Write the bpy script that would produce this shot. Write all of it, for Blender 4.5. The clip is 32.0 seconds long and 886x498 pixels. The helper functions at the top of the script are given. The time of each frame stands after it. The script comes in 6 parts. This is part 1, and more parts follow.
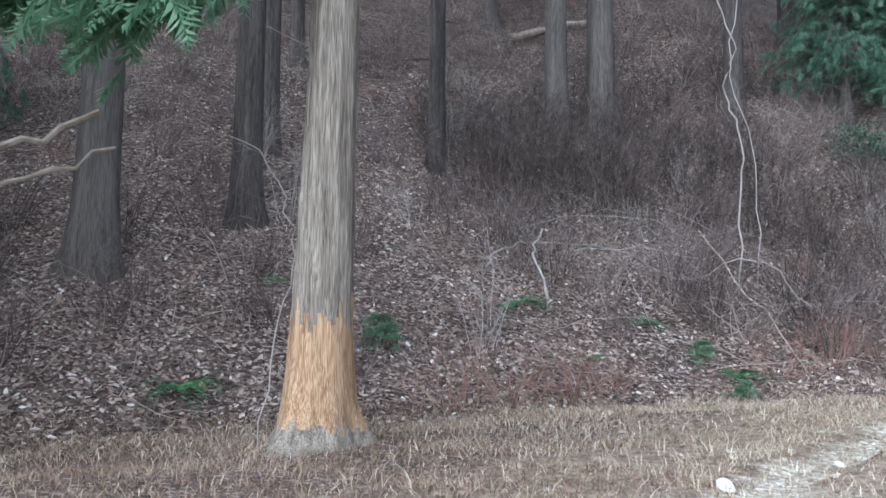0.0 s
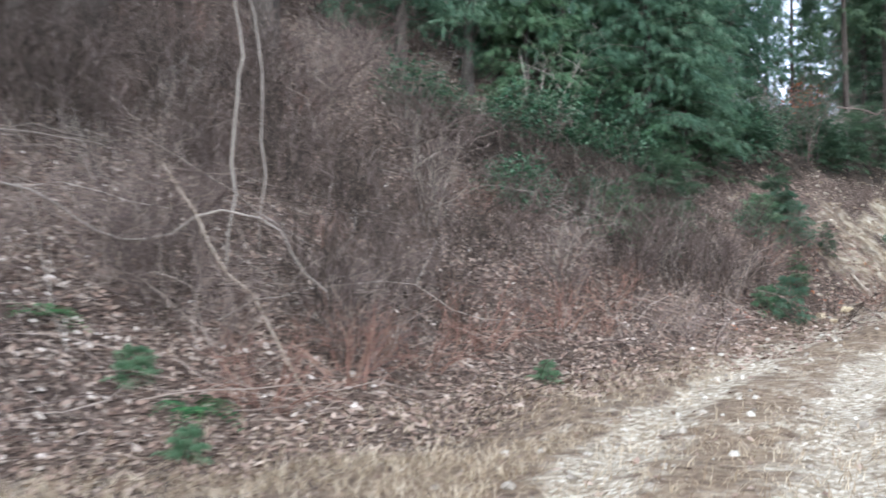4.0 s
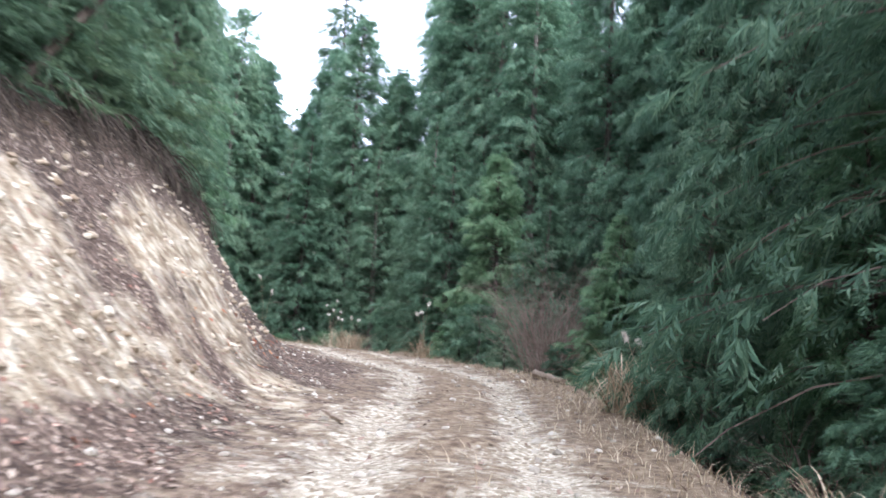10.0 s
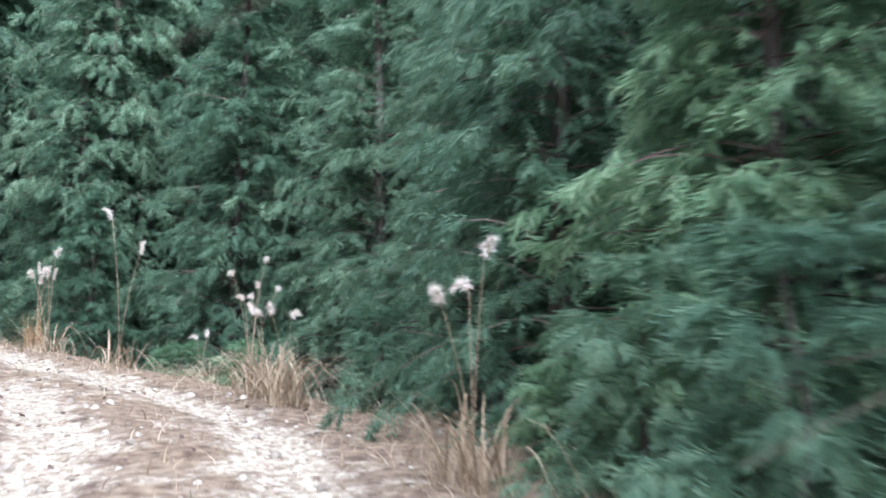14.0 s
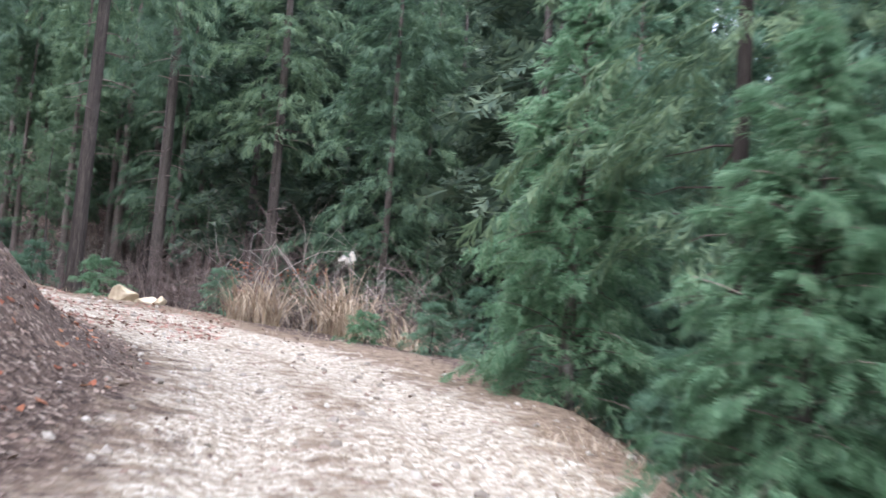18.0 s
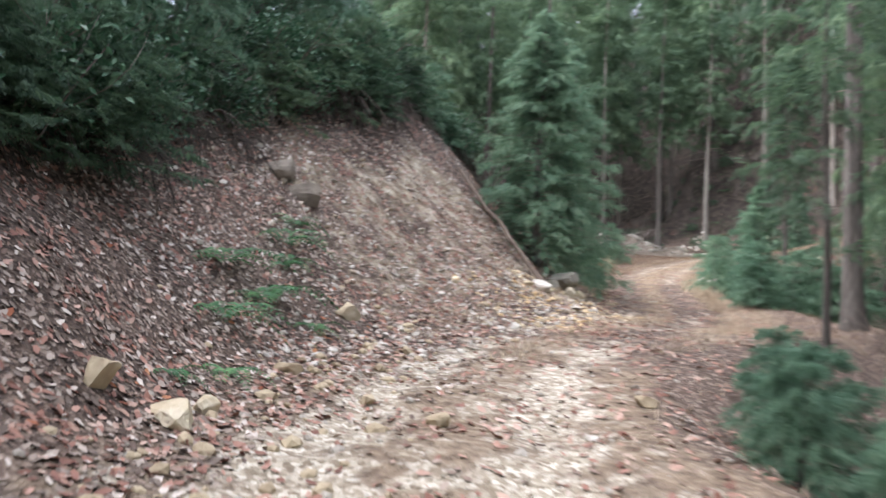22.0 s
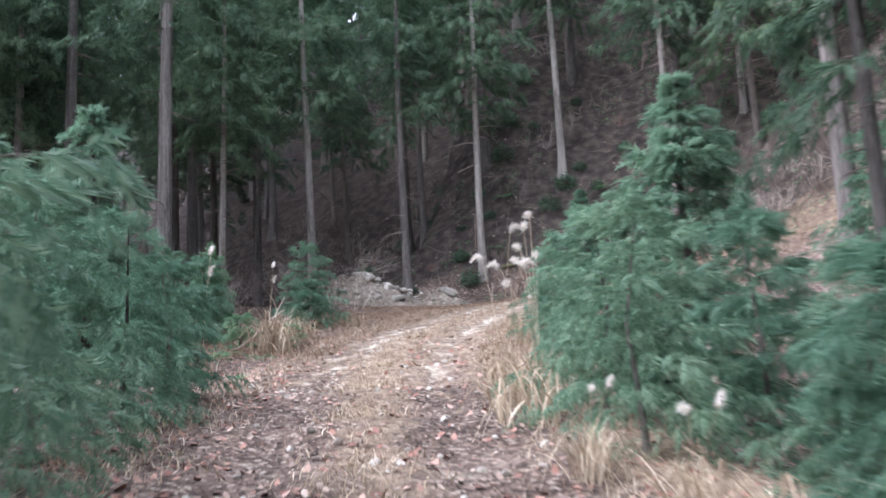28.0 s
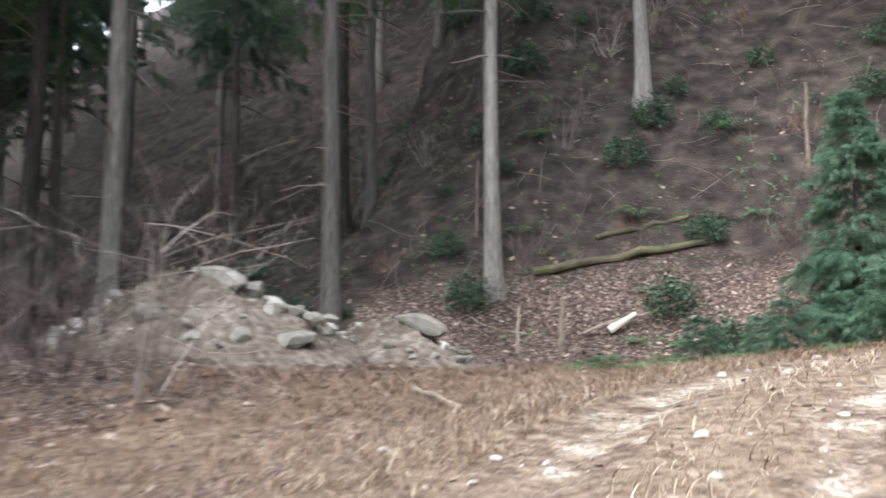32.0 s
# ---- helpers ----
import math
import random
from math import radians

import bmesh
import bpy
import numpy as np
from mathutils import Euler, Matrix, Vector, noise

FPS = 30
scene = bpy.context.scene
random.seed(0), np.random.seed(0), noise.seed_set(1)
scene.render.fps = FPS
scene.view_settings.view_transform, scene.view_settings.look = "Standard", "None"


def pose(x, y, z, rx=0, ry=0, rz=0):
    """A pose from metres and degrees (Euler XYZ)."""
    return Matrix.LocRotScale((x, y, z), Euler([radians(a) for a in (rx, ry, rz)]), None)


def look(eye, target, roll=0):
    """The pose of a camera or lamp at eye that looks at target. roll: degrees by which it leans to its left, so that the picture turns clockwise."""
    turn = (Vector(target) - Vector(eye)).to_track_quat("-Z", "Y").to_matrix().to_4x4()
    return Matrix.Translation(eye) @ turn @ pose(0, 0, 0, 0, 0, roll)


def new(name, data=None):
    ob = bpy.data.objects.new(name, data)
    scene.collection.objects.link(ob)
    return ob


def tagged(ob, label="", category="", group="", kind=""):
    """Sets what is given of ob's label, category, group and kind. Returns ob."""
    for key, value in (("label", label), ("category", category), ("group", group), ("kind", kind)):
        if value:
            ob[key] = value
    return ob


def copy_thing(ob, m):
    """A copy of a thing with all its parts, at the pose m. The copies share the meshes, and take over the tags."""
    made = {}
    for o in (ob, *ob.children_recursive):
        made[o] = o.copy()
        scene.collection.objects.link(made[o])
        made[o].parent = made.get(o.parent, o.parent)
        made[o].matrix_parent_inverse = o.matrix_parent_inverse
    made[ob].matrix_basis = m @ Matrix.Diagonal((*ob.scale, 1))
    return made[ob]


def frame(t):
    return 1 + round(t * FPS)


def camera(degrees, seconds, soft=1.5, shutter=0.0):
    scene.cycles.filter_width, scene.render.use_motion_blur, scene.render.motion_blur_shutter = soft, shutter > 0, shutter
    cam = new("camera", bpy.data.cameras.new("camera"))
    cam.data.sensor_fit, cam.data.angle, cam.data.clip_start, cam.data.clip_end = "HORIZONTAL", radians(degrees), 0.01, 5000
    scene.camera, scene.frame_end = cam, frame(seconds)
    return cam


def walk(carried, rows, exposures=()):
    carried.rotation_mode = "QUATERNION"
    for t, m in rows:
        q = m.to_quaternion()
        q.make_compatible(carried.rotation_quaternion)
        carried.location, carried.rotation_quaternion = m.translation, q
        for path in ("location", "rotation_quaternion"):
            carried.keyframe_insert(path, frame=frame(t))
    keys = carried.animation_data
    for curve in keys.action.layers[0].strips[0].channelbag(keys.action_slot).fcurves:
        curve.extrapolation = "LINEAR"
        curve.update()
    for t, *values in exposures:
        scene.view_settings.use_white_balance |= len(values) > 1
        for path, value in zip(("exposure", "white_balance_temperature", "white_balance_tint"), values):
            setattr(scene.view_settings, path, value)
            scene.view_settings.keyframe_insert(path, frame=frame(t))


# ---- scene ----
cam = camera(51.1, 32.0, soft=1.6, shutter=0.42)
PATH = [
    (0, (0.000, 0.000, 0.000), (-0.002, 1.987, 0.230), 0.6),
    (0.5, (0.000, -0.201, -0.023), (0.012, 1.785, 0.207), 0.9),
    (1, (-0.000, -0.257, 0.021), (0.022, 1.729, 0.255), 0.8),
    (1.5, (0.101, 0.252, 0.030), (0.133, 2.237, 0.268), 0.7),
    (2, (0.252, 1.158, 0.137), (0.326, 3.142, 0.378), 0.6),
    (2.5, (0.656, 2.321, 0.225), (0.908, 4.291, 0.459), 0.6),
    (3, (1.264, 3.384, 0.303), (1.755, 5.308, 0.538), 1.1),
    (3.5, (2.023, 4.603, 0.351), (2.726, 6.467, 0.532), 0.5),
    (4, (2.934, 6.068, 0.479), (3.810, 7.857, 0.653), 0.7),
    (4.5, (4.148, 7.483, 0.604), (5.190, 9.182, 0.774), 0.4),
    (6.5, (9.818, 12.836, 1.131), (11.263, 14.209, 1.284), 1.3),
    (7, (11.690, 14.094, 1.296), (13.237, 15.352, 1.454), 1.7),
    (7.5, (13.360, 15.089, 1.531), (14.988, 16.233, 1.726), 2.9),
    (8, (15.232, 16.083, 1.767), (16.930, 17.114, 2.005), 4.2),
    (8.5, (17.357, 16.972, 2.046), (19.110, 17.887, 2.346), 4.7),
    (9, (19.583, 17.653, 2.352), (21.403, 18.442, 2.610), 4.9),
    (9.5, (21.760, 18.189, 2.589), (23.629, 18.841, 2.871), 4.6),
    (10, (23.987, 18.725, 2.828), (25.893, 19.261, 3.110), 3.8),
    (10.5, (26.315, 19.267, 3.017), (28.245, 19.744, 3.237), 3.7),
    (11, (28.693, 19.848, 3.313), (30.620, 20.338, 3.532), 3.8),
    (11.5, (31.123, 20.490, 3.515), (33.049, 20.988, 3.724), 4.3),
    (12, (33.554, 21.038, 3.654), (35.482, 21.530, 3.856), 4.6),
    (12.5, (36.135, 21.675, 3.908), (38.054, 22.206, 4.103), 4.4),
    (13, (38.768, 22.418, 4.124), (40.669, 23.007, 4.319), 3.9),
    (13.5, (41.451, 23.218, 4.295), (43.342, 23.845, 4.471), 1.4),
    (15.5, (50.606, 29.306, 4.970), (51.944, 30.784, 5.119), 3.8),
    (16, (52.066, 31.521, 5.172), (53.150, 33.197, 5.297), 2.8),
    (16.5, (53.235, 33.864, 5.272), (54.098, 35.661, 5.422), 5.1),
    (17, (54.108, 36.406, 5.474), (54.745, 38.297, 5.606), 3.4),
    (17.5, (54.794, 39.118, 5.676), (55.234, 41.061, 5.850), 4.5),
    (18, (55.300, 41.856, 5.928), (55.581, 43.826, 6.126), 4.4),
    (18.5, (55.664, 44.587, 6.180), (55.799, 46.573, 6.378), 4.6),
    (19, (55.956, 47.315, 6.281), (55.973, 49.308, 6.448), 4.2),
    (19.5, (55.859, 49.988, 6.583), (55.750, 51.976, 6.775), 3.9),
    (20, (55.510, 52.684, 6.785), (55.228, 54.654, 6.980), 2.9),
    (20.5, (54.775, 55.253, 6.936), (54.219, 57.164, 7.131), 1.8),
    (21, (53.583, 57.693, 7.138), (52.664, 59.456, 7.351), 1.6),
    (21.5, (51.835, 59.819, 7.390), (50.594, 61.373, 7.603), 1.5),
    (22, (49.958, 61.653, 7.642), (48.492, 62.999, 7.841), 2.9),
    (22.5, (48.086, 63.416, 7.844), (46.518, 64.644, 8.035), 2.9),
    (23, (46.287, 65.112, 8.046), (44.735, 66.358, 8.241), 1.9),
    (23.5, (44.740, 66.784, 8.298), (43.276, 68.123, 8.545), 0.9),
    (24, (43.411, 68.396, 8.600), (42.065, 69.855, 8.840), 3.6),
    (24.5, (42.434, 70.096, 8.802), (41.225, 71.646, 9.173), 0.0),
    (25, (41.497, 71.692, 9.004), (40.418, 73.371, 9.129), 1.4),
    (25.5, (40.775, 73.298, 9.256), (39.776, 74.999, 9.586), 0.4),
    (27.5, (37.241, 80.454, 9.655), (36.257, 82.165, 9.978), -2.9),
    (28, (36.127, 82.268, 9.986), (35.071, 83.933, 10.319), -2.9),
    (28.5, (34.823, 84.163, 10.316), (33.676, 85.764, 10.663), -2.0),
    (29, (33.353, 86.058, 10.647), (32.105, 87.583, 10.991), -1.7),
    (29.5, (31.875, 87.925, 10.998), (30.587, 89.420, 11.325), -0.1),
    (30, (30.461, 89.805, 11.349), (29.164, 91.287, 11.696), 0.6),
    (30.5, (29.250, 91.540, 11.638), (27.996, 93.068, 11.941), 1.3),
    (31, (28.049, 93.423, 11.990), (26.827, 94.975, 12.302), 0.1),
    (31.5, (26.878, 95.418, 12.341), (25.749, 97.035, 12.674), -0.4),
    (32, (26.020, 97.451, 12.692), (25.066, 99.177, 13.022), -0.4),
]
walk(cam, [(t, look(eye, target, roll)) for t, eye, target, roll in PATH],
     exposures=[(0, 1.65, 5100, 8), (3, 1.7, 5400, 9), (4, 1.7, 5600, 10), (5, 1.8, 5600, 11), (7, 2.0, 5500, 13), (8, 2.1, 5500, 13), (9, 2.1, 5600, 14), (10, 2.65, 5700, 16), (12, 3.0, 5500, 16), (16, 2.8, 5500, 16), (18, 2.85, 5700, 19), (20, 2.95, 5700, 15), (22, 2.9, 6100, 16), (24, 2.75, 6200, 19), (25, 2.8, 6200, 19), (28, 2.8, 5600, 19), (30, 2.95, 5500, 14), (31, 2.95, 5400, 12), (32, 3.0, 6000, 14)])

# world and light: a bright overcast winter sky
world = bpy.data.worlds.new("overcast_sky")
scene.world = world
world.use_nodes = True
wn, wl = world.node_tree.nodes, world.node_tree.links
wn.clear()
sky = wn.new("ShaderNodeTexSky")
sky.sky_type, sky.sun_disc = "NISHITA", False
sky.sun_elevation, sky.sun_rotation = radians(42), radians(222)
pale = wn.new("ShaderNodeHueSaturation")
pale.inputs["Saturation"].default_value = 0.32
back = wn.new("ShaderNodeBackground")
back.inputs["Strength"].default_value = 0.15
wout = wn.new("ShaderNodeOutputWorld")
wl.new(sky.outputs[0], pale.inputs["Color"])
wl.new(pale.outputs[0], back.inputs["Color"])
wl.new(back.outputs[0], wout.inputs["Surface"])
sun = new("sun", bpy.data.lights.new("sun", "SUN"))
sun.data.energy, sun.data.angle, sun.data.color = 1.6, radians(100), (1.0, 0.97, 0.93)
sun.matrix_world = look((0, 0, 60), (60 * math.sin(radians(42)), 60 * math.cos(radians(42)), 60 - 60 * math.tan(radians(42))))


# ---- materials ----
def material(name, stops, scale=8.0, rough=0.85, bump=0.3, bump_scale=40.0, island=0.0, obj=0.0, stretch=(1, 1, 1), translucent=0.0, coat=None):
    """A mottled surface: a ramp over two scales of noise, varied by piece or by object, with a fine relief."""
    m = bpy.data.materials.new(name)
    m.use_nodes = True
    n, l = m.node_tree.nodes, m.node_tree.links
    bs = n["Principled BSDF"]
    co = n.new("ShaderNodeTexCoord")
    mp = n.new("ShaderNodeMapping")
    mp.inputs["Scale"].default_value = stretch
    l.new(co.outputs["Object"], mp.inputs["Vector"])
    a, b = n.new("ShaderNodeTexNoise"), n.new("ShaderNodeTexNoise")
    a.inputs["Scale"].default_value, a.inputs["Detail"].default_value = scale, 6.0
    b.inputs["Scale"].default_value, b.inputs["Detail"].default_value = scale * 0.13, 3.0
    mix = n.new("ShaderNodeMath")
    mix.operation = "MULTIPLY_ADD"
    mix.inputs[1].default_value = 0.6
    half = n.new("ShaderNodeMath")
    half.operation = "MULTIPLY"
    half.inputs[1].default_value = 0.4
    for t in (a, b):
        l.new(mp.outputs[0], t.inputs["Vector"])
    l.new(b.outputs[0], half.inputs[0])
    l.new(a.outputs[0], mix.inputs[0])
    l.new(half.outputs[0], mix.inputs[2])
    val = mix.outputs[0]
    for amount, node, out in ((island, "ShaderNodeNewGeometry", "Random Per Island"), (obj, "ShaderNodeObjectInfo", "Random")):
        if amount:
            g = n.new(node)
            sh = n.new("ShaderNodeMath")
            sh.operation = "MULTIPLY_ADD"
            sh.inputs[1].default_value, sh.inputs[2].default_value = amount, -amount / 2
            ad = n.new("ShaderNodeMath")
            l.new(g.outputs[out], sh.inputs[0])
            l.new(sh.outputs[0], ad.inputs[0])
            l.new(val, ad.inputs[1])
            val = ad.outputs[0]
    ramp = n.new("ShaderNodeValToRGB")
    e = ramp.color_ramp.elements
    while len(e) < len(stops):
        e.new(0.5)
    for k, (p, c) in enumerate(stops):
        e[k].position, e[k].color = p, (*c, 1)
    l.new(val, ramp.inputs[0])
    l.new(ramp.outputs[0], bs.inputs["Base Color"])
    bs.inputs["Roughness"].default_value = rough
    bs.inputs["Specular IOR Level"].default_value = 0.3
    if bump:
        t = n.new("ShaderNodeTexNoise")
        t.inputs["Scale"].default_value, t.inputs["Detail"].default_value = bump_scale, 4.0
        l.new(mp.outputs[0], t.inputs["Vector"])
        bp = n.new("ShaderNodeBump")
        bp.inputs["Strength"].default_value, bp.inputs["Distance"].default_value = bump, 0.02
        l.new(t.outputs[0], bp.inputs["Height"])
        l.new(bp.outputs[0], bs.inputs["Normal"])
    if translucent:
        tr = n.new("ShaderNodeBsdfTranslucent")
        l.new(ramp.outputs[0], tr.inputs["Color"])
        ms = n.new("ShaderNodeMixShader")
        ms.inputs[0].default_value = translucent
        l.new(bs.outputs[0], ms.inputs[1])
        l.new(tr.outputs[0], ms.inputs[2])
        l.new(ms.outputs[0], n["Material Output"].inputs["Surface"])
    return m


M_BARK = material("cedar_bark", [(0.36, (0.04, 0.034, 0.029)), (0.47, (0.10, 0.086, 0.074)), (0.56, (0.17, 0.15, 0.13)), (0.68, (0.26, 0.235, 0.205))], 24, 0.9, 1.0, 30, obj=0.2, stretch=(4, 4, 0.18))
# cedar bark again, darkened: the canopy's shade is put into its colour
M_SHADEBARK = material("shaded_cedar_bark", [(0.36, (0.028, 0.022, 0.018)), (0.47, (0.062, 0.050, 0.041)), (0.56, (0.10, 0.083, 0.068)), (0.68, (0.16, 0.135, 0.112))], 24, 0.9, 1.0, 30, obj=0.2, stretch=(4, 4, 0.18))
M_OLDBARK = material("fibrous_grey_bark", [(0.36, (0.08, 0.06, 0.042)), (0.46, (0.19, 0.152, 0.112)), (0.54, (0.30, 0.25, 0.188)), (0.64, (0.45, 0.385, 0.30))], 26, 0.9, 1.0, 30, stretch=(5, 5, 0.16))
M_POLE = material("dark_weathered_pole", [(0.25, (0.07, 0.05, 0.038)), (0.5, (0.14, 0.105, 0.08)), (0.8, (0.26, 0.21, 0.165))], 8, 0.9, 0.6, 30)
M_EARTH = material("stony_grey_earth", [(0.3, (0.05, 0.04, 0.03)), (0.45, (0.12, 0.095, 0.07)), (0.58, (0.21, 0.175, 0.135)), (0.72, (0.36, 0.315, 0.255))], 9, 0.95, 1.0, 22)
M_PALEBARK = material("pale_lichen_bark", [(0.36, (0.10, 0.084, 0.068)), (0.48, (0.20, 0.175, 0.147)), (0.58, (0.30, 0.27, 0.23)), (0.7, (0.42, 0.385, 0.335))], 18, 0.9, 1.0, 30, obj=0.15, stretch=(3, 3, 0.25))
M_BARE = material("stripped_cedar_wood", [(0.34, (0.14, 0.072, 0.036)), (0.47, (0.32, 0.185, 0.09)), (0.55, (0.46, 0.30, 0.165)), (0.68, (0.60, 0.45, 0.29))], 20, 0.75, 0.9, 26, stretch=(5, 5, 0.2))
M_LEAF = material("conifer_foliage", [(0.2, (0.07, 0.14, 0.088)), (0.5, (0.12, 0.215, 0.135)), (0.85, (0.25, 0.35, 0.22))], 1.1, 0.6, 0, island=0.5, obj=0.3, translucent=0.52)
M_LEAFDARK = material("tall_conifer_foliage", [(0.2, (0.05, 0.09, 0.055)), (0.5, (0.09, 0.15, 0.085)), (0.85, (0.18, 0.25, 0.13))], 1.0, 0.65, 0, island=0.5, obj=0.35, translucent=0.5)
# conifer foliage darkened for the woods' depth: forest shade painted into the colour
M_LEAFSHADED = material("shaded_forest_foliage", [(0.2, (0.035, 0.06, 0.04)), (0.5, (0.065, 0.10, 0.065)), (0.85, (0.13, 0.17, 0.10))], 1.0, 0.7, 0, island=0.5, obj=0.35, translucent=0.4)
M_YOUNG = material("fresh_conifer_foliage", [(0.2, (0.09, 0.18, 0.095)), (0.5, (0.155, 0.275, 0.15)), (0.85, (0.30, 0.41, 0.24))], 1.5, 0.6, 0, island=0.45, obj=0.2, translucent=0.52)
M_BROAD = material("evergreen_shrub_leaves", [(0.2, (0.02, 0.055, 0.028)), (0.5, (0.05, 0.12, 0.06)), (0.85, (0.16, 0.25, 0.15))], 2, 0.4, 0, island=0.6, translucent=0.2)
M_FERN = material("fern_fronds", [(0.2, (0.02, 0.07, 0.025)), (0.5, (0.05, 0.15, 0.05)), (0.85, (0.13, 0.26, 0.09))], 3, 0.55, 0, island=0.4, obj=0.3, translucent=0.25)
M_TWIG = material("bare_brown_twigs", [(0.2, (0.06, 0.043, 0.036)), (0.5, (0.145, 0.108, 0.092)), (0.8, (0.29, 0.23, 0.195))], 3, 0.85, 0, island=0.4, obj=0.3)
M_PALETWIG = material("grey_weathered_twigs", [(0.2, (0.16, 0.13, 0.11)), (0.5, (0.33, 0.285, 0.24)), (0.8, (0.55, 0.49, 0.42))], 3, 0.85, 0, island=0.4, obj=0.3)
M_REDTWIG = material("reddish_bramble_stems", [(0.2, (0.12, 0.064, 0.047)), (0.5, (0.24, 0.135, 0.10)), (0.8, (0.42, 0.28, 0.21))], 3, 0.8, 0, island=0.4)
M_STRAW = material("dry_straw", [(0.2, (0.21, 0.15, 0.095)), (0.5, (0.43, 0.335, 0.225)), (0.8, (0.68, 0.58, 0.43))], 3, 0.8, 0, island=0.5, obj=0.2, translucent=0.25)
M_GOLD = material("golden_dry_blades", [(0.2, (0.28, 0.165, 0.075)), (0.5, (0.52, 0.335, 0.165)), (0.8, (0.72, 0.54, 0.32))], 3, 0.7, 0, island=0.5, translucent=0.3)
M_REDGRASS = material("rusty_dry_grass", [(0.2, (0.125, 0.08, 0.054)), (0.5, (0.26, 0.172, 0.115)), (0.8, (0.43, 0.335, 0.23))], 0.7, 0.85, 0, island=0.5, translucent=0.15)
M_PLUME = material("silvery_seed_plume", [(0.2, (0.55, 0.49, 0.41)), (0.5, (0.74, 0.69, 0.61)), (0.8, (0.88, 0.85, 0.78))], 5, 0.8, 0, island=0.3, translucent=0.3)
M_LITTER = material("dead_leaves", [(0.1, (0.09, 0.058, 0.044)), (0.35, (0.19, 0.125, 0.092)), (0.6, (0.28, 0.195, 0.148)), (0.82, (0.38, 0.295, 0.23)), (1.0, (0.46, 0.38, 0.31))], 0.6, 0.7, 0, island=0.75)
M_PINKLEAF = material("fresh_fallen_red_leaves", [(0.15, (0.14, 0.062, 0.042)), (0.45, (0.28, 0.135, 0.095)), (0.7, (0.38, 0.225, 0.165)), (0.95, (0.52, 0.39, 0.31))], 2, 0.7, 0, island=0.7)
M_PALELEAF = material("bleached_fallen_leaves", [(0.15, (0.13, 0.095, 0.073)), (0.45, (0.28, 0.22, 0.175)), (0.7, (0.45, 0.375, 0.31)), (0.95, (0.66, 0.58, 0.50))], 2, 0.75, 0, island=0.8)
M_REDLEAF = material("clinging_rust_leaves", [(0.2, (0.17, 0.05, 0.025)), (0.5, (0.33, 0.11, 0.055)), (0.85, (0.5, 0.24, 0.11))], 2, 0.7, 0, island=0.6, translucent=0.25)
M_STONE = material("pale_crushed_stone", [(0.2, (0.20, 0.17, 0.135)), (0.5, (0.38, 0.34, 0.28)), (0.8, (0.60, 0.56, 0.48))], 9, 0.9, 0.4, 30, island=0.5, obj=0.4)
M_OCHRE = material("ochre_weathered_rock", [(0.2, (0.24, 0.18, 0.11)), (0.5, (0.50, 0.41, 0.27)), (0.8, (0.72, 0.65, 0.50))], 6, 0.9, 0.6, 24, obj=0.35)
M_CLOD = material("pale_bank_clods", [(0.2, (0.22, 0.165, 0.11)), (0.5, (0.38, 0.315, 0.23)), (0.8, (0.58, 0.52, 0.42))], 9, 0.95, 0.4, 30, island=0.5)
M_ORANGE = material("orange_weathered_stone", [(0.2, (0.42, 0.27, 0.13)), (0.5, (0.66, 0.48, 0.26)), (0.8, (0.82, 0.70, 0.50))], 6, 0.9, 0.5, 24, island=0.5)
M_GREYROCK = material("grey_lichen_rock", [(0.2, (0.13, 0.12, 0.095)), (0.5, (0.30, 0.275, 0.225)), (0.8, (0.50, 0.47, 0.40))], 6, 0.9, 0.6, 24, obj=0.35)
M_ROCKBROWN = material("brown_earthy_rock", [(0.2, (0.10, 0.08, 0.06)), (0.5, (0.21, 0.175, 0.135)), (0.8, (0.36, 0.31, 0.25))], 6, 0.9, 0.8, 24, obj=0.3)
M_DEADWOOD = material("grey_dead_wood", [(0.2, (0.12, 0.085, 0.06)), (0.5, (0.28, 0.22, 0.165)), (0.8, (0.52, 0.45, 0.36))], 8, 0.85, 0.6, 30, obj=0.3, stretch=(1, 1, 1))
M_PALEWOOD = material("pale_split_wood", [(0.2, (0.42, 0.36, 0.27)), (0.5, (0.64, 0.58, 0.47)), (0.8, (0.80, 0.76, 0.66))], 8, 0.8, 0.4, 30)
M_MOSS = material("moss_covered_log", [(0.3, (0.055, 0.045, 0.032)), (0.5, (0.12, 0.105, 0.06)), (0.68, (0.19, 0.19, 0.08))], 5, 0.95, 0.8, 30)
M_ROOT = material("dark_roots_shaded_twigs", [(0.2, (0.022, 0.017, 0.013)), (0.5, (0.055, 0.042, 0.032)), (0.8, (0.12, 0.095, 0.072))], 8, 0.95, 0.8, 24, island=0.4)
M_BROWNTWIG = material("brown_upright_stems", [(0.2, (0.12, 0.088, 0.072)), (0.5, (0.24, 0.186, 0.152)), (0.8, (0.40, 0.33, 0.275))], 3, 0.85, 0, island=0.5)


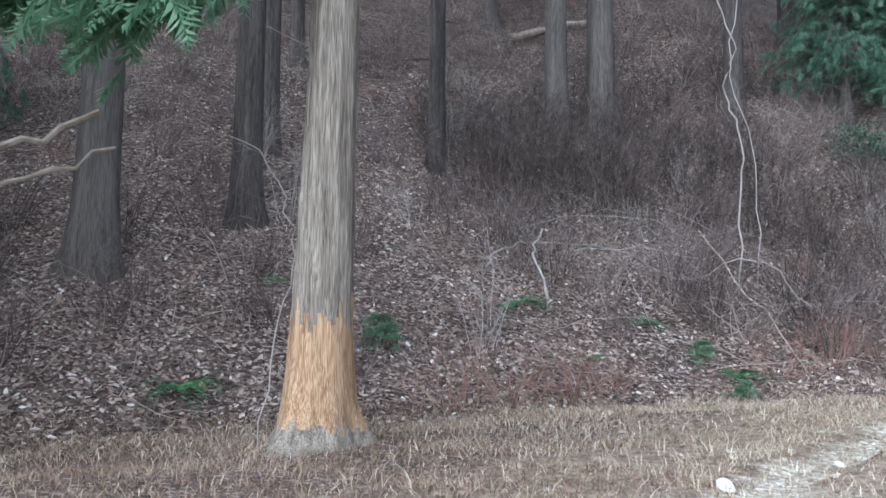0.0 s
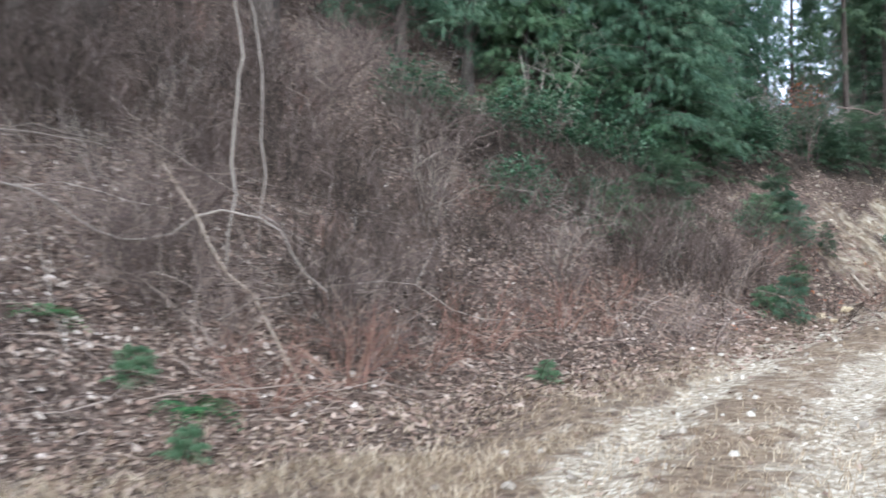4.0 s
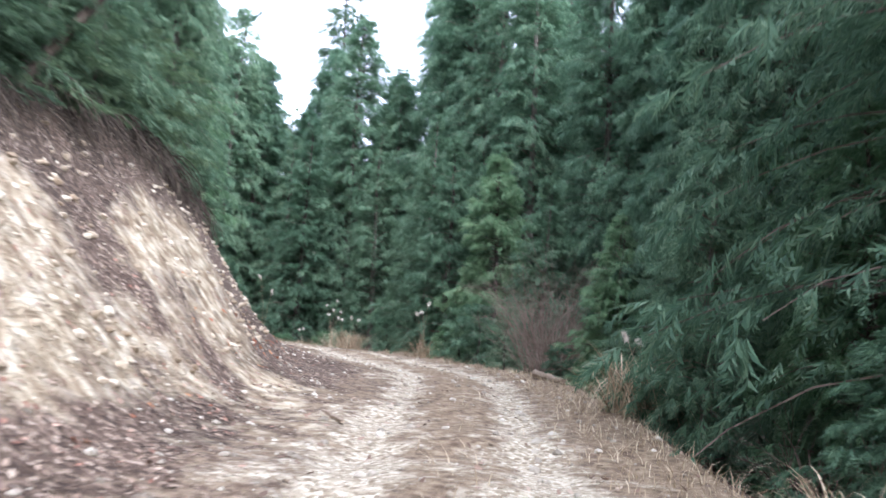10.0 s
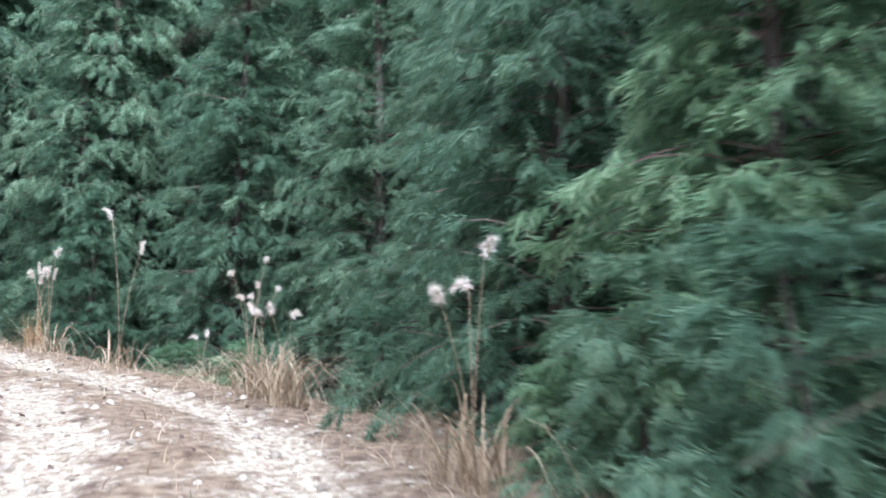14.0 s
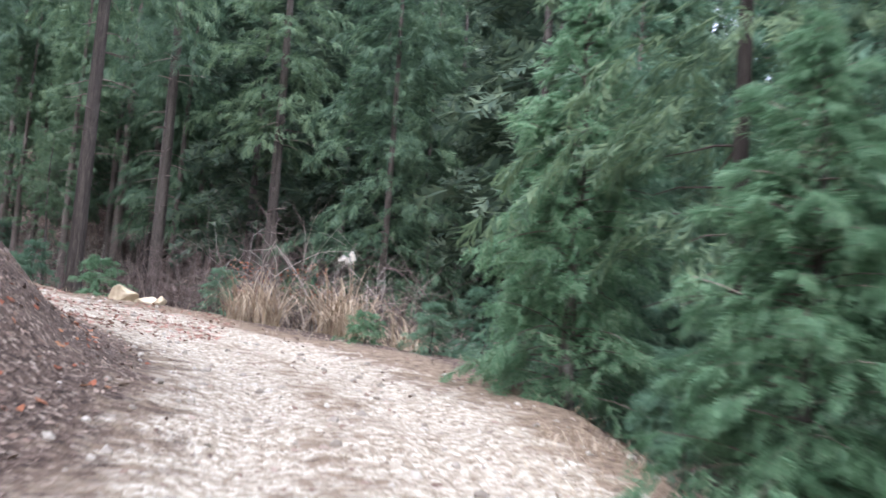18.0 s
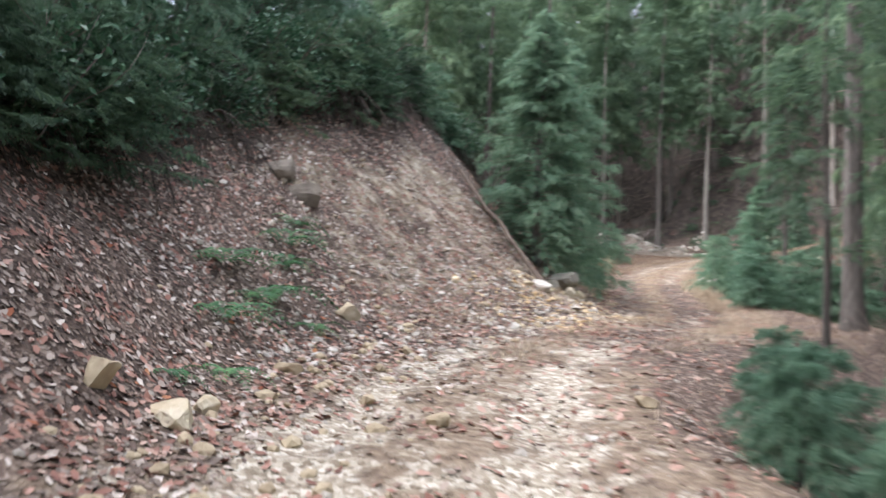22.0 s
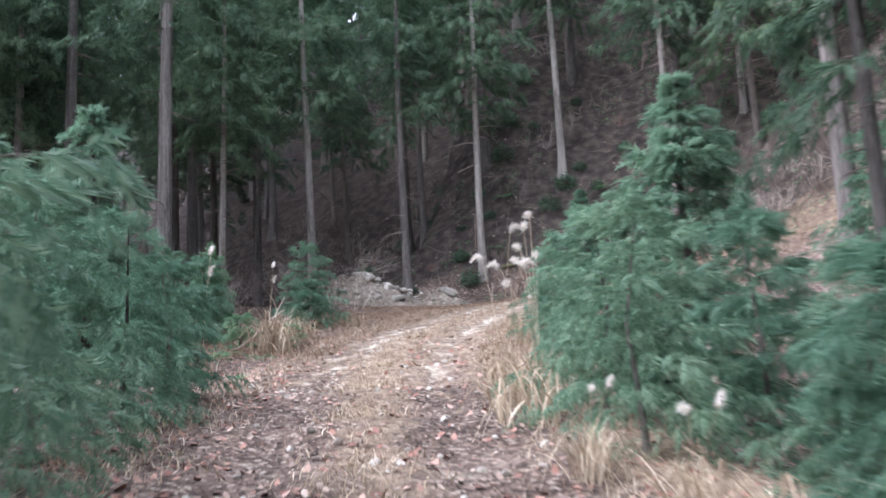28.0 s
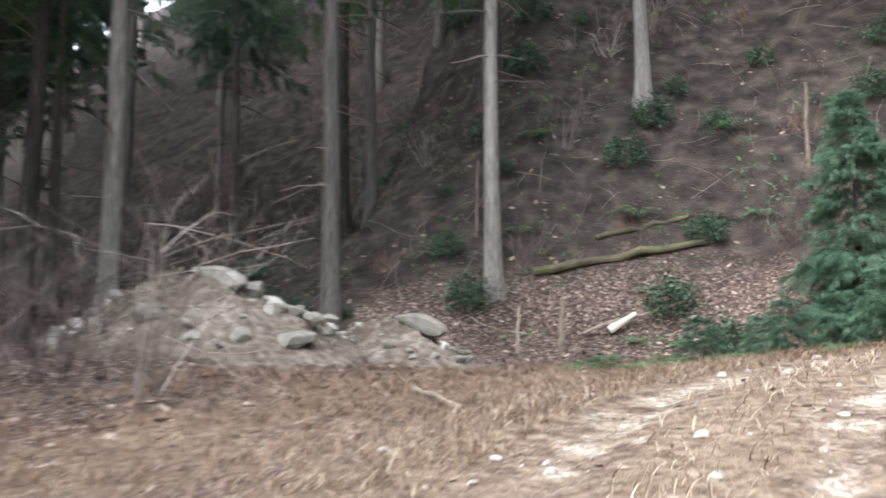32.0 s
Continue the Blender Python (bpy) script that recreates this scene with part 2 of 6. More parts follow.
def ground_material():
    m = bpy.data.materials.new("forest_ground")
    m.use_nodes = True
    n, l = m.node_tree.nodes, m.node_tree.links
    bs = n["Principled BSDF"]
    bs.inputs["Roughness"].default_value = 0.95
    bs.inputs["Specular IOR Level"].default_value = 0.2
    co = n.new("ShaderNodeTexCoord").outputs["Object"]

    def noise_tex(scale, detail=5.0):
        t = n.new("ShaderNodeTexNoise")
        t.inputs["Scale"].default_value, t.inputs["Detail"].default_value = scale, detail
        l.new(co, t.inputs["Vector"])
        return t.outputs[0]

    def cells(scale, warp):
        v = n.new("ShaderNodeTexVoronoi")
        v.inputs["Scale"].default_value = scale
        w = n.new("ShaderNodeTexNoise")
        w.inputs["Scale"].default_value = scale * 0.7
        l.new(co, w.inputs["Vector"])
        mx = n.new("ShaderNodeVectorMath")
        mx.operation = "MULTIPLY_ADD"
        mx.inputs[1].default_value = (warp,) * 3
        l.new(w.outputs["Color"], mx.inputs[0])
        l.new(co, mx.inputs[2])
        l.new(mx.outputs[0], v.inputs["Vector"])
        s = n.new("ShaderNodeSeparateColor")
        l.new(v.outputs["Color"], s.inputs[0])
        return s.outputs[0], v.outputs["Distance"]

    def ramp(value, stops):
        r = n.new("ShaderNodeValToRGB")
        e = r.color_ramp.elements
        while len(e) < len(stops):
            e.new(0.5)
        for k, (p, c) in enumerate(stops):
            e[k].position, e[k].color = p, (*c, 1)
        l.new(value, r.inputs[0])
        return r.outputs[0]

    def blend(f, a, b, mode="MIX"):
        x = n.new("ShaderNodeMix")
        x.data_type, x.blend_type = "RGBA", mode
        if isinstance(f, float):
            x.inputs[0].default_value = f
        else:
            l.new(f, x.inputs[0])
        l.new(a, x.inputs[6])
        l.new(b, x.inputs[7])
        return x.outputs[2]

    def attr(name, sharp, scale):
        """An attribute of the ground, its border broken up by noise."""
        a = n.new("ShaderNodeAttribute")
        a.attribute_name = name
        ns = noise_tex(scale, 6.0)
        s = n.new("ShaderNodeMath")
        s.operation = "ADD"
        l.new(a.outputs["Fac"], s.inputs[0])
        l.new(ns, s.inputs[1])
        r = n.new("ShaderNodeMapRange")
        r.inputs["From Min"].default_value, r.inputs["From Max"].default_value = 1.0 - sharp, 1.0 + sharp
        l.new(s.outputs[0], r.inputs["Value"])
        return r.outputs[0]

    lc, ld = cells(24.0, 0.04)
    litter = ramp(lc, [(0.0, (0.042, 0.030, 0.024)), (0.3, (0.080, 0.057, 0.045)), (0.6, (0.130, 0.095, 0.075)), (0.85, (0.21, 0.16, 0.128)), (1.0, (0.38, 0.32, 0.27))])
    broad = ramp(noise_tex(0.5, 4), [(0.3, (0.62, 0.6, 0.58)), (0.7, (1.15, 1.1, 1.05))])
    litter = blend(1.0, litter, broad, "MULTIPLY")
    gc, gd = cells(22.0, 0.02)
    gravel = ramp(gc, [(0.0, (0.21, 0.165, 0.115)), (0.35, (0.33, 0.275, 0.20)), (0.7, (0.46, 0.40, 0.31)), (1.0, (0.62, 0.565, 0.465))])
    sc, sd = cells(7.0, 0.25)
    scarp = ramp(noise_tex(4.5, 9), [(0.32, (0.17, 0.12, 0.08)), (0.44, (0.30, 0.24, 0.165)), (0.54, (0.42, 0.355, 0.26)), (0.68, (0.58, 0.52, 0.415))])
    scarp = blend(0.55, scarp, ramp(sc, [(0.0, (0.40, 0.36, 0.32)), (0.4, (0.9, 0.88, 0.85)), (1.0, (1.15, 1.14, 1.12))]), "MULTIPLY")
    # dark soil, its tone lowered to stand in for shade under the trees
    shaded_soil = ramp(noise_tex(2.6, 8), [(0.3, (0.023, 0.018, 0.015)), (0.5, (0.052, 0.041, 0.033)), (0.72, (0.105, 0.084, 0.067))])
    turf = ramp(noise_tex(9.0, 8), [(0.3, (0.104, 0.072, 0.048)), (0.5, (0.208, 0.152, 0.104)), (0.7, (0.320, 0.256, 0.176))])
    col = blend(attr("shaded_soil", 0.2, 1.5), litter, shaded_soil)
    col = blend(attr("turf", 0.18, 4.0), col, turf)
    col = blend(attr("scarp", 0.14, 2.2), col, scarp)
    col = blend(attr("gravel", 0.10, 3.0), col, gravel)
    l.new(col, bs.inputs["Base Color"])
    bp = n.new("ShaderNodeBump")
    bp.inputs["Strength"].default_value, bp.inputs["Distance"].default_value = 0.7, 0.05
    ad = n.new("ShaderNodeMath")
    l.new(ld, ad.inputs[0])
    l.new(noise_tex(14.0, 6), ad.inputs[1])
    l.new(ad.outputs[0], bp.inputs["Height"])
    l.new(bp.outputs[0], bs.inputs["Normal"])
    return m


M_GROUND = ground_material()

# ---- plan: the road, the foot of the bank and the foot of the valley side ----
ROAD = np.array([(-9, -22, -2.1), (-1.5, -8, -1.7), (0.1, 0.0, -1.38), (0.1, 0.8, -1.29), (1.2, 3.4, -1.08), (4.1, 7.6, -0.78), (9.8, 12.9, -0.25), (15.2, 16.2, 0.39),
                 (21.7, 18.3, 1.21), (28.7, 19.9, 1.93), (36.1, 21.8, 2.53), (41.4, 23.3, 2.92), (46.1, 26.2, 3.25), (50.5, 29.4, 3.59), (53.1, 33.9, 3.89),
                 (55.2, 41.9, 4.55), (55.8, 50.0, 5.20), (54.7, 55.2, 5.56), (51.8, 59.8, 6.01), (48.0, 63.3, 6.46), (43.3, 68.3, 7.22), (40.7, 73.3, 7.88),
                 (37.2, 80.4, 8.28), (33.3, 86.0, 9.27), (29.2, 91.5, 10.26), (25.9, 97.4, 11.31), (24.8, 102.5, 12.3), (25.2, 106.0, 13.0), (28.0, 108.5, 13.4), (32.5, 107.5, 13.7)])
# by road point: right edge, steepness and depth of the drop on the right
RIGHT_EDGE = np.interp(np.arange(30), [0, 5, 7, 11, 12, 13, 14, 16, 17.4, 19, 20, 21, 22, 23, 25, 29], [4, 3, 2.0, 2.2, 2.7, 2.4, 1.7, 2.2, 4.3, 2.6, 1.8, 3.0, 5.0, 2.6, 2.2, 2.5])
DROP = np.interp(np.arange(30), [0, 5, 7, 9, 11, 12, 15, 17, 19, 21, 22, 29], [0, 0.5, 3.5, 5, 4.5, 2.6, 2.6, 5, 5, 3.0, 1.2, 0.8])
FOOT = np.array([(-60, 4), (-20, 9), (-6, 10.4), (0, 12.3), (4, 14.2), (8.5, 15.9), (11.8, 17.0), (15.5, 18.5), (19.3, 19.8), (23.1, 20.9), (27.4, 22.0), (31, 23.1), (35, 24.4),
                 (39.5, 26.1), (44.5, 28.6), (48.5, 32), (51.2, 36), (52.6, 41), (53.2, 46), (53.2, 51), (52.2, 55), (50.2, 58), (47.5, 60.8), (44.8, 63.6), (41.05, 67.7), (38.6, 72.3),
                 (37.05, 76.1), (35.0, 79.45), (32.3, 83.2), (26, 85), (14, 84), (-40, 92)])
BANK_H = np.interp(np.arange(32), [0, 5, 6, 7, 8, 12, 14, 16, 21, 23, 24, 25, 26, 27, 28, 29, 31], [0.3, 0.3, 0.9, 1.8, 3.4, 3.5, 3.2, 2.4, 2.2, 2.3, 2.7, 4.2, 5.0, 5.1, 3.4, 1.0, 0.5])
BANK_S = np.interp(np.arange(32), [0, 4, 5, 7, 8, 10, 12, 14, 16, 21, 23, 24, 25, 26, 27, 29, 31], [0.6, 0.62, 0.7, 0.85, 1.12, 1.2, 1.42, 1.5, 1.1, 1.0, 0.95, 0.98, 1.1, 1.22, 1.3, 0.7, 0.4])
ABOVE_S = np.interp(np.arange(32), [0, 4, 5, 6, 7, 8, 10, 20, 24, 28, 31], [0.62, 0.62, 0.68, 0.78, 0.76, 0.6, 0.42, 0.42, 0.5, 0.4, 0.3])
FAR_FOOT = np.array([(-90, 125), (-20, 113), (0, 110), (10, 109.5), (16, 109.8), (20, 111.5), (23, 112.2), (27, 112.2), (31, 110.5), (36, 106), (45, 99), (70, 96), (140, 100)])
FAR_S = np.interp(np.arange(13), [0, 2, 3, 4, 5, 9, 10, 12], [0.35, 0.44, 0.46, 0.6, 1.3, 1.15, 0.6, 0.3])


def smooth_line(points, per=6):
    """A Catmull-Rom line through the points, with its running index."""
    p = np.vstack([2 * points[0] - points[1], points, 2 * points[-1] - points[-2]])
    out, idx = [], []
    for k in range(1, len(p) - 2):
        for u in np.arange(per) / per:
            out.append(0.5 * (2 * p[k] + (p[k + 1] - p[k - 1]) * u + (2 * p[k - 1] - 5 * p[k] + 4 * p[k + 1] - p[k + 2]) * u**2 + (3 * p[k] - p[k - 1] - 3 * p[k + 1] + p[k + 2]) * u**3))
            idx.append(k - 1 + u)
    return np.array(out + [points[-1]]), np.array(idx + [len(points) - 1.0])


ROADLINE, ROADIDX = smooth_line(ROAD)
FOOTLINE, FOOTIDX = smooth_line(FOOT, 4)


def off_line(x, y, line, idx):
    """The distance from a line on the plan, left of it positive, and the index along it."""
    best, sign, at = np.full(x.shape, 1e9), np.ones(x.shape), np.zeros(x.shape)
    for k in range(len(line) - 1):
        ax, ay = line[k, :2]
        bx, by = line[k + 1, :2] - line[k, :2]
        u = np.clip(((x - ax) * bx + (y - ay) * by) / (bx * bx + by * by), 0, 1)
        px, py = x - ax - u * bx, y - ay - u * by
        d = px * px + py * py
        m = d < best
        best = np.where(m, d, best)
        sign = np.where(m, np.sign(bx * py - by * px), sign)
        at = np.where(m, idx[k] + u * (idx[k + 1] - idx[k]), at)
    return np.sqrt(best) * sign, at


def lattice(x, y, size, seed):
    """Smooth random relief of about +-1 with bumps of the given size."""
    r = np.random.RandomState(seed).uniform(-1, 1, (257, 257))
    u, v = x / size + 1000, y / size + 1000
    i, j = np.floor(u).astype(int), np.floor(v).astype(int)
    a, b = u - i, v - j
    a, b = a * a * (3 - 2 * a), b * b * (3 - 2 * b)
    i, j = i % 256, j % 256
    return (r[i, j] * (1 - a) + r[i + 1, j] * a) * (1 - b) + (r[i, j + 1] * (1 - a) + r[i + 1, j + 1] * a) * b


def ease(v, lo, hi):
    t = np.clip((v - lo) / (hi - lo), 0, 1)
    return t * t * (3 - 2 * t)


def ground_fields(x, y):
    """Height of the ground and what covers it."""
    dr, ur = off_line(x, y, ROADLINE, ROADIDX)
    df, uf = off_line(x, y, FOOTLINE, FOOTIDX)
    d3, u3 = off_line(x, y, FAR_FOOT, np.arange(len(FAR_FOOT)).astype(float))
    top, low = np.zeros(x.shape), np.zeros(x.shape)
    for px, py, pz in ROADLINE[::2]:
        w = ((x - px) ** 2 + (y - py) ** 2 + 1.5) ** -3
        top += w * pz
        low += w
    z = top / low
    hb, sb, ma = (np.interp(uf, np.arange(32), t) for t in (BANK_H, BANK_S, ABOVE_S))
    hb = hb + 0.35 * lattice(x, y, 3.1, 5) * (hb > 1.5)
    toe = ease(uf, 24.3, 25.8) * (1 - ease(uf, 28, 29))
    up = 0.5 * (df + np.sqrt(df * df + 0.25 + 2.2 * toe)) - 0.04 - 0.11 * toe
    up = np.where(df > -4, np.maximum(up, 0), 0)
    run = hb / sb
    rise = np.minimum(up, run) * sb + np.maximum(up - run, 0) * ma
    rise = np.where(rise > 26, 26 + (rise - 26) * 0.35, rise)
    z += rise
    edge, deep = np.interp(ur, np.arange(30), RIGHT_EDGE), np.interp(ur, np.arange(30), DROP)
    over = np.maximum(-dr - edge, 0) * (df < 0)
    z -= deep * (1 - np.exp(-over * 0.6 / np.maximum(deep, 0.3))) * (1 - ease(d3, -3, 6))
    up3 = np.maximum(0.5 * (d3 + np.sqrt(d3 * d3 + 0.6)) - 0.05, 0) * (d3 > -5)
    z += (up3 * np.interp(u3, np.arange(13), FAR_S) + np.maximum(up3 - 6, 0) * np.interp(u3, [0, 3, 4, 5, 9, 12], [0.6, 0.6, 0.45, 0.05, 0.05, 0.4])) * np.where(up3 > 35, (35 + (up3 - 35) * 0.3) / np.maximum(up3, 1), 1)
    z += 0.07 * np.clip(22 - x, 0, 50) * ease(y, 84, 94)
    z += 0.4 * ease(20.5 - x, 0, 3.5) * ease(y, 100, 105.5)
    # a hollow washed out under the trees by the first bend
    z -= 1.7 * np.exp(-((x - 13.2) / 2.2) ** 4 - ((y - 21.7) / 0.9) ** 2)
    rut = np.exp(-((np.abs(dr - 0.05) - 0.78) / 0.28) ** 2)
    on = (1 - ease(np.abs(dr), 1.4, 2.4))
    z -= 0.06 * rut * on
    rough = np.clip(np.abs(dr) - 1.2, 0.1, 1.5)
    z += 0.05 * rough * lattice(x, y, 0.9, 1) + 0.10 * rough * lattice(x, y, 3.3, 2) + 0.012 * lattice(x, y, 0.45, 3)
    z += (0.05 * lattice(x, y, 0.62, 11) + 0.07 * lattice(x, y, 1.4, 12)) * (hb > 1.5) * ease(df, 0.3, 1.0) * (1 - ease(df, 5, 7))
    z += 0.5 * lattice(x, y, 9, 4) * ease(np.maximum(df, np.maximum(-dr - 4, d3)), 2, 12)
    # covers
    white = np.interp(ur, [0, 4, 6, 9, 13, 16, 18, 19.5, 20.5, 22, 23.5, 24.5, 29], [0.56, 0.64, 0.68, 0.72, 0.72, 0.78, 0.84, 0.66, 0.52, 0.42, 0.34, 0.42, 0.64])
    gravel = white * (0.54 + 0.16 * lattice(x, y, 1.9, 14) + 0.16 * ease(ur, 14, 16) * (1 - ease(ur, 19, 21)) + 0.55 * rut) * (1 - ease(dr, 1.5, 2.5)) * (1 - ease(-dr, 1.3, np.minimum(edge, 2.4) + 0.3))
    bare = ease(uf, 7.2, 8.8) * (1 - ease(uf, 12.4, 13.8)) + 0.85 * ease(uf, 24.0, 25.0) * (1 - ease(uf, 26.2, 27.2))
    frac = up / np.maximum(run, 0.1)
    scarp = bare * ease(frac + 0.14 * lattice(x, y, 1.7, 9), -0.18, 0.22) * (1 - ease(frac + 0.1 * lattice(x, y, 0.9, 10), 0.62, 0.88)) * (0.59 + 0.20 * lattice(x, y, 2.3, 8) + 0.20 * lattice(x, y, 0.8, 15))
    # crest soil; under trees, on the far slope and in the hollow, painted shade
    shaded_soil = 0.75 * np.exp(-((frac - 1.08) / 0.16) ** 2) * (hb > 1.2) + 0.6 * np.exp(-((frac - 0.95) / 0.22) ** 2) * (uf > 22) * (uf < 28) + 0.3 * ease(df, 6, 14) + 0.35 * ease(-dr, 5, 9) * (df < 0) + 0.9 * ease(d3, 0.2, 2.5) + 0.3 * ease(dr, 7, 11) * (df < 0) + np.exp(-((x - 13.2) / 2.2) ** 2 - ((y - 21.6) / 1.1) ** 2)
    turf = 0.62 * np.exp(-((-dr - np.minimum(edge, 2.5) + 0.1) / 0.7) ** 2) + 0.45 * np.exp(-((dr - 0.0) / 0.35) ** 2) + 0.5 * ease(ur, 3, 3.5) * (1 - ease(ur, 5, 6.5)) * np.exp(-((dr - 2.6) / 1.2) ** 2)
    turf += 0.52 * (1 - ease(np.abs(dr), 1.6, np.minimum(edge, 2.4) + 0.5)) * (1 - 0.6 * ease(ur, 20, 21) * (1 - ease(ur, 23.5, 24.5)))
    turf += 0.6 * ease(ur, 24.5, 25.5) * np.exp(-((dr - 3.6) / 1.6) ** 2) + 0.18 * ease(ur, 20.5, 21.5) * (1 - ease(ur, 23, 24)) * ease(-dr, 1.0, 2.0) * (1 - ease(-dr, 5, 7))
    turf *= 1 - 0.75 * ease(ur, 19.2, 19.8) * (1 - ease(ur, 20.8, 21.6)) * ease(-dr, 1.2, 2.0)
    return z, np.clip(gravel, 0, 1), np.clip(scarp, 0, 1), np.clip(shaded_soil, 0, 1), np.clip(turf, 0, 1)


def spread(lo, hi, step, far, grow=1.35):
    a = list(np.arange(lo, hi + step / 2, step))
    s = step
    while a[-1] < far[1]:
        s *= grow
        a.append(a[-1] + s)
    s = step
    while a[0] > far[0]:
        s *= grow
        a.insert(0, a[0] - s)
    return np.array(a)


GX, GY = spread(-18, 66, 0.3, (-700, 800)), spread(-4, 124, 0.3, (-700, 800))
XX, YY = np.meshgrid(GX, GY, indexing="ij")
ZZ, GRAVEL, SCARP, SHADED_SOIL, TURF = ground_fields(XX, YY)
ZZ = np.where(np.isfinite(ZZ), ZZ, 0)


def gz(x, y):
    """The ground's height at places on the plan."""
    x, y = np.asarray(x, float), np.asarray(y, float)
    i, j = np.clip(np.searchsorted(GX, x) - 1, 0, len(GX) - 2), np.clip(np.searchsorted(GY, y) - 1, 0, len(GY) - 2)
    a, b = (x - GX[i]) / (GX[i + 1] - GX[i]), (y - GY[j]) / (GY[j + 1] - GY[j])
    return (ZZ[i, j] * (1 - a) + ZZ[i + 1, j] * a) * (1 - b) + (ZZ[i, j + 1] * (1 - a) + ZZ[i + 1, j + 1] * a) * b


# ---- mesh helpers ----
def mesh(name, verts, faces, mat, smooth=False):
    """A mesh from an array of places and one or more arrays of faces."""
    verts = np.asarray(verts, np.float32)
    faces = [np.asarray(f, np.int32) for f in (faces if isinstance(faces, list) else [faces]) if len(f)]
    me = bpy.data.meshes.new(name)
    loops = np.concatenate([f.ravel() for f in faces])
    sizes = np.concatenate([np.full(len(f), f.shape[1], np.int32) for f in faces])
    starts = np.concatenate([[0], np.cumsum(sizes)[:-1]]).astype(np.int32)
    me.vertices.add(len(verts))
    me.vertices.foreach_set("co", verts.ravel())
    me.loops.add(len(loops))
    me.loops.foreach_set("vertex_index", loops)
    me.polygons.add(len(sizes))
    me.polygons.foreach_set("loop_start", starts)
    me.polygons.foreach_set("use_smooth", np.full(len(sizes), smooth))
    me.update(calc_edges=True)
    me.validate()
    me.materials.append(mat)
    return me


def part(name, data, parent, label=""):
    ob = new(name, data)
    ob.parent = parent
    if name in ("dead_wood", "blade_tuft", "brush", "leafage", "root_mat", "limb_wood"):
        ob["kind"] = "stuff"
    if label:
        ob["label"] = label
    return ob


def thing(name, x, y, z=None, label="", category="", group="", kind=""):
    ob = new(name)
    ob.empty_display_size = 0.2
    ob.location = (x, y, float(gz(x, y)) if z is None else z)
    return tagged(ob, label, category, group, kind)


def join(pieces):
    """Several (verts, faces) of one face size as one."""
    v, f, n = [], [], 0
    for a, b in pieces:
        v.append(a)
        f.append(np.asarray(b) + n)
        n += len(a)
    return np.vstack(v), np.vstack(f)


def tube(line, radii, sides=6):
    """A tube along a line of places; quads."""
    line, radii = np.asarray(line, float), np.asarray(radii, float)
    t = np.gradient(line, axis=0)
    t /= np.linalg.norm(t, axis=1, keepdims=True) + 1e-9
    ref = np.where(np.abs(t[:, 2:3]) > 0.9, [[1.0, 0, 0]], [[0, 0, 1.0]])
    a = np.cross(t, ref)
    a /= np.linalg.norm(a, axis=1, keepdims=True) + 1e-9
    b = np.cross(t, a)
    ang = np.arange(sides) * 2 * np.pi / sides
    v = line[:, None] + radii[:, None, None] * (np.cos(ang)[None, :, None] * a[:, None] + np.sin(ang)[None, :, None] * b[:, None])
    i, j = np.meshgrid(np.arange(len(line) - 1), np.arange(sides), indexing="ij")
    k = (j + 1) % sides
    f = np.stack([i * sides + j, i * sides + k, (i + 1) * sides + k, (i + 1) * sides + j], -1).reshape(-1, 4)
    return v.reshape(-1, 3), f


def turns(yaw, pitch, roll):
    """Rotation matrices that turn x to the given heading and rise."""
    cy, sy, cp, sp, cr, sr = np.cos(yaw), np.sin(yaw), np.cos(pitch), np.sin(pitch), np.cos(roll), np.sin(roll)
    x = np.stack([cy * cp, sy * cp, sp], -1)
    side = np.stack([-sy, cy, 0 * cy], -1)
    up = np.cross(x, side)
    return np.stack([x, side * cr[:, None] + up * sr[:, None], up * cr[:, None] - side * sr[:, None]], -1)


def strew(tv, tf, places, rot, scale):
    """Copies of a small template (verts, faces) at places, turned and scaled, as one array."""
    v = np.einsum("nij,kj->nki", rot, tv) * np.reshape(scale, (-1, 1, 1)) + places[:, None]
    f = tf[None] + (np.arange(len(places)) * len(tv))[:, None, None]
    return v.reshape(-1, 3), f.reshape(-1, tf.shape[1])


def spray(pairs=5, width=0.11, spreadang=0.75, seed=0, long=0.5):
    """A flat drooping sprig of scale leaves, 1 long, along x: triangles."""
    r = np.random.RandomState(seed)
    v, f = [], []

    def blade(o, a, ln, w, dz):
        d, s = np.array([math.cos(a), math.sin(a), dz]), np.array([-math.sin(a), math.cos(a), 0])
        k = len(v)
        v.extend([o, o + d * ln * 0.4 + s * w, o + d * ln - np.array([0, 0, 0.12 * ln])])
        f.append((k, k + 1, k + 2))

    for p in range(pairs):
        u = (p + 0.4) / (pairs + 0.6)
        ln = long * (1 - u) ** 0.6 + 0.14
        for sd in (-1, 1):
            blade(np.array([u + r.uniform(-0.05, 0.05), 0, 0.1 * u - 0.28 * u * u]), sd * (spreadang + r.uniform(-0.25, 0.25)), ln * r.uniform(0.75, 1.2), -sd * width * r.uniform(0.7, 1.3), r.uniform(-0.25, 0.15))
    blade(np.array([0.0, 0, 0]), 0, 1.0, 0.05, -0.14)
    return np.array(v), np.array(f)


LACY, COARSE = [spray(5, 0.075, 0.65, q, 0.46) for q in (1, 2)], spray(5, 0.16, 0.8, 3, 0.5)
FINE = spray(8, 0.07, 0.85, 2, 0.38)


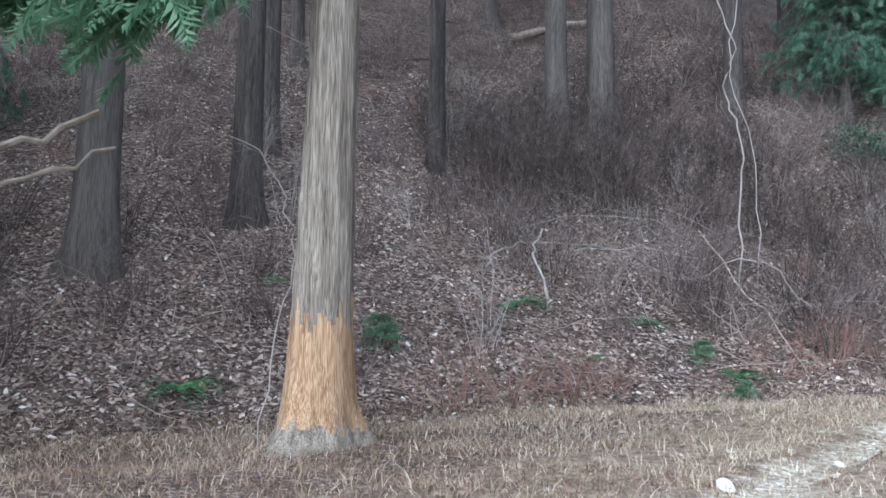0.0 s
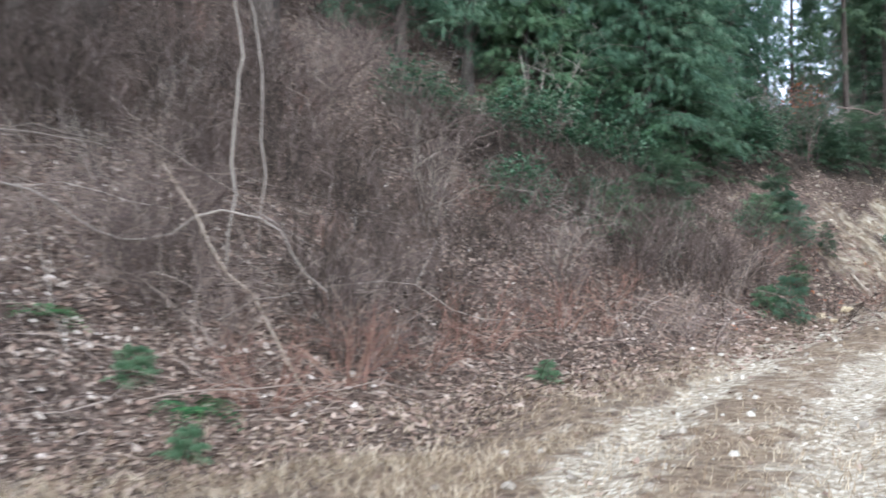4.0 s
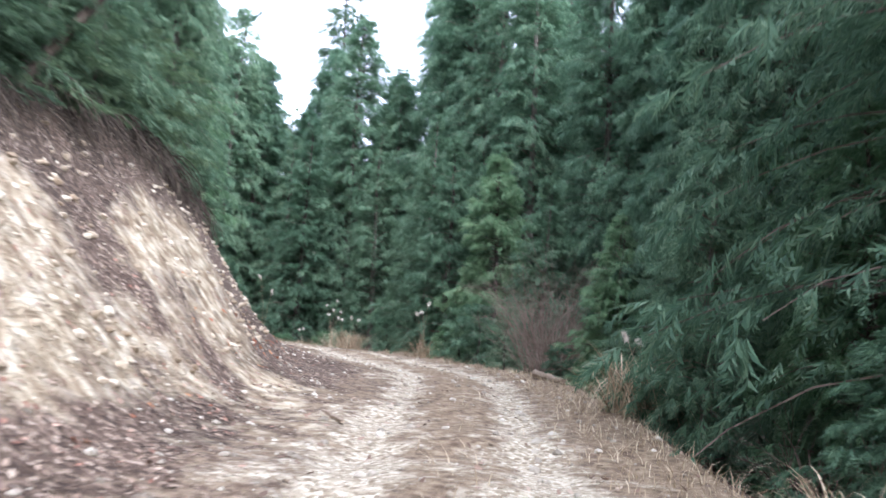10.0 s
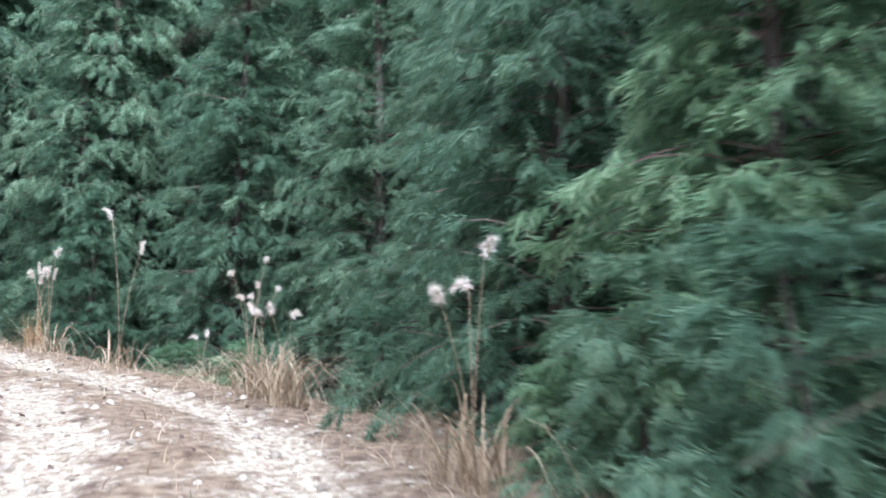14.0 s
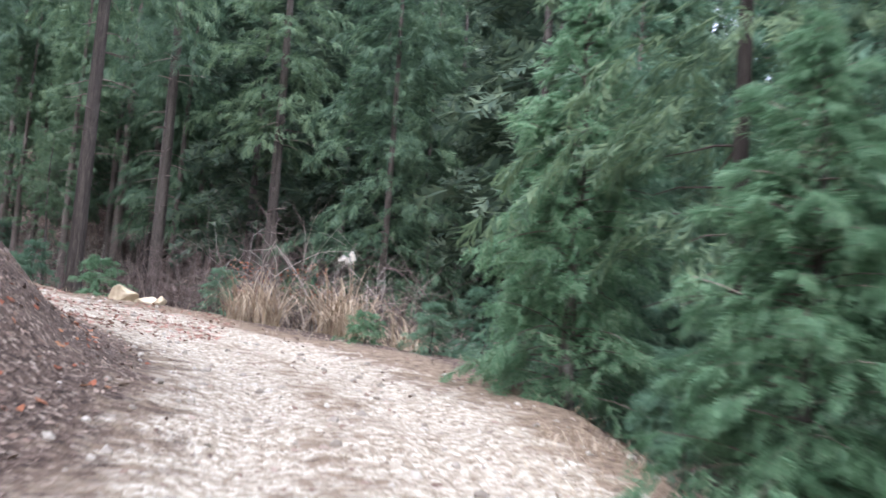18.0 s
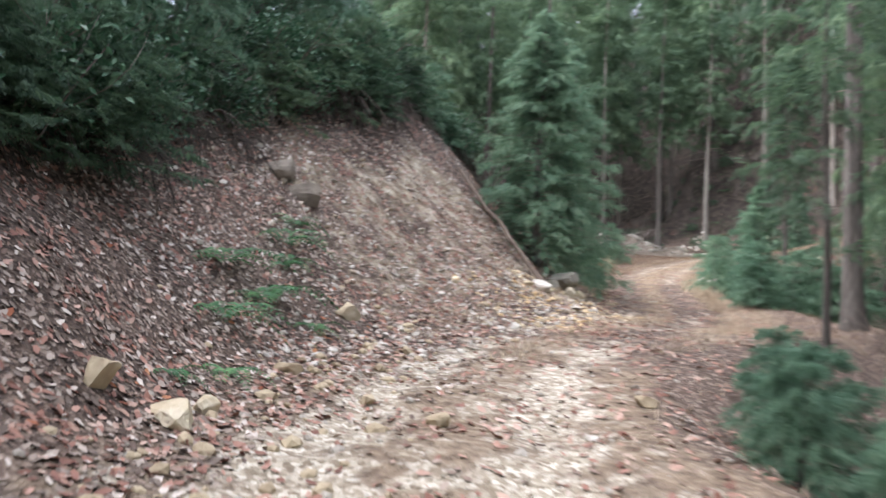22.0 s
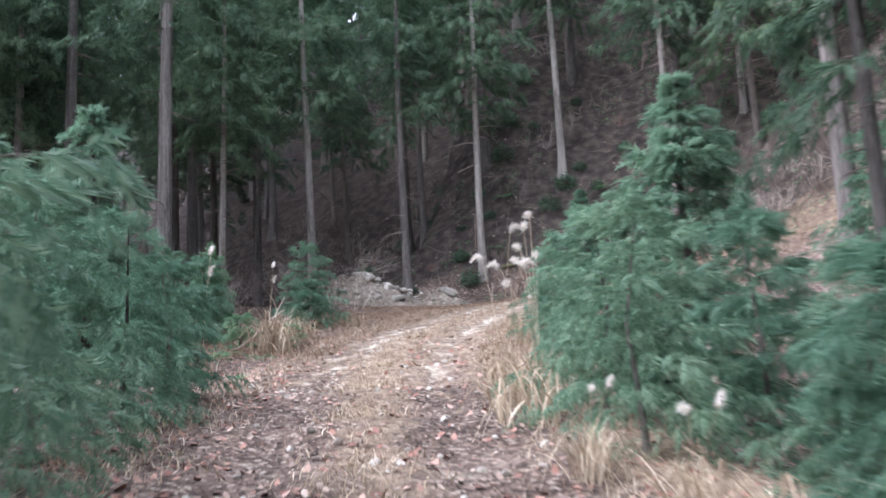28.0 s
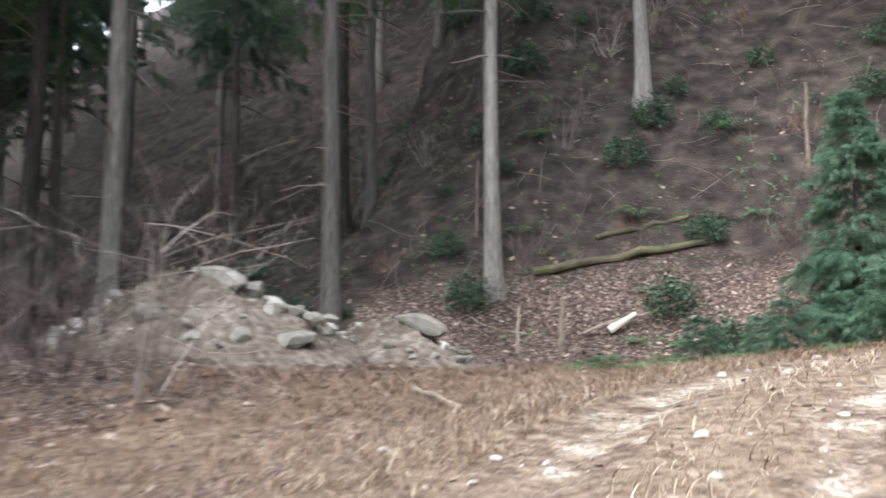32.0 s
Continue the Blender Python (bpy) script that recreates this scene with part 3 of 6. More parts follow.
def bough_lines(height, radius, low, n, seed, droop, shape, lift):
    """The run of a crown's boughs: heading, start, length, rise and sag of each."""
    r = np.random.RandomState(seed)
    u = np.sort(r.uniform(0, 1, n)) ** 0.9
    h = low + (height - low) * u
    az = np.arange(n) * 2.4 + r.uniform(-0.5, 0.5, n)
    ln = radius * ((1 - u) ** shape * 0.96 + 0.02) * r.uniform(0.5, 1.2, n)
    return az, h, ln, lift + 0.9 * u ** 3 + r.normal(0, 0.14, n), droop * r.uniform(0.6, 1.5, n)


def conifer_crown(height, radius, low, boughs, side, per, size, seed, droop=0.25, shape=0.8, lift=0.25):
    """Flat lacy sprays along side twigs of rising and drooping boughs."""
    az, h, ln, lf, dp = bough_lines(height, radius, low, boughs, seed, droop, shape, lift)
    r = np.random.RandomState(seed + 500)
    k = np.repeat(np.arange(boughs), side * per)
    j = np.tile(np.repeat(np.arange(side), per), boughs)
    q = np.tile((np.arange(per) + 0.6) / per, boughs * side)
    s = (0.1 + 0.9 * (j + r.uniform(0, 1, boughs * side).repeat(per)) / side)
    hand = np.where(j % 2, 1, -1)
    twig = az[k] + hand * (0.95 - 0.55 * s + r.normal(0, 0.18, boughs * side).repeat(per))
    tl = (0.42 * ln[k] * (1.05 - s) + np.minimum(0.6 * size, 0.4 * ln[k])) * r.uniform(0.7, 1.25, boughs * side).repeat(per)
    out = ln[k] * s
    z = h[k] + lf[k] * out - dp[k] * out * s - 0.30 * tl * q * q - (r.uniform(-0.35, 0.6, boughs * side).repeat(per)) * tl * q
    p = np.stack([np.cos(az[k]) * out + np.cos(twig) * tl * q, np.sin(az[k]) * out + np.sin(twig) * tl * q, z], -1)
    p += r.normal(0, 0.05, p.shape) * size
    fan = np.where(np.arange(len(k)) % 2, 1, -1) * r.uniform(0.05, 0.75, len(k)) * (1.1 - q)
    rot = turns(twig + fan, lf[k] * 0.5 - 1.5 * dp[k] * s - 0.5 * q + r.normal(-0.1, 0.3, len(k)), r.normal(0, 0.7, len(k)))
    sc = size * r.uniform(0.65, 1.25, len(k)) * (1.1 - 0.3 * q) * np.clip(0.45 + ln[k] / radius * 1.6, 0, 1)
    half = np.arange(len(k)) % 3 == 0
    return join([strew(*LACY[0], p[half], rot[half], sc[half]), strew(*LACY[1], p[~half], rot[~half], sc[~half])])


def crown_boughs(height, radius, low, boughs, seed, droop=0.25, shape=0.8, lift=0.25, rad=0.014):
    """The bare brown wood inside a crown."""
    out = []
    for az, h, ln, lf, dp in zip(*bough_lines(height, radius, low, boughs, seed, droop, shape, lift)):
        s = np.linspace(0, 0.9, 5)
        o = ln * s
        out.append(tube(np.stack([math.cos(az) * o, math.sin(az) * o, h + lf * o - dp * o * s], -1), np.linspace(rad, rad * 0.3, 5), 3))
    return join(out)


def scale_spray_crown(height, radius, low, branches, per, sprig, size, seed, droop=0.25, shape=0.8, lift=0.25):
    """Coarser foliage for trees that stay far off."""
    r = np.random.RandomState(seed)
    az, h, ln, lf, dp = bough_lines(height, radius, low, branches, seed, droop, shape, lift)
    k = np.repeat(np.arange(branches), per)
    s = np.clip(np.tile((np.arange(per) + 0.5) / per, branches) + r.uniform(-0.5, 0.5, len(k)) / per, 0.02, 1) ** 0.7
    out = ln[k] * s
    az2 = az[k] + r.normal(0, 0.14, len(k))
    p = np.stack([np.cos(az2) * out, np.sin(az2) * out, h[k] + lf[k] * out - dp[k] * out * s + r.normal(0, 0.16, len(k)) * size], -1)
    yaw = az2 + np.where(np.arange(len(k)) % 2, 1, -1) * r.uniform(0.1, 1.0, len(k)) * (1.1 - 0.7 * s)
    rot = turns(yaw, lf[k] - 1.6 * dp[k] * s + r.normal(-0.1, 0.3, len(k)), r.normal(0, 0.6, len(k)))
    return strew(*sprig, p, rot, size * r.uniform(0.6, 1.3, len(k)) * (1.15 - 0.45 * s))


def trunk_line(height, lean, seed, n=12, wob=0.12):
    r = np.random.RandomState(seed)
    t = np.linspace(0, 1, n)
    x = lean * t + wob * np.sin(t * r.uniform(3, 6) + r.uniform(0, 6)) * t
    y = wob * np.sin(t * r.uniform(3, 6) + r.uniform(0, 6)) * t
    return np.stack([x, y, t * height], -1)


def trunk_mesh(name, height, rad, mat, seed, lean=0.0, flare=0.5, sides=12, furrow=0.06, n=16):
    """A tapered trunk with a flared, buttressed foot and furrows."""
    r = np.random.RandomState(seed)
    t = np.concatenate([[-0.02, 0, 0.012, 0.03, 0.06], np.linspace(0.1, 1, n - 5)])
    line = trunk_line(height, lean, seed, n)
    line = np.stack([np.interp(t, np.linspace(0, 1, n), line[:, 0]), np.interp(t, np.linspace(0, 1, n), line[:, 1]), t * height], -1)
    rad_t = rad * (1 - 0.85 * np.clip(t, 0, 1) ** 1.2) + rad * flare * np.exp(-np.clip(t, 0, 1) * height / 0.45)
    v, f = tube(line, rad_t, sides)
    v = v.reshape(n, sides, 3)
    ph = r.uniform(0, 6.28)
    ang = np.arange(sides) * 2 * np.pi / sides
    but = 1 + (0.22 * np.sin(3 * ang + ph) + 0.12 * np.sin(5 * ang + 2 * ph))[None] * np.exp(-np.clip(t, 0, 1) * height / 0.4)[:, None] + r.uniform(-furrow, furrow, (1, sides))
    v = line[:, None] + (v - line[:, None]) * but[..., None]
    return mesh(name, v.reshape(-1, 3), f, mat, True)


VARIANTS = {}


def plant(key, build, x, y, rot=None, scale=1.0, sink=0.05, z=None, tilt=0.0, label=None, wide=1.0):
    """Puts a thing of a kind at a place: the first time it is built, then copied with its parts."""
    zz = (float(gz(x, y)) if z is None else z) - sink
    rot = random.uniform(0, 360) if rot is None else rot
    m = pose(x, y, zz, tilt, 0, rot) @ Matrix.Diagonal((scale * wide, scale * wide, scale, 1))
    if key not in VARIANTS:
        ob = VARIANTS[key] = build()
        ob.matrix_basis = m
        ob["made"] = 1
        del ob["made"]
    else:
        src = VARIANTS[key]
        ob = copy_thing(src, pose(0, 0, 0))
        ob.matrix_basis = m
    if label:
        ob["label"] = label
    return ob


def branch_stubs(height, rad, lo, hi, n, seed, ln=(0.4, 1.3)):
    """Thin dead side branches."""
    r = np.random.RandomState(seed)
    out = []
    for _ in range(n):
        z, a, q = r.uniform(lo, hi), r.uniform(0, 6.28), r.uniform(*ln)
        d = np.array([math.cos(a), math.sin(a), r.uniform(-0.3, 0.25)])
        s = np.linspace(0, 1, 4)[:, None]
        line = np.array([0, 0, z]) + d * q * s + np.array([0, 0, -0.18 * q]) * s * s + r.normal(0, 0.03, (4, 3)) * s
        out.append(tube(line, np.linspace(0.018, 0.006, 4), 4))
    return join(out)


def young_conifer(variant):
    """A conifer clothed to the ground."""
    hgt, rad, br, side, seed = [(6.2, 1.8, 150, 8, 11), (7.8, 2.0, 170, 9, 12), (4.4, 1.5, 120, 8, 13), (10.5, 2.4, 220, 9, 14), (5.4, 1.7, 140, 8, 15), (6.6, 2.1, 240, 9, 16)][variant]

    def build():
        ob = thing("young_conifer", 0, 0, 0, "green young cypress with foliage down to the ground", "tree", "young conifers beside the road")
        part("trunk", trunk_mesh("trunk", hgt * 0.98, 0.05 + hgt * 0.008, M_BARK, seed, 0.0, 0.3, 8, 0.04, 10), ob)
        part("crown", mesh("crown", *conifer_crown(hgt, rad, 0.15, br, side, 6, 0.24, seed, 0.35), M_YOUNG if variant in (0, 4) else M_LEAF), ob)
        part("limb_wood", mesh("limb_wood", *crown_boughs(hgt, rad, 0.15, br, seed, 0.35), M_TWIG), ob)
        return ob
    return build


def tall_cedar(variant, bark=None):
    hgt, rad, low, cr, seed, m = [(19, 0.17, 6.5, 2.3, 21, M_BARK), (22, 0.21, 8.0, 2.6, 22, M_BARK), (17, 0.13, 6.0, 2.0, 23, M_PALEBARK), (24, 0.25, 9.5, 2.8, 24, M_BARK), (16, 0.12, 3.0, 2.4, 25, M_BARK)][variant]

    def build():
        ob = thing("cedar_tree", 0, 0, 0, "tall straight cedar with a bare lower trunk", "tree", "forest cedars")
        part("trunk", trunk_mesh("trunk", hgt, rad, bark or m, seed, 0.15), ob)
        part("dead_wood", mesh("dead_wood", *branch_stubs(hgt, rad, 2.5, low + 2, 26, seed), M_TWIG), ob)
        part("crown", mesh("crown", *conifer_crown(hgt, cr * 1.15, low, 100, 7, 5, 0.46, seed, 0.45, 0.65), M_LEAFDARK), ob)
        return ob
    return build


def full_cedar(variant):
    """A tall forest-edge conifer whose foliage hangs low."""
    hgt, cr, low, seed = [(15, 2.6, 1.2, 31), (18, 3.0, 1.8, 32), (13, 2.3, 0.8, 33)][variant]

    def build():
        ob = thing("edge_conifer", 0, 0, 0, "tall dark green conifer with low hanging boughs", "tree", "conifers at the forest edge")
        part("trunk", trunk_mesh("trunk", hgt, 0.16, M_BARK, seed, 0.1), ob)
        part("crown", mesh("crown", *conifer_crown(hgt, cr, low, 270, 8, 5, 0.36, seed, 0.5, 0.65), M_LEAF), ob)
        part("limb_wood", mesh("limb_wood", *crown_boughs(hgt, cr, low, 270, seed, 0.5, 0.65, rad=0.016), M_TWIG), ob)
        return ob
    return build


def far_cedar(variant):
    """A plain forest tree for the depth of the woods."""
    hgt, cr, low, seed = [(18, 2.8, 3.0, 35), (21, 3.0, 5.0, 36), (15, 2.7, 0.6, 37)][variant]

    def build():
        ob = thing("forest_conifer", 0, 0, 0, "tall conifer deep in the forest, foliage coloured as in shade", "tree", "conifers deep in the forest")
        part("trunk", trunk_mesh("trunk", hgt, 0.18, M_BARK, seed, 0.2, 0.4, 7, 0.04, 9), ob)
        part("crown", mesh("crown", *scale_spray_crown(hgt, cr, low, 84, 11, COARSE, 0.92, seed, 0.4, 0.6), M_LEAFSHADED), ob)
        return ob
    return build


def twigs(stems, height, spreadr, seed, forks=3, rad=0.012, droop=0.0, sides=3, wander=0.12, apart=False):
    """Forking bare stems from one stool; quads. Apart: one mesh for each stem."""
    r = np.random.RandomState(seed)
    out = []

    def grow(o, d, ln, rd, level):
        n = 5 if level == 2 else 4
        p, line = o.copy(), [o.copy()]
        for _ in range(n - 1):
            d = d + r.normal(0, wander, 3) + np.array([0, 0, -droop * 0.2])
            d /= np.linalg.norm(d)
            p = p + d * ln / (n - 1)
            line.append(p.copy())
        out[-1].append(tube(line, np.linspace(rd, rd * 0.5, n), sides))
        if level > 0:
            for _ in range(r.randint(2, forks + 1)):
                q = line[r.randint(1, n)]
                e = d + r.normal(0, 0.55, 3)
                e /= np.linalg.norm(e)
                grow(q, e, ln * r.uniform(0.45, 0.75), rd * 0.55, level - 1)

    for _ in range(stems):
        a = r.uniform(0, 6.28)
        o = np.array([math.cos(a), math.sin(a), 0]) * r.uniform(0, spreadr * 0.35)
        d = np.array([math.cos(a) * r.uniform(0.05, 0.6) * spreadr / height * 1.6, math.sin(a) * r.uniform(0.05, 0.6) * spreadr / height * 1.6, 1.0])
        out.append([])
        grow(o, d / np.linalg.norm(d), height * r.uniform(0.5, 0.8), rad, 2)
    return [join(p) for p in out] if apart else join([q for p in out for q in p])


def bare_bush(variant):
    stems, hgt, spr, seed, mat, lab, rd = [(26, 1.6, 1.3, 41, M_TWIG, "bare brown shrub of thin tangled twigs", 0.010), (11, 2.3, 1.3, 42, M_PALETWIG, "leafless grey shrub with long thin branches", 0.011),
                                            (20, 0.9, 1.0, 43, M_REDTWIG, "low reddish bramble of arching stems", 0.009), (80, 2.5, 1.15, 44, M_BROWNTWIG, "dense upright thicket of bare brown stems", 0.009)][variant]

    def build():
        ob = thing("bare_shrub", 0, 0, 0, lab, "shrub", "leafless shrubs")
        each = twigs(stems, hgt, spr, seed, 3, rd, (0.3, 0.12, 0.3, 0.0)[variant], 3, (0.12, 0.12, 0.12, 0.11)[variant], True)
        for q in range(0, stems, (7, 4, 7, 2)[variant]):
            part("branch", mesh("branch", *join(each[q:q + (7, 4, 7, 2)[variant]]), mat), ob)
        return ob
    return build


def light_tree():
    ob = thing("sparse_evergreen", 0, 0, 0, "slender tree with sparse light green foliage", "tree")
    part("trunk", trunk_mesh("trunk", 7.5, 0.07, M_BARK, 38, 0.2, 0.3, 7, 0.04, 10), ob)
    part("crown", mesh("crown", *conifer_crown(7.6, 1.9, 1.2, 30, 7, 5, 0.3, 38, 0.15, 0.5), M_LEAFDARK), ob)
    return ob


def root_fringe(variant):
    """Roots and dead stems that hang over the broken edge of the turf."""
    def build():
        r = np.random.RandomState(45 + variant)
        ob = thing("hanging_roots", 0, 0, 0, "dark hanging roots and turf over the bank's edge", "roots", "roots along the broken edge")
        out = []
        for _ in range(80):
            a = r.uniform(-1.2, 1.2)
            s = np.linspace(0, 1, 5)[:, None]
            ln = r.uniform(0.3, 1.0)
            line = np.array([a, r.uniform(-0.2, 0.2), r.uniform(0.0, 0.35)]) + s * np.array([r.normal(0, 0.25), -r.uniform(0.2, 0.7), r.uniform(0, 0.4)]) * ln + s * s * np.array([0, -0.1, -1.0]) * ln + r.normal(0, 0.04, (5, 3)) * s
            out.append(tube(line, np.linspace(0.014, 0.004, 5), 3))
        part("root_mat", mesh("root_mat", *join(out), M_ROOT), ob)
        return ob
    return build


def thicket(variant):
    """Several stools of bare brush together, on a slope that rises along y."""
    # the first set borrows the dark root colour to paint brush in shade
    slope, hgt, mats, seed = [(0.7, 1.7, (M_ROOT, M_ROOT, M_TWIG), 49), (0.6, 1.5, (M_TWIG, M_TWIG, M_BROWNTWIG), 46), (0.6, 1.1, (M_TWIG, M_REDTWIG, M_TWIG), 47), (0.85, 1.3, (M_TWIG, M_BROWNTWIG, M_PALETWIG), 48)][(variant + 1) % 4]

    def build():
        r = np.random.RandomState(seed)
        ob = thing("bare_thicket", 0, 0, 0, "wide thicket of tangled bare brown twigs", "brush", "thickets on the slopes")
        for q, mat in enumerate(mats):
            out = []
            for w in range(3):
                v, f = twigs(9, hgt * r.uniform(0.6, 1.15), 0.9, seed * 10 + 3 * q + w, 3, 0.009, 0.3)
                o = np.array([r.uniform(-1.5, 1.5), r.uniform(-1.3, 1.3), 0])
                o[2] = o[1] * slope
                out.append((v + o, f))
            part("brush", mesh("brush", *join(out), mat), ob)
        return ob
    return build


def leaf_quads(n, seed, size=(0.05, 0.1), rad=1.0, flat=0.6, raised=0.0):
    r = np.random.RandomState(seed)
    tv = np.array([(0, 0, 0), (0.5, 0.27, 0.06), (1, 0, -0.08), (0.5, -0.27, 0.06)], float)
    tf = np.array([(0, 1, 2, 3)])
    d = r.normal(0, 1, (n, 3))
    d /= np.linalg.norm(d, axis=1, keepdims=True)
    p = d * (r.uniform(0.15, 1, (n, 1)) ** 0.5) * rad * np.array([1, 1, flat])
    p *= (1 + 0.3 * np.sin(d[:, :1] * 5 + 2) * np.cos(d[:, 1:2] * 6))
    p[:, 2] += rad * flat * 0.85
    keep = p[:, 2] > 0.02
    p = p[keep]
    p[:, 2] += raised
    m = len(p)
    return strew(tv, tf, p, turns(r.uniform(0, 6.28, m), r.normal(0, 0.6, m), r.normal(0, 0.7, m)), r.uniform(*size, m))


def leafy_shrub(variant):
    rad, n, seed, mat, lab = [(0.9, 1500, 51, M_BROAD, "evergreen broadleaf shrub with small glossy leaves"), (0.6, 800, 52, M_BROAD, "low evergreen broadleaf shrub"), (0.75, 150, 53, M_REDLEAF, "shrub with clinging rust-red dead leaves")][variant]

    def build():
        ob = thing("leafy_shrub", 0, 0, 0, lab, "shrub", "leafy shrubs")
        part("brush", mesh("brush", *twigs(9, 3.9 if variant == 2 else rad * 1.7, rad, seed, 3, 0.012), M_TWIG), ob)
        part("leafage", mesh("leafage", *leaf_quads(n, seed, (0.07, 0.13), rad, 0.85, 1.9 if variant == 2 else 0.0), mat), ob)
        return ob
    return build


def seedling(variant):
    hgt, rad, br, seed = [(1.5, 0.8, 34, 61), (2.2, 1.1, 48, 62), (1.0, 0.75, 28, 63), (2.4, 1.0, 52, 64)][variant]

    def build():
        ob = thing("conifer_sapling", 0, 0, 0, "low bushy green cypress sapling", "sapling", "cypress saplings")
        part("trunk", trunk_mesh("trunk", hgt * 0.95, 0.03, M_BARK, seed, 0.0, 0.3, 6, 0.03, 8), ob)
        part("crown", mesh("crown", *conifer_crown(hgt, rad, 0.05, br, 8, 5, 0.17, seed, 0.3, 0.55), (M_LEAF, M_LEAF, M_YOUNG, M_LEAFDARK)[variant]), ob)
        return ob
    return build


def fern(variant):
    n, ln, seed = [(11, 0.75, 71), (8, 0.55, 72)][variant]

    def build():
        r = np.random.RandomState(seed)
        ob = thing("fern", 0, 0, 0, "green fern with arching fronds", "fern", "ferns on the bank")
        for k in range(n):
            a, q = k * 6.28 / n + r.uniform(-0.3, 0.3), ln * r.uniform(0.75, 1.15)
            v, f = [], []
            s = np.linspace(0, 1, 15)
            rise = r.uniform(0.5, 0.9)
            spine = np.stack([s * q * 0.9, 0 * s, q * (rise * s - 0.85 * s * s)], -1)
            for i in range(1, 15):
                w = 0.20 * q * math.sin(math.pi * (0.12 + 0.86 * s[i])) + 0.015
                for sd in (-1, 1):
                    o, b = spine[i], len(v)
                    v += [o, o + np.array([0.02 * q, sd * w * 0.5 + 0.0, 0.01]), o + np.array([0.06 * q, sd * w, -0.04 * q]), o + np.array([0.05 * q, sd * w * 0.4, 0.0])]
                    f.append((b, b + 1, b + 2, b + 3))
            v = np.array(v)
            c, t = math.cos(a), math.sin(a)
            v = np.stack([v[:, 0] * c - v[:, 1] * t, v[:, 0] * t + v[:, 1] * c, v[:, 2] + 0.03], -1)
            part("frond", mesh("frond", v, np.array(f), M_FERN), ob)
        return ob
    return build


def blade_strips(n, height, spreadr, seed, width=0.012, bend=0.8, base=0.15, segs=6, var=0.35):
    """Arching grass blades as bent strips; quads."""
    r = np.random.RandomState(seed)
    a, b0 = r.uniform(0, 6.28, n), r.uniform(0, 6.28, n)
    h = height * r.uniform(1 - var, 1 + var * 0.6, n)
    out = spreadr * r.uniform(0.15, 1, n)
    s = np.linspace(0, 1, segs)
    bx, by = np.cos(b0) * base * r.uniform(0, 1, n) ** 0.5, np.sin(b0) * base * r.uniform(0, 1, n) ** 0.5
    reach = out[:, None] * s ** (1.8 if bend < 1.2 else 1.35)
    fall = bend * r.uniform(0.1, 1, n)[:, None]
    up = h[:, None] * (s - 0.55 * fall * s ** 3) if bend < 1.2 else h[:, None] * (1.55 * s - (0.72 + 1.15 * fall / bend) * s ** 2.3)
    px, py = bx[:, None] + np.cos(a)[:, None] * reach, by[:, None] + np.sin(a)[:, None] * reach
    w = width * (1 - 0.85 * s)[None] * r.uniform(0.7, 1.3, n)[:, None]
    sx, sy = -np.sin(a)[:, None] * w, np.cos(a)[:, None] * w
    v = np.stack([np.stack([px + sx, py + sy, up], -1), np.stack([px - sx, py - sy, up], -1)], 2)
    i, j = np.meshgrid(np.arange(n), np.arange(segs - 1), indexing="ij")
    k = i * segs * 2 + j * 2
    f = np.stack([k, k + 1, k + 3, k + 2], -1).reshape(-1, 4)
    return v.reshape(-1, 3), f


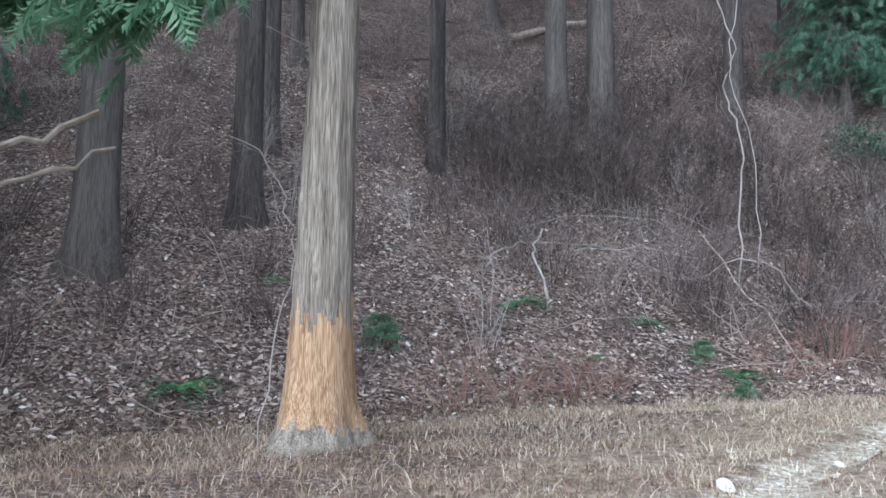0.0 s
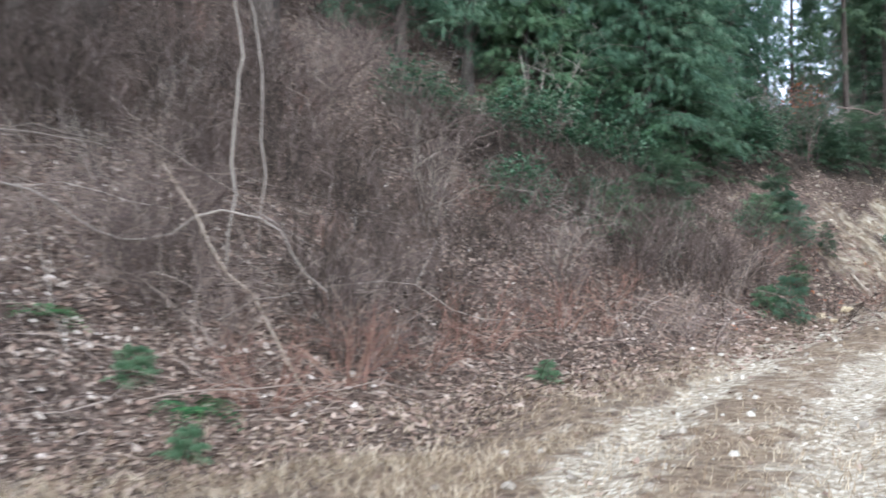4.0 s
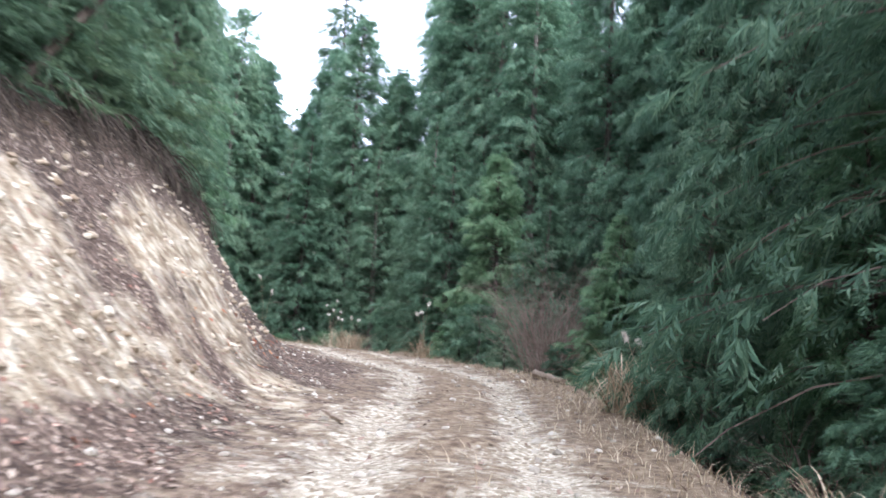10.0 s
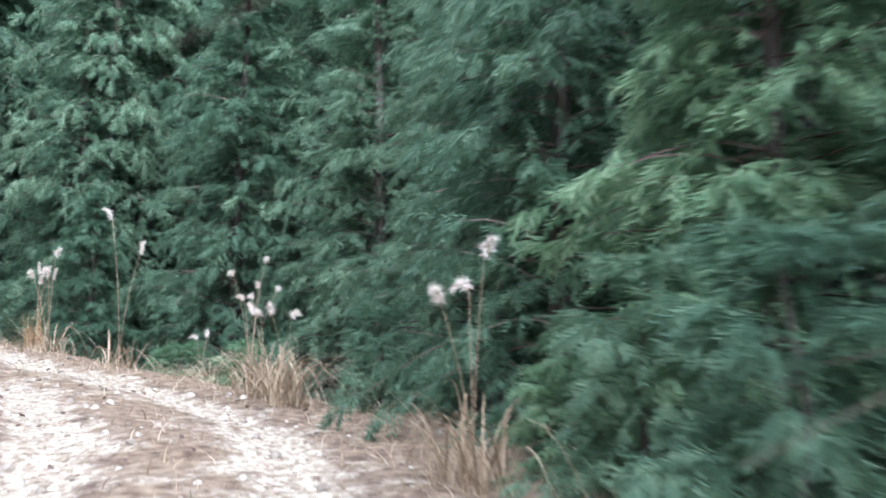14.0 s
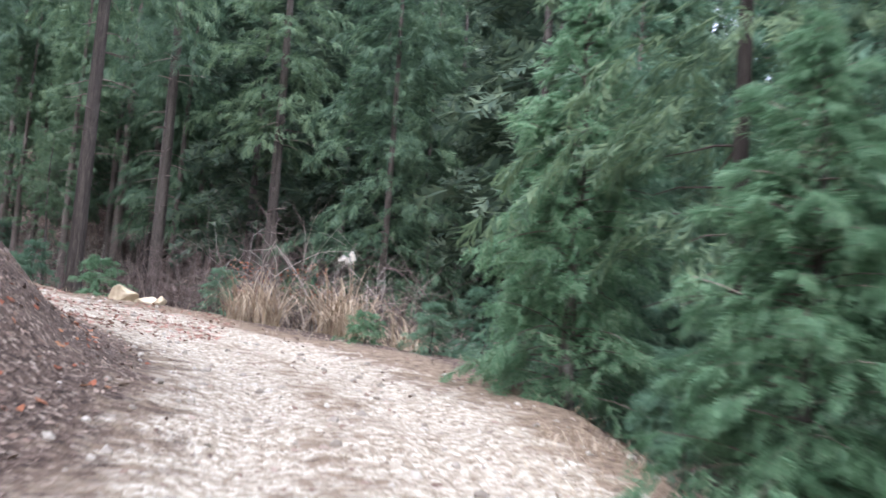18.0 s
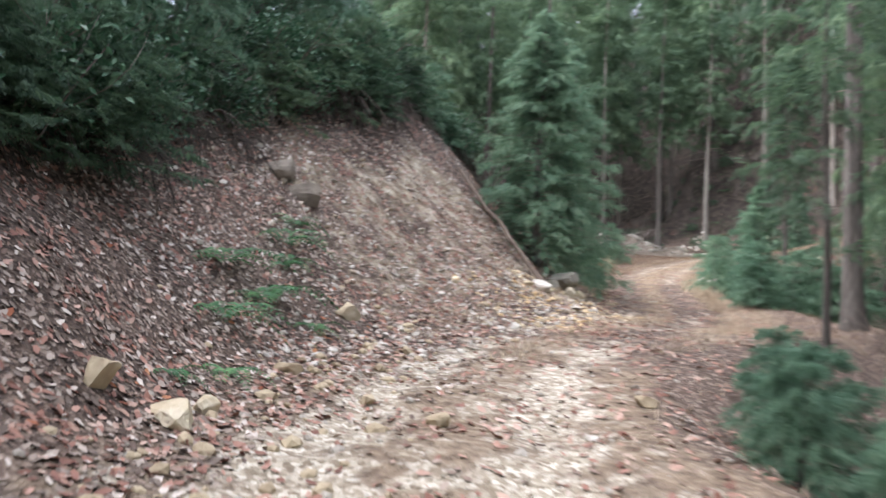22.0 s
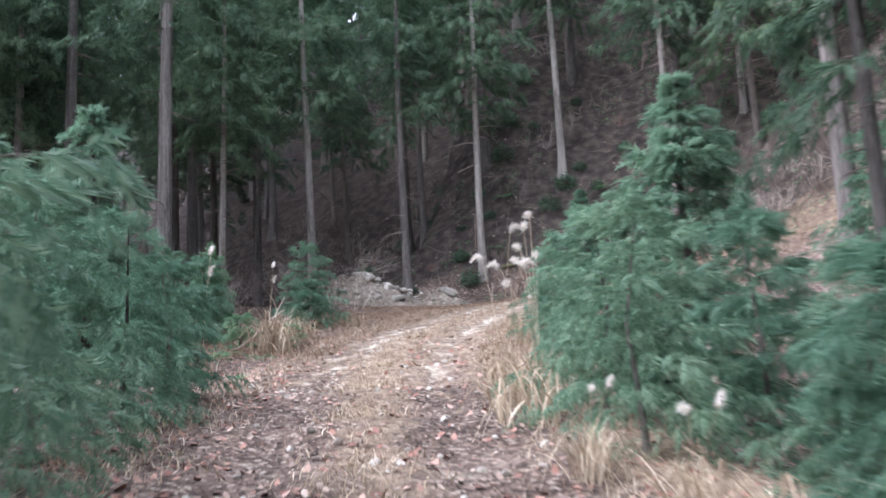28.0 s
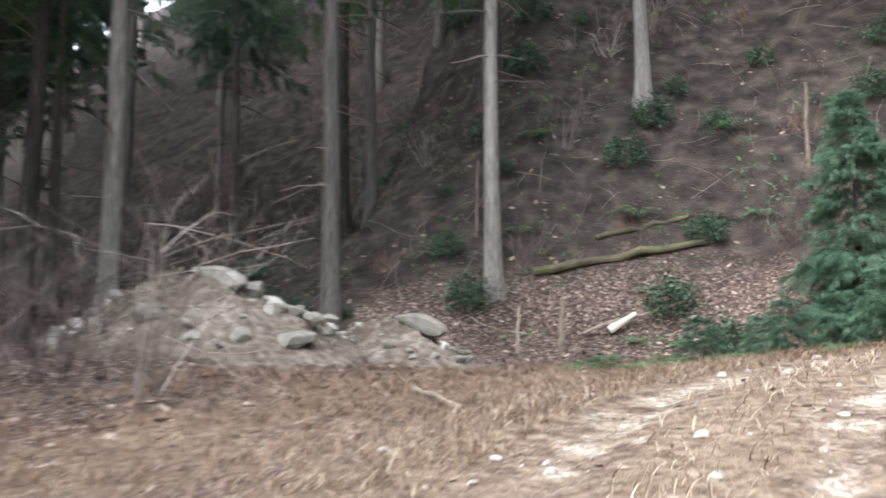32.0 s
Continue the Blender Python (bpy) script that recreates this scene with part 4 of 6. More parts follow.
def pampas(variant):
    """A clump of dry silver grass; some carry seed plumes."""
    n, hgt, spr, plumes, seed, ph = [(60, 1.0, 1.5, 3, 81, 1.5), (110, 1.15, 1.9, 0, 82, 0), (36, 0.8, 1.2, 2, 83, 2.3), (40, 1.1, 1.6, 6, 84, 2.1), (40, 0.65, 0.95, 0, 85, 0), (90, 1.1, 1.9, 2, 86, 1.4), (110, 1.5, 0.35, 0, 87, 0), (120, 1.0, 0.32, 5, 88, 1.75)][variant]

    def build():
        r = np.random.RandomState(seed)
        ob = thing("pampas_grass", 0, 0, 0, "clump of dry straw-coloured pampas grass" + (" with pale plumes" if plumes else ""), "grass", "dry pampas clumps")
        part("blade_tuft", mesh("blade_tuft", *blade_strips(n, hgt, spr, seed, 0.011 if variant == 7 else 0.009, 0.9 if variant > 5 else 1.4, 0.2 if variant == 7 else 0.26, 9), M_GOLD if variant == 7 else M_STRAW), ob)
        if variant == 7:
            part("blade_tuft", mesh("blade_tuft", *blade_strips(34, 0.62, 0.75, 89, 0.012, 1.4, 0.15, 10), M_GOLD), ob, "golden blades that curl over to the ground")
        feather = 1.6 if variant in (2, 7) else 1.0
        for k in range(plumes):
            a, q = r.uniform(0, 6.28), ph * r.uniform(0.72, 1.05)
            ln = r.uniform(0.15, 0.7) if variant == 3 else r.uniform(0.05, 0.3)
            s = np.linspace(0, 1, 8)[:, None]
            line = np.array([math.cos(a), math.sin(a), 0]) * ln * s ** 2 + np.array([0, 0, q]) * s
            culm = part("culm", mesh("culm", *tube(line, np.linspace(0.0045, 0.003, 8), 5), M_STRAW), ob)
            tip = line[-1]
            m = 380
            u = r.uniform(0, 1, m)
            curl = r.uniform(0.25, 1.0)
            d = np.array([math.cos(a + 0.5), math.sin(a + 0.5), 0])
            c = tip + d * (0.17 * u ** 1.5 * curl)[:, None] + np.array([0, 0, 1]) * (0.19 * feather * u - 0.24 * curl * u * u)[:, None]
            tv = np.array([(0, 0.05, 0), (0, -0.05, 0), (1, 0, -0.25)], float)
            pv, pf = strew(tv, np.array([(0, 1, 2)]), c, turns(a + 0.5 + r.normal(0, 1.0, m), r.normal(-0.2, 0.6, m), r.uniform(0, 6, m)), r.uniform(0.035, 0.085, m) * (1.15 - 0.5 * u))
            part("plume", mesh("plume", pv, pf, M_PLUME), culm, "silvery feathery seed plume")
        return ob
    return build


def ico(sub=1):
    bm = bmesh.new()
    bmesh.ops.create_icosphere(bm, subdivisions=sub, radius=1)
    v = np.array([x.co[:] for x in bm.verts])
    f = np.array([[w.index for w in x.verts] for x in bm.faces])
    bm.free()
    return v, f


ICO1, ICO2, ICO3 = ico(1), ico(2), ico(3)


def rock_mesh(name, mat, seed, size=(1, 1, 1), cut=0.36, base=ICO3):
    """An angular boulder: a ball cut flat by random planes."""
    r = np.random.RandomState(seed)
    v = base[0].copy()
    for _ in range(11):
        d = r.normal(0, 1, 3)
        d /= np.linalg.norm(d)
        k = r.uniform(0.85 - cut, 0.88)
        over = np.maximum(v @ d - k, 0)
        v -= over[:, None] * d
    a, b = r.uniform(0, 6, 3), r.uniform(2, 5, 3)
    v *= 1 + 0.09 * np.sin(v @ np.diag(b) + a).sum(1, keepdims=True) / 1.7 + r.normal(0, 0.022, (len(v), 1))
    return mesh(name, v * np.array(size), base[1], mat, False)


def rock(x, y, size, seed, mat, label, rot=0, sink=0.3, name="rock", group=""):
    ob = new(name, rock_mesh(name, mat, seed, size, 0.5 if mat in (M_ROCKBROWN, M_GREYROCK, M_STONE) else 0.38))
    ob.matrix_basis = pose(x, y, float(gz(x, y)) + size[2] * (1 - 2 * sink), 0, 0, rot)
    return tagged(ob, label, "rock", group)


def log(name, a, b, rad, mat, label, seed=1, category="log", bend=0.05, sides=9, end=None):
    """A felled stem or branch between two places."""
    r = np.random.RandomState(seed)
    a, b = np.array(a, float), np.array(b, float)
    s = np.linspace(0, 1, 9)[:, None]
    line = a + (b - a) * s + r.normal(0, bend, (9, 3)) * np.sin(np.pi * s)
    ob = thing(name, *a, label=label, category=category)
    v, f = tube(line - a, np.linspace(rad, rad * 0.7, 9) * r.uniform(0.93, 1.07, 9), sides)
    n = len(v)
    caps = np.array([[k, (k + 1) % sides, n] for k in range(sides)] + [[n - sides + (k + 1) % sides, n - sides + k, n + 1] for k in range(sides)])
    v = np.vstack([v, [line[0] - a], [line[-1] - a]])
    part("stem", mesh("stem", v, [f, caps], mat, False), ob)
    return ob


# ---- ground ----
def build_ground():
    nx, ny = XX.shape
    i, j = np.meshgrid(np.arange(nx - 1), np.arange(ny - 1), indexing="ij")
    f = np.stack([i * ny + j, (i + 1) * ny + j, (i + 1) * ny + j + 1, i * ny + j + 1], -1).reshape(-1, 4)
    me = mesh("ground", np.stack([XX, YY, ZZ], -1).reshape(-1, 3), f, M_GROUND, True)
    for name, field in (("gravel", GRAVEL), ("scarp", SCARP), ("shaded_soil", SHADED_SOIL), ("turf", TURF)):
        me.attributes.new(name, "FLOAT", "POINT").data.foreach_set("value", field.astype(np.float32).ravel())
    return tagged(new("ground", me), "forest floor with a stony track and a cut bank", "ground", kind="structure")


build_ground()
R = np.random.RandomState(7)


# ---- the large trees, by stretch ----
def big_cedar():
    """The thick cedar whose bark is stripped above its foot."""
    ob = thing("cedar_tree", -1.22, 9.1, None, "thick grey cedar with orange stripped bark above its base", "tree")
    hgt, rad, sides, n = 18.0, 0.295, 44, 96
    t = np.concatenate([np.linspace(-0.25, 2.4, 72), np.linspace(2.6, hgt, n - 72)])
    r = np.random.RandomState(3)
    ang = np.arange(sides) * 2 * np.pi / sides
    fl = np.exp(-np.clip(t, -0.2, 99) / 0.30)
    base = rad * (1 - 0.8 * np.clip(t / hgt, 0, 1)) + 0.06 * np.exp(-t / 1.3) + 0.15 * fl
    furrow = r.uniform(-0.014, 0.014, (1, sides)) + 0.006 * np.sin(t[:, None] * 9 + ang * 7)
    rr = base[:, None] * (1 + (0.22 * np.sin(3 * ang + 1) + 0.13 * np.sin(5 * ang))[None] * fl[:, None]) + furrow
    v = np.stack([np.cos(ang)[None] * rr + 0.022 * t[:, None], np.sin(ang)[None] * rr, np.repeat(t[:, None], sides, 1)], -1)
    i, j = np.meshgrid(np.arange(n - 1), np.arange(sides), indexing="ij")
    k = (j + 1) % sides
    f = np.stack([i * sides + j, i * sides + k, (i + 1) * sides + k, (i + 1) * sides + j], -1).reshape(-1, 4)
    jag = r.uniform(-1, 1, (2, sides))
    zc, js = t[i.ravel()], j.ravel()
    bare = (zc > 0.20 + 0.07 * np.sin(ang[js] * 3) + 0.09 * jag[0][js]) & (zc < 1.26 + 0.06 * np.sin(ang[js] * 2 + 1) + 0.20 * jag[1][js] * np.abs(jag[1][js]))
    trunk = part("trunk", mesh("trunk", v.reshape(-1, 3), f[~bare], M_OLDBARK, True), ob)
    part("stripped_wood", mesh("stripped_wood", v.reshape(-1, 3), f[bare], M_BARE, True), trunk, "bare orange wood where the bark is gone")
    part("crown", mesh("crown", *conifer_crown(hgt, 3.0, 6.5, 50, 8, 6, 0.46, 91, 0.5), M_LEAF), ob)
    rr = np.random.RandomState(92)
    for end in ((-3.4, -0.8, 4.9), (-2.2, -0.6, 4.35), (-1.2, -0.9, 4.6), (-4.2, -0.2, 4.4)):
        # low boughs with drooping sprigs
        q = 260
        s = rr.uniform(0.2, 1, q)
        p = np.outer(s, end) + np.outer(1 - s, (0, 0, 5.9)) + rr.normal(0, 0.2, (q, 3)) * s[:, None]
        p[:, 2] -= 0.35 * s * s
        bough = part("bough", mesh("bough", *tube(np.array([(0, 0, 5.9), np.array(end) * 0.5 + (0, 0, 3.1), end]), [0.03, 0.02, 0.008], 5), M_TWIG), ob)
        part("needles", mesh("needles", *strew(*FINE, p, turns(math.atan2(end[1], end[0]) + rr.normal(0, 0.9, q), rr.normal(-0.7, 0.35, q), rr.normal(0, 0.5, q)), rr.uniform(0.3, 0.6, q)), M_YOUNG), bough)
    part("dead_wood", mesh("dead_wood", *branch_stubs(hgt, rad, 2.5, 6, 10, 5, (0.2, 0.6)), M_TWIG), ob)
    return ob


big_cedar()

# trees with a place of their own: place, kind, scale
CEDARS = [(41.0, 82.3, 1, 1.05), (20.57, 116.25, 2, 1.15), (25.6, 115.0, 2, 1.1), (18.96, 112.05, 2, 1.1), (13.84, 114.6, 1, 1.0), (14.5, 114.9, 0, 0.9), (14.7, 107.3, 2, 1.15), (17.6, 98.2, 3, 0.8), (35.2, 90.6, 0, 0.5),
          (33.2, 102.5, 1, 1.0), (36.7, 95.4, 3, 1.2), (49.4, 66.6, 1, 1.0), (54.0, 71.4, 1, 0.95), (57.1, 65.1, 4, 0.9), (59.6, 50.8, 4, 0.85), (31.9, 28.5, 0, 0.8),
          (-5.4, 14.2, 3, 1.3), (-3.6, 16.6, 3, 1.1), (-0.2, 20.6, 1, 0.95), (2.95, 24.1, 3, 1.2), (4.2, 24.4, 3, 1.45), (7.7, 24.1, 3, 1.05), (12.0, 31.5, 3, 1.3), (1.65, 32.7, 1, 1.1), (5.0, 38.0, 1, 1.1), (8.5, 36.0, 3, 1.0),
          (30.2, 29.0, 0, 0.7), (33.0, 29.6, 0, 0.75), (28.6, 30.0, 4, 0.7)]
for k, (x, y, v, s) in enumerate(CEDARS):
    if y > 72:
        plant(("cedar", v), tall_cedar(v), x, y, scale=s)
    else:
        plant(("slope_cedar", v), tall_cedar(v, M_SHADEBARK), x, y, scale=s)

TAKEN = [(x, y) for x, y, *_ in CEDARS] + [(-1.22, 9.1), (43.4, 75.6), (34.9, 78.5)]
FARIDX = np.arange(len(FAR_FOOT)).astype(float)


def scatter(n, xr, yr, gap, ok, seed, taken=None):
    r, out = np.random.RandomState(seed), []
    taken = TAKEN if taken is None else taken
    m = n * 14
    x, y = r.uniform(*xr, m), r.uniform(*yr, m)
    (a, u), (b, w), (c, _) = off_line(x, y, ROADLINE[::2], ROADIDX[::2]), off_line(x, y, FOOTLINE[::2], FOOTIDX[::2]), off_line(x, y, FAR_FOOT, FARIDX)
    for k in range(m):
        if len(out) >= n:
            break
        if ok(a[k], b[k], c[k], u[k], w[k], x[k], y[k]) and all((x[k] - p) ** 2 + (y[k] - q) ** 2 > gap * gap for p, q in taken):
            out.append((float(x[k]), float(y[k])))
            taken.append(out[-1])
    return out


def on_road(u, off):
    """A place on the plan by the road's index and the metres to its right."""
    p, q = (np.array([np.interp(w, ROADIDX, ROADLINE[:, c]) for c in (0, 1)]) for w in (u, u + 0.1))
    t = (q - p) / np.linalg.norm(q - p)
    return p + off * np.array([t[1], -t[0]])


def on_bank(u, off):
    """A place by the index along the foot of the bank and the metres above it, with the bank's heading."""
    p, q = (np.array([np.interp(w, FOOTIDX, FOOTLINE[:, c]) for c in (0, 1)]) for w in (u, u + 0.1))
    t = (q - p) / np.linalg.norm(q - p)
    return (*(p + off * np.array([-t[1], t[0]])), math.degrees(math.atan2(t[1], t[0])))


# the wall of conifers along the downhill edge
for k, (u, off) in enumerate([(7.2, 5.5), (7.9, 6.0), (8.6, 5.0), (9.1, 6.5), (9.5, 4.9), (9.9, 6.2), (10.3, 5.0), (10.7, 6.6), (11.1, 5.4), (11.5, 7.0), (8.9, 9.0), (9.7, 9.0), (10.5, 9.3), (11.2, 9.6), (12.0, 8.5), (14.2, 7.2), (14.8, 5.6), (15.4, 6.8), (15.0, 9.8), (16.0, 8.0), (14.5, 10.5), (10.9, 12.5), (9.9, 12.5), (8.4, 11.5), (7.6, 9.5)]):
    x, y = on_road(u, off)
    TAKEN.append((x, y))
    plant(("edge", k % 3), full_cedar(k % 3), x, y, scale=R.uniform(0.85, 1.1))

# outer side of the bend
for k, (x, y, s) in enumerate([(54.6, 24.4, 1.1), (57.0, 26.2, 1.2), (59.6, 28.0, 1.3), (61.4, 31.5, 0.9), (62.5, 34.6, 0.8), (62.0, 38.6, 0.95), (63.5, 41.6, 1.05), (58.2, 23.8, 1.2), (62.4, 29.0, 1.4), (64.8, 33.0, 1.0), (65.2, 36.0, 1.0), (61.2, 44.6, 1.1), (62.2, 47.6, 1.15), (68.5, 34.0, 1.1), (70.0, 38.5, 1.2), (69.0, 27.0, 1.3), (50.6, 21.4, 1.05), (48.4, 19.8, 0.9), (44.6, 17.6, 0.95), (41.8, 16.0, 1.0), (56.5, 22.0, 0.95), (60.2, 24.6, 1.35), (53.0, 20.5, 1.0), (50.2, 18.4, 1.0), (46.8, 16.6, 1.0), (64.6, 26.0, 1.4), (66.0, 38.0, 0.9), (66.5, 43.0, 1.0),
                                 (61.8, 21.0, 1.1), (67.5, 30.0, 0.8), (57.6, 17.0, 1.05), (52.0, 14.5, 1.05), (66.0, 47.0, 1.0), (63.0, 50.5, 0.95), (64.0, 55.0, 0.95), (62.2, 61.0, 0.9), (66.0, 62.0, 1.0), (66.5, 31.0, 1.45)]):
    TAKEN.append((x, y))
    plant(("edge", k % 3), full_cedar(k % 3), x, y, scale=s * 15.5 / (15, 18, 13)[k % 3])

# dark trees over the second bank and on the far slope
for k in range(11):
    x, y, head = on_bank(20.8 + 0.62 * k, R.uniform(4.6, 7.0) + (1.2 if 22 < 20.8 + 0.62 * k < 28 else 0))
    TAKEN.append((x, y))
    plant(("edge", k % 3), full_cedar(k % 3), x, y, scale=R.uniform(0.55, 0.8))
for k, (x, y) in enumerate(scatter(26, (34, 62), (95, 120), 3.0, lambda a, b, c, u, w, x, y: 3.5 < c < 15 and abs(a) > 8, 112)):
    plant(("edge", k % 3), full_cedar(k % 3), x, y, scale=R.uniform(0.9, 1.2))

# conifers on the spur above the bank, and by the first bend
for k, (x, y, s) in enumerate([(11.0, 24.8, 0.8), (16.6, 26.2, 0.85), (20.4, 27.0, 0.8), (24.0, 28.2, 0.75), (35.8, 29.4, 0.7), (38.8, 31.2, 0.75), (42.0, 33.0, 0.8), (45.5, 36.0, 0.9), (47.8, 41.0, 0.9), (48.5, 47.0, 0.9), (47.0, 52.5, 0.9), (40.0, 29.2, 0.62), (43.6, 31.8, 0.7), (46.8, 34.6, 0.8), (48.6, 37.8, 0.85), (44.6, 39.6, 1.0), (49.6, 43.6, 0.8), (37.0, 33.6, 0.9), (41.2, 36.4, 0.95), (33.8, 31.2, 0.8)]):
    TAKEN.append((x, y))
    plant(("edge", k % 3), full_cedar(k % 3), x, y, scale=s)
YOUNG = [(50.6, 24.6, 0, 1.12), (51.9, 26.4, 1, 0.95), (53.8, 27.6, 3, 0.85), (48.9, 22.8, 1, 0.8), (44.1, 20.4, 4, 0.85), (45.6, 19.8, 0, 0.8), (42.2, 18.9, 1, 0.8), (47.4, 20.6, 3, 0.7), (40.4, 18.2, 4, 0.9), (34.6, 17.0, 4, 0.9), (37.6, 17.2, 0, 1.0), (57.3, 30.8, 3, 0.95), (58.8, 34.5, 3, 1.0), (60.0, 39.5, 3, 0.9), (60.0, 47.5, 2, 1.0), (60.8, 44.5, 4, 1.1),
         (58.6, 53.2, 4, 1.0), (34.35, 79.2, 5, 1.0), (58.2, 46.9, 4, 0.62), (32.6, 82.6, 1, 0.9), (46.2, 32.8, 1, 1.0), (48.2, 35.2, 3, 0.8), (49.8, 38.4, 1, 1.0), (44.0, 31.4, 0, 1.0), (50.4, 42.0, 3, 0.8), (32.6, 93.6, 2, 1.0), (57.9, 37.2, 2, 0.85), (24.9, 112.2, 2, 0.85), (36.0, 18.6, 2, 0.9), (55.6, 28.4, 1, 1.0), (56.6, 26.5, 3, 1.1), (61.5, 36.5, 3, 1.05), (62.5, 42, 3, 1.1),
         (13.8, 24.0, 0, 0.9), (15.8, 23.8, 4, 0.9), (18.0, 24.2, 0, 1.05), (16.8, 23.2, 4, 0.9), (26.9, 103.4, 2, 0.6), (22.4, 92.4, 2, 1.05), (20.6, 96.9, 4, 0.42), (59.8, 56.0, 1, 0.9), (61.2, 58.5, 3, 0.9), (45.8, 18.3, 1, 1.0), (39.2, 17.4, 0, 0.95), (32.0, 16.0, 0, 0.9)]
for x, y, v, s in YOUNG:
    TAKEN.append((x, y))
    plant(("young", v), young_conifer(v), x, y, scale=s)
# dense conifers that overhang the hollow, and unseen ones (x < 0) added to shade the first slope; then those that crown
# the second bank
for k, (x, y, s) in enumerate([(13.8, 25.6, 0.8), (17.2, 22.6, 0.55), (15.0, 24.4, 0.8), (16.4, 22.9, 0.65), (12.6, 24.6, 0.8), (-8.2, 9.6, 0.9), (-9.8, 13.4, 0.95), (-7.6, 5.8, 0.85), (-12.0, 10.0, 1.1), (-11.5, 17.5, 1.1)]):
    TAKEN.append((x, y))
    v = 1 if k < 5 else k % 3
    plant(("edge", v), full_cedar(v), x, y, scale=s)
for k, u in enumerate((20.9, 21.7, 22.4, 23.0, 23.6, 24.1, 24.6)):
    x, y, head = on_bank(u, np.interp(u, np.arange(32), BANK_H) / np.interp(u, np.arange(32), BANK_S) + 1.0)
    TAKEN.append((x, y))
    plant(("edge", (0, 2)[k % 2]), full_cedar((0, 2)[k % 2]), x, y, scale=0.5 + 0.05 * (k % 3))
plant("light", light_tree, 43.6, 75.4, scale=0.9)
plant("light", light_tree, 46.8, 73.5, scale=0.8)

for n, xr, yr, gap, ok, key, kinds, seed in (
        (26, (-26, 14), (17, 60), 3.6, lambda a, b, c, u, w, x, y: b > 8 and w < 7 and a > 12, "cedar", (0, 1, 2), 101),
        (26, (14, 50), (27, 80), 3.4, lambda a, b, c, u, w, x, y: b > 6.5 and 7 < w < 28 and not (34 < x < 50 and 28 < y < 46), "cedar", (0, 4, 1), 102),
        (34, (30, 80), (-2, 92), 3.4, lambda a, b, c, u, w, x, y: b < 0 and -22 < a < -8.5 and 6 < u < 21 and c < -2, "cedar", (4, 1, 0), 103),
        (40, (-12, 17), (90, 112), 2.4, lambda a, b, c, u, w, x, y: abs(a) > 9 and c < 3, "cedar", (0, 1, 0, 2), 104),
        (66, (-4, 56), (98, 135), 2.7, lambda a, b, c, u, w, x, y: 5 < c < 24 and abs(a) > 9, "cedar", (1, 0, 2), 105),
        (16, (33, 52), (94, 112), 2.2, lambda a, b, c, u, w, x, y: 0.8 < c < 6 and abs(a) > 7, "cedar", (1, 3, 0), 113),
        (16, (26, 44), (110, 126), 2.0, lambda a, b, c, u, w, x, y: 2 < c < 14 and abs(a) > 6, "cedar", (4, 1, 0), 114),
        (34, (37, 52), (79, 102), 1.9, lambda a, b, c, u, w, x, y: a < -6.0 and c < 6 and b < 0, "cedar", (4, 1, 4, 0), 115),
        (78, (40, 84), (52, 106), 2.8, lambda a, b, c, u, w, x, y: b < 0 and a < -9.5 and c < 25, "far", (2, 1, 2, 0), 106),
        (50, (8, 100), (-20, 40), 4.0, lambda a, b, c, u, w, x, y: a < -14 and b < 0 and not (58 < x and 26 < y < 36), "far", (1, 0, 2), 107),
        (70, (-45, 22), (92, 140), 3.0, lambda a, b, c, u, w, x, y: (c > 5 or x < -8) and b < 3, "far", (1, 0, 1), 108),
        (4, (-12, 6), (98, 112), 2.6, lambda a, b, c, u, w, x, y: abs(a) > 14, "far", (1,), 116),
        (44, (6, 90), (104, 145), 3.6, lambda a, b, c, u, w, x, y: c > 12, "far", (0, 1, 2), 109),
        (38, (-30, 40), (35, 88), 4.0, lambda a, b, c, u, w, x, y: b > 16, "far", (0, 1, 0), 110),
        (34, (66, 104), (20, 56), 4.2, lambda a, b, c, u, w, x, y: True, "far", (2, 0), 111)):
    # stands whose trunks take the bark with painted shade
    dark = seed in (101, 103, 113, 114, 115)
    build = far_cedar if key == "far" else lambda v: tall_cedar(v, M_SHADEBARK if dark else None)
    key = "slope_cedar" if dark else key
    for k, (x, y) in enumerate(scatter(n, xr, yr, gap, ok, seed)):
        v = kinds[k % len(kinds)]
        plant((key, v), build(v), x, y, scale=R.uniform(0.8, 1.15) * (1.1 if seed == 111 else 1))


def leaning_tree():
    ob = thing("leaning_tree", 32.6, 26.6, None, "thin dark tree leaning out over the bank", "tree")
    s = np.linspace(0, 1, 9)[:, None]
    line = np.array([0, 0, -0.2]) + s * np.array([3.4, -1.2, 5.2]) + s * s * np.array([0.8, 0.3, 2.0])
    part("trunk", mesh("trunk", *tube(line, np.linspace(0.09, 0.03, 9), 8), M_ROOT, True), ob)
    r = np.random.RandomState(4)
    p = line[r.randint(4, 9, 150)] + r.normal(0, 0.75, (150, 3)) * np.array([1, 1, 0.5])
    part("crown", mesh("crown", *strew(*FINE, p, turns(r.uniform(0, 6.28, 150), r.normal(-0.2, 0.3, 150), r.normal(0, 0.5, 150)), r.uniform(0.35, 0.7, 150)), M_LEAF), ob)


leaning_tree()

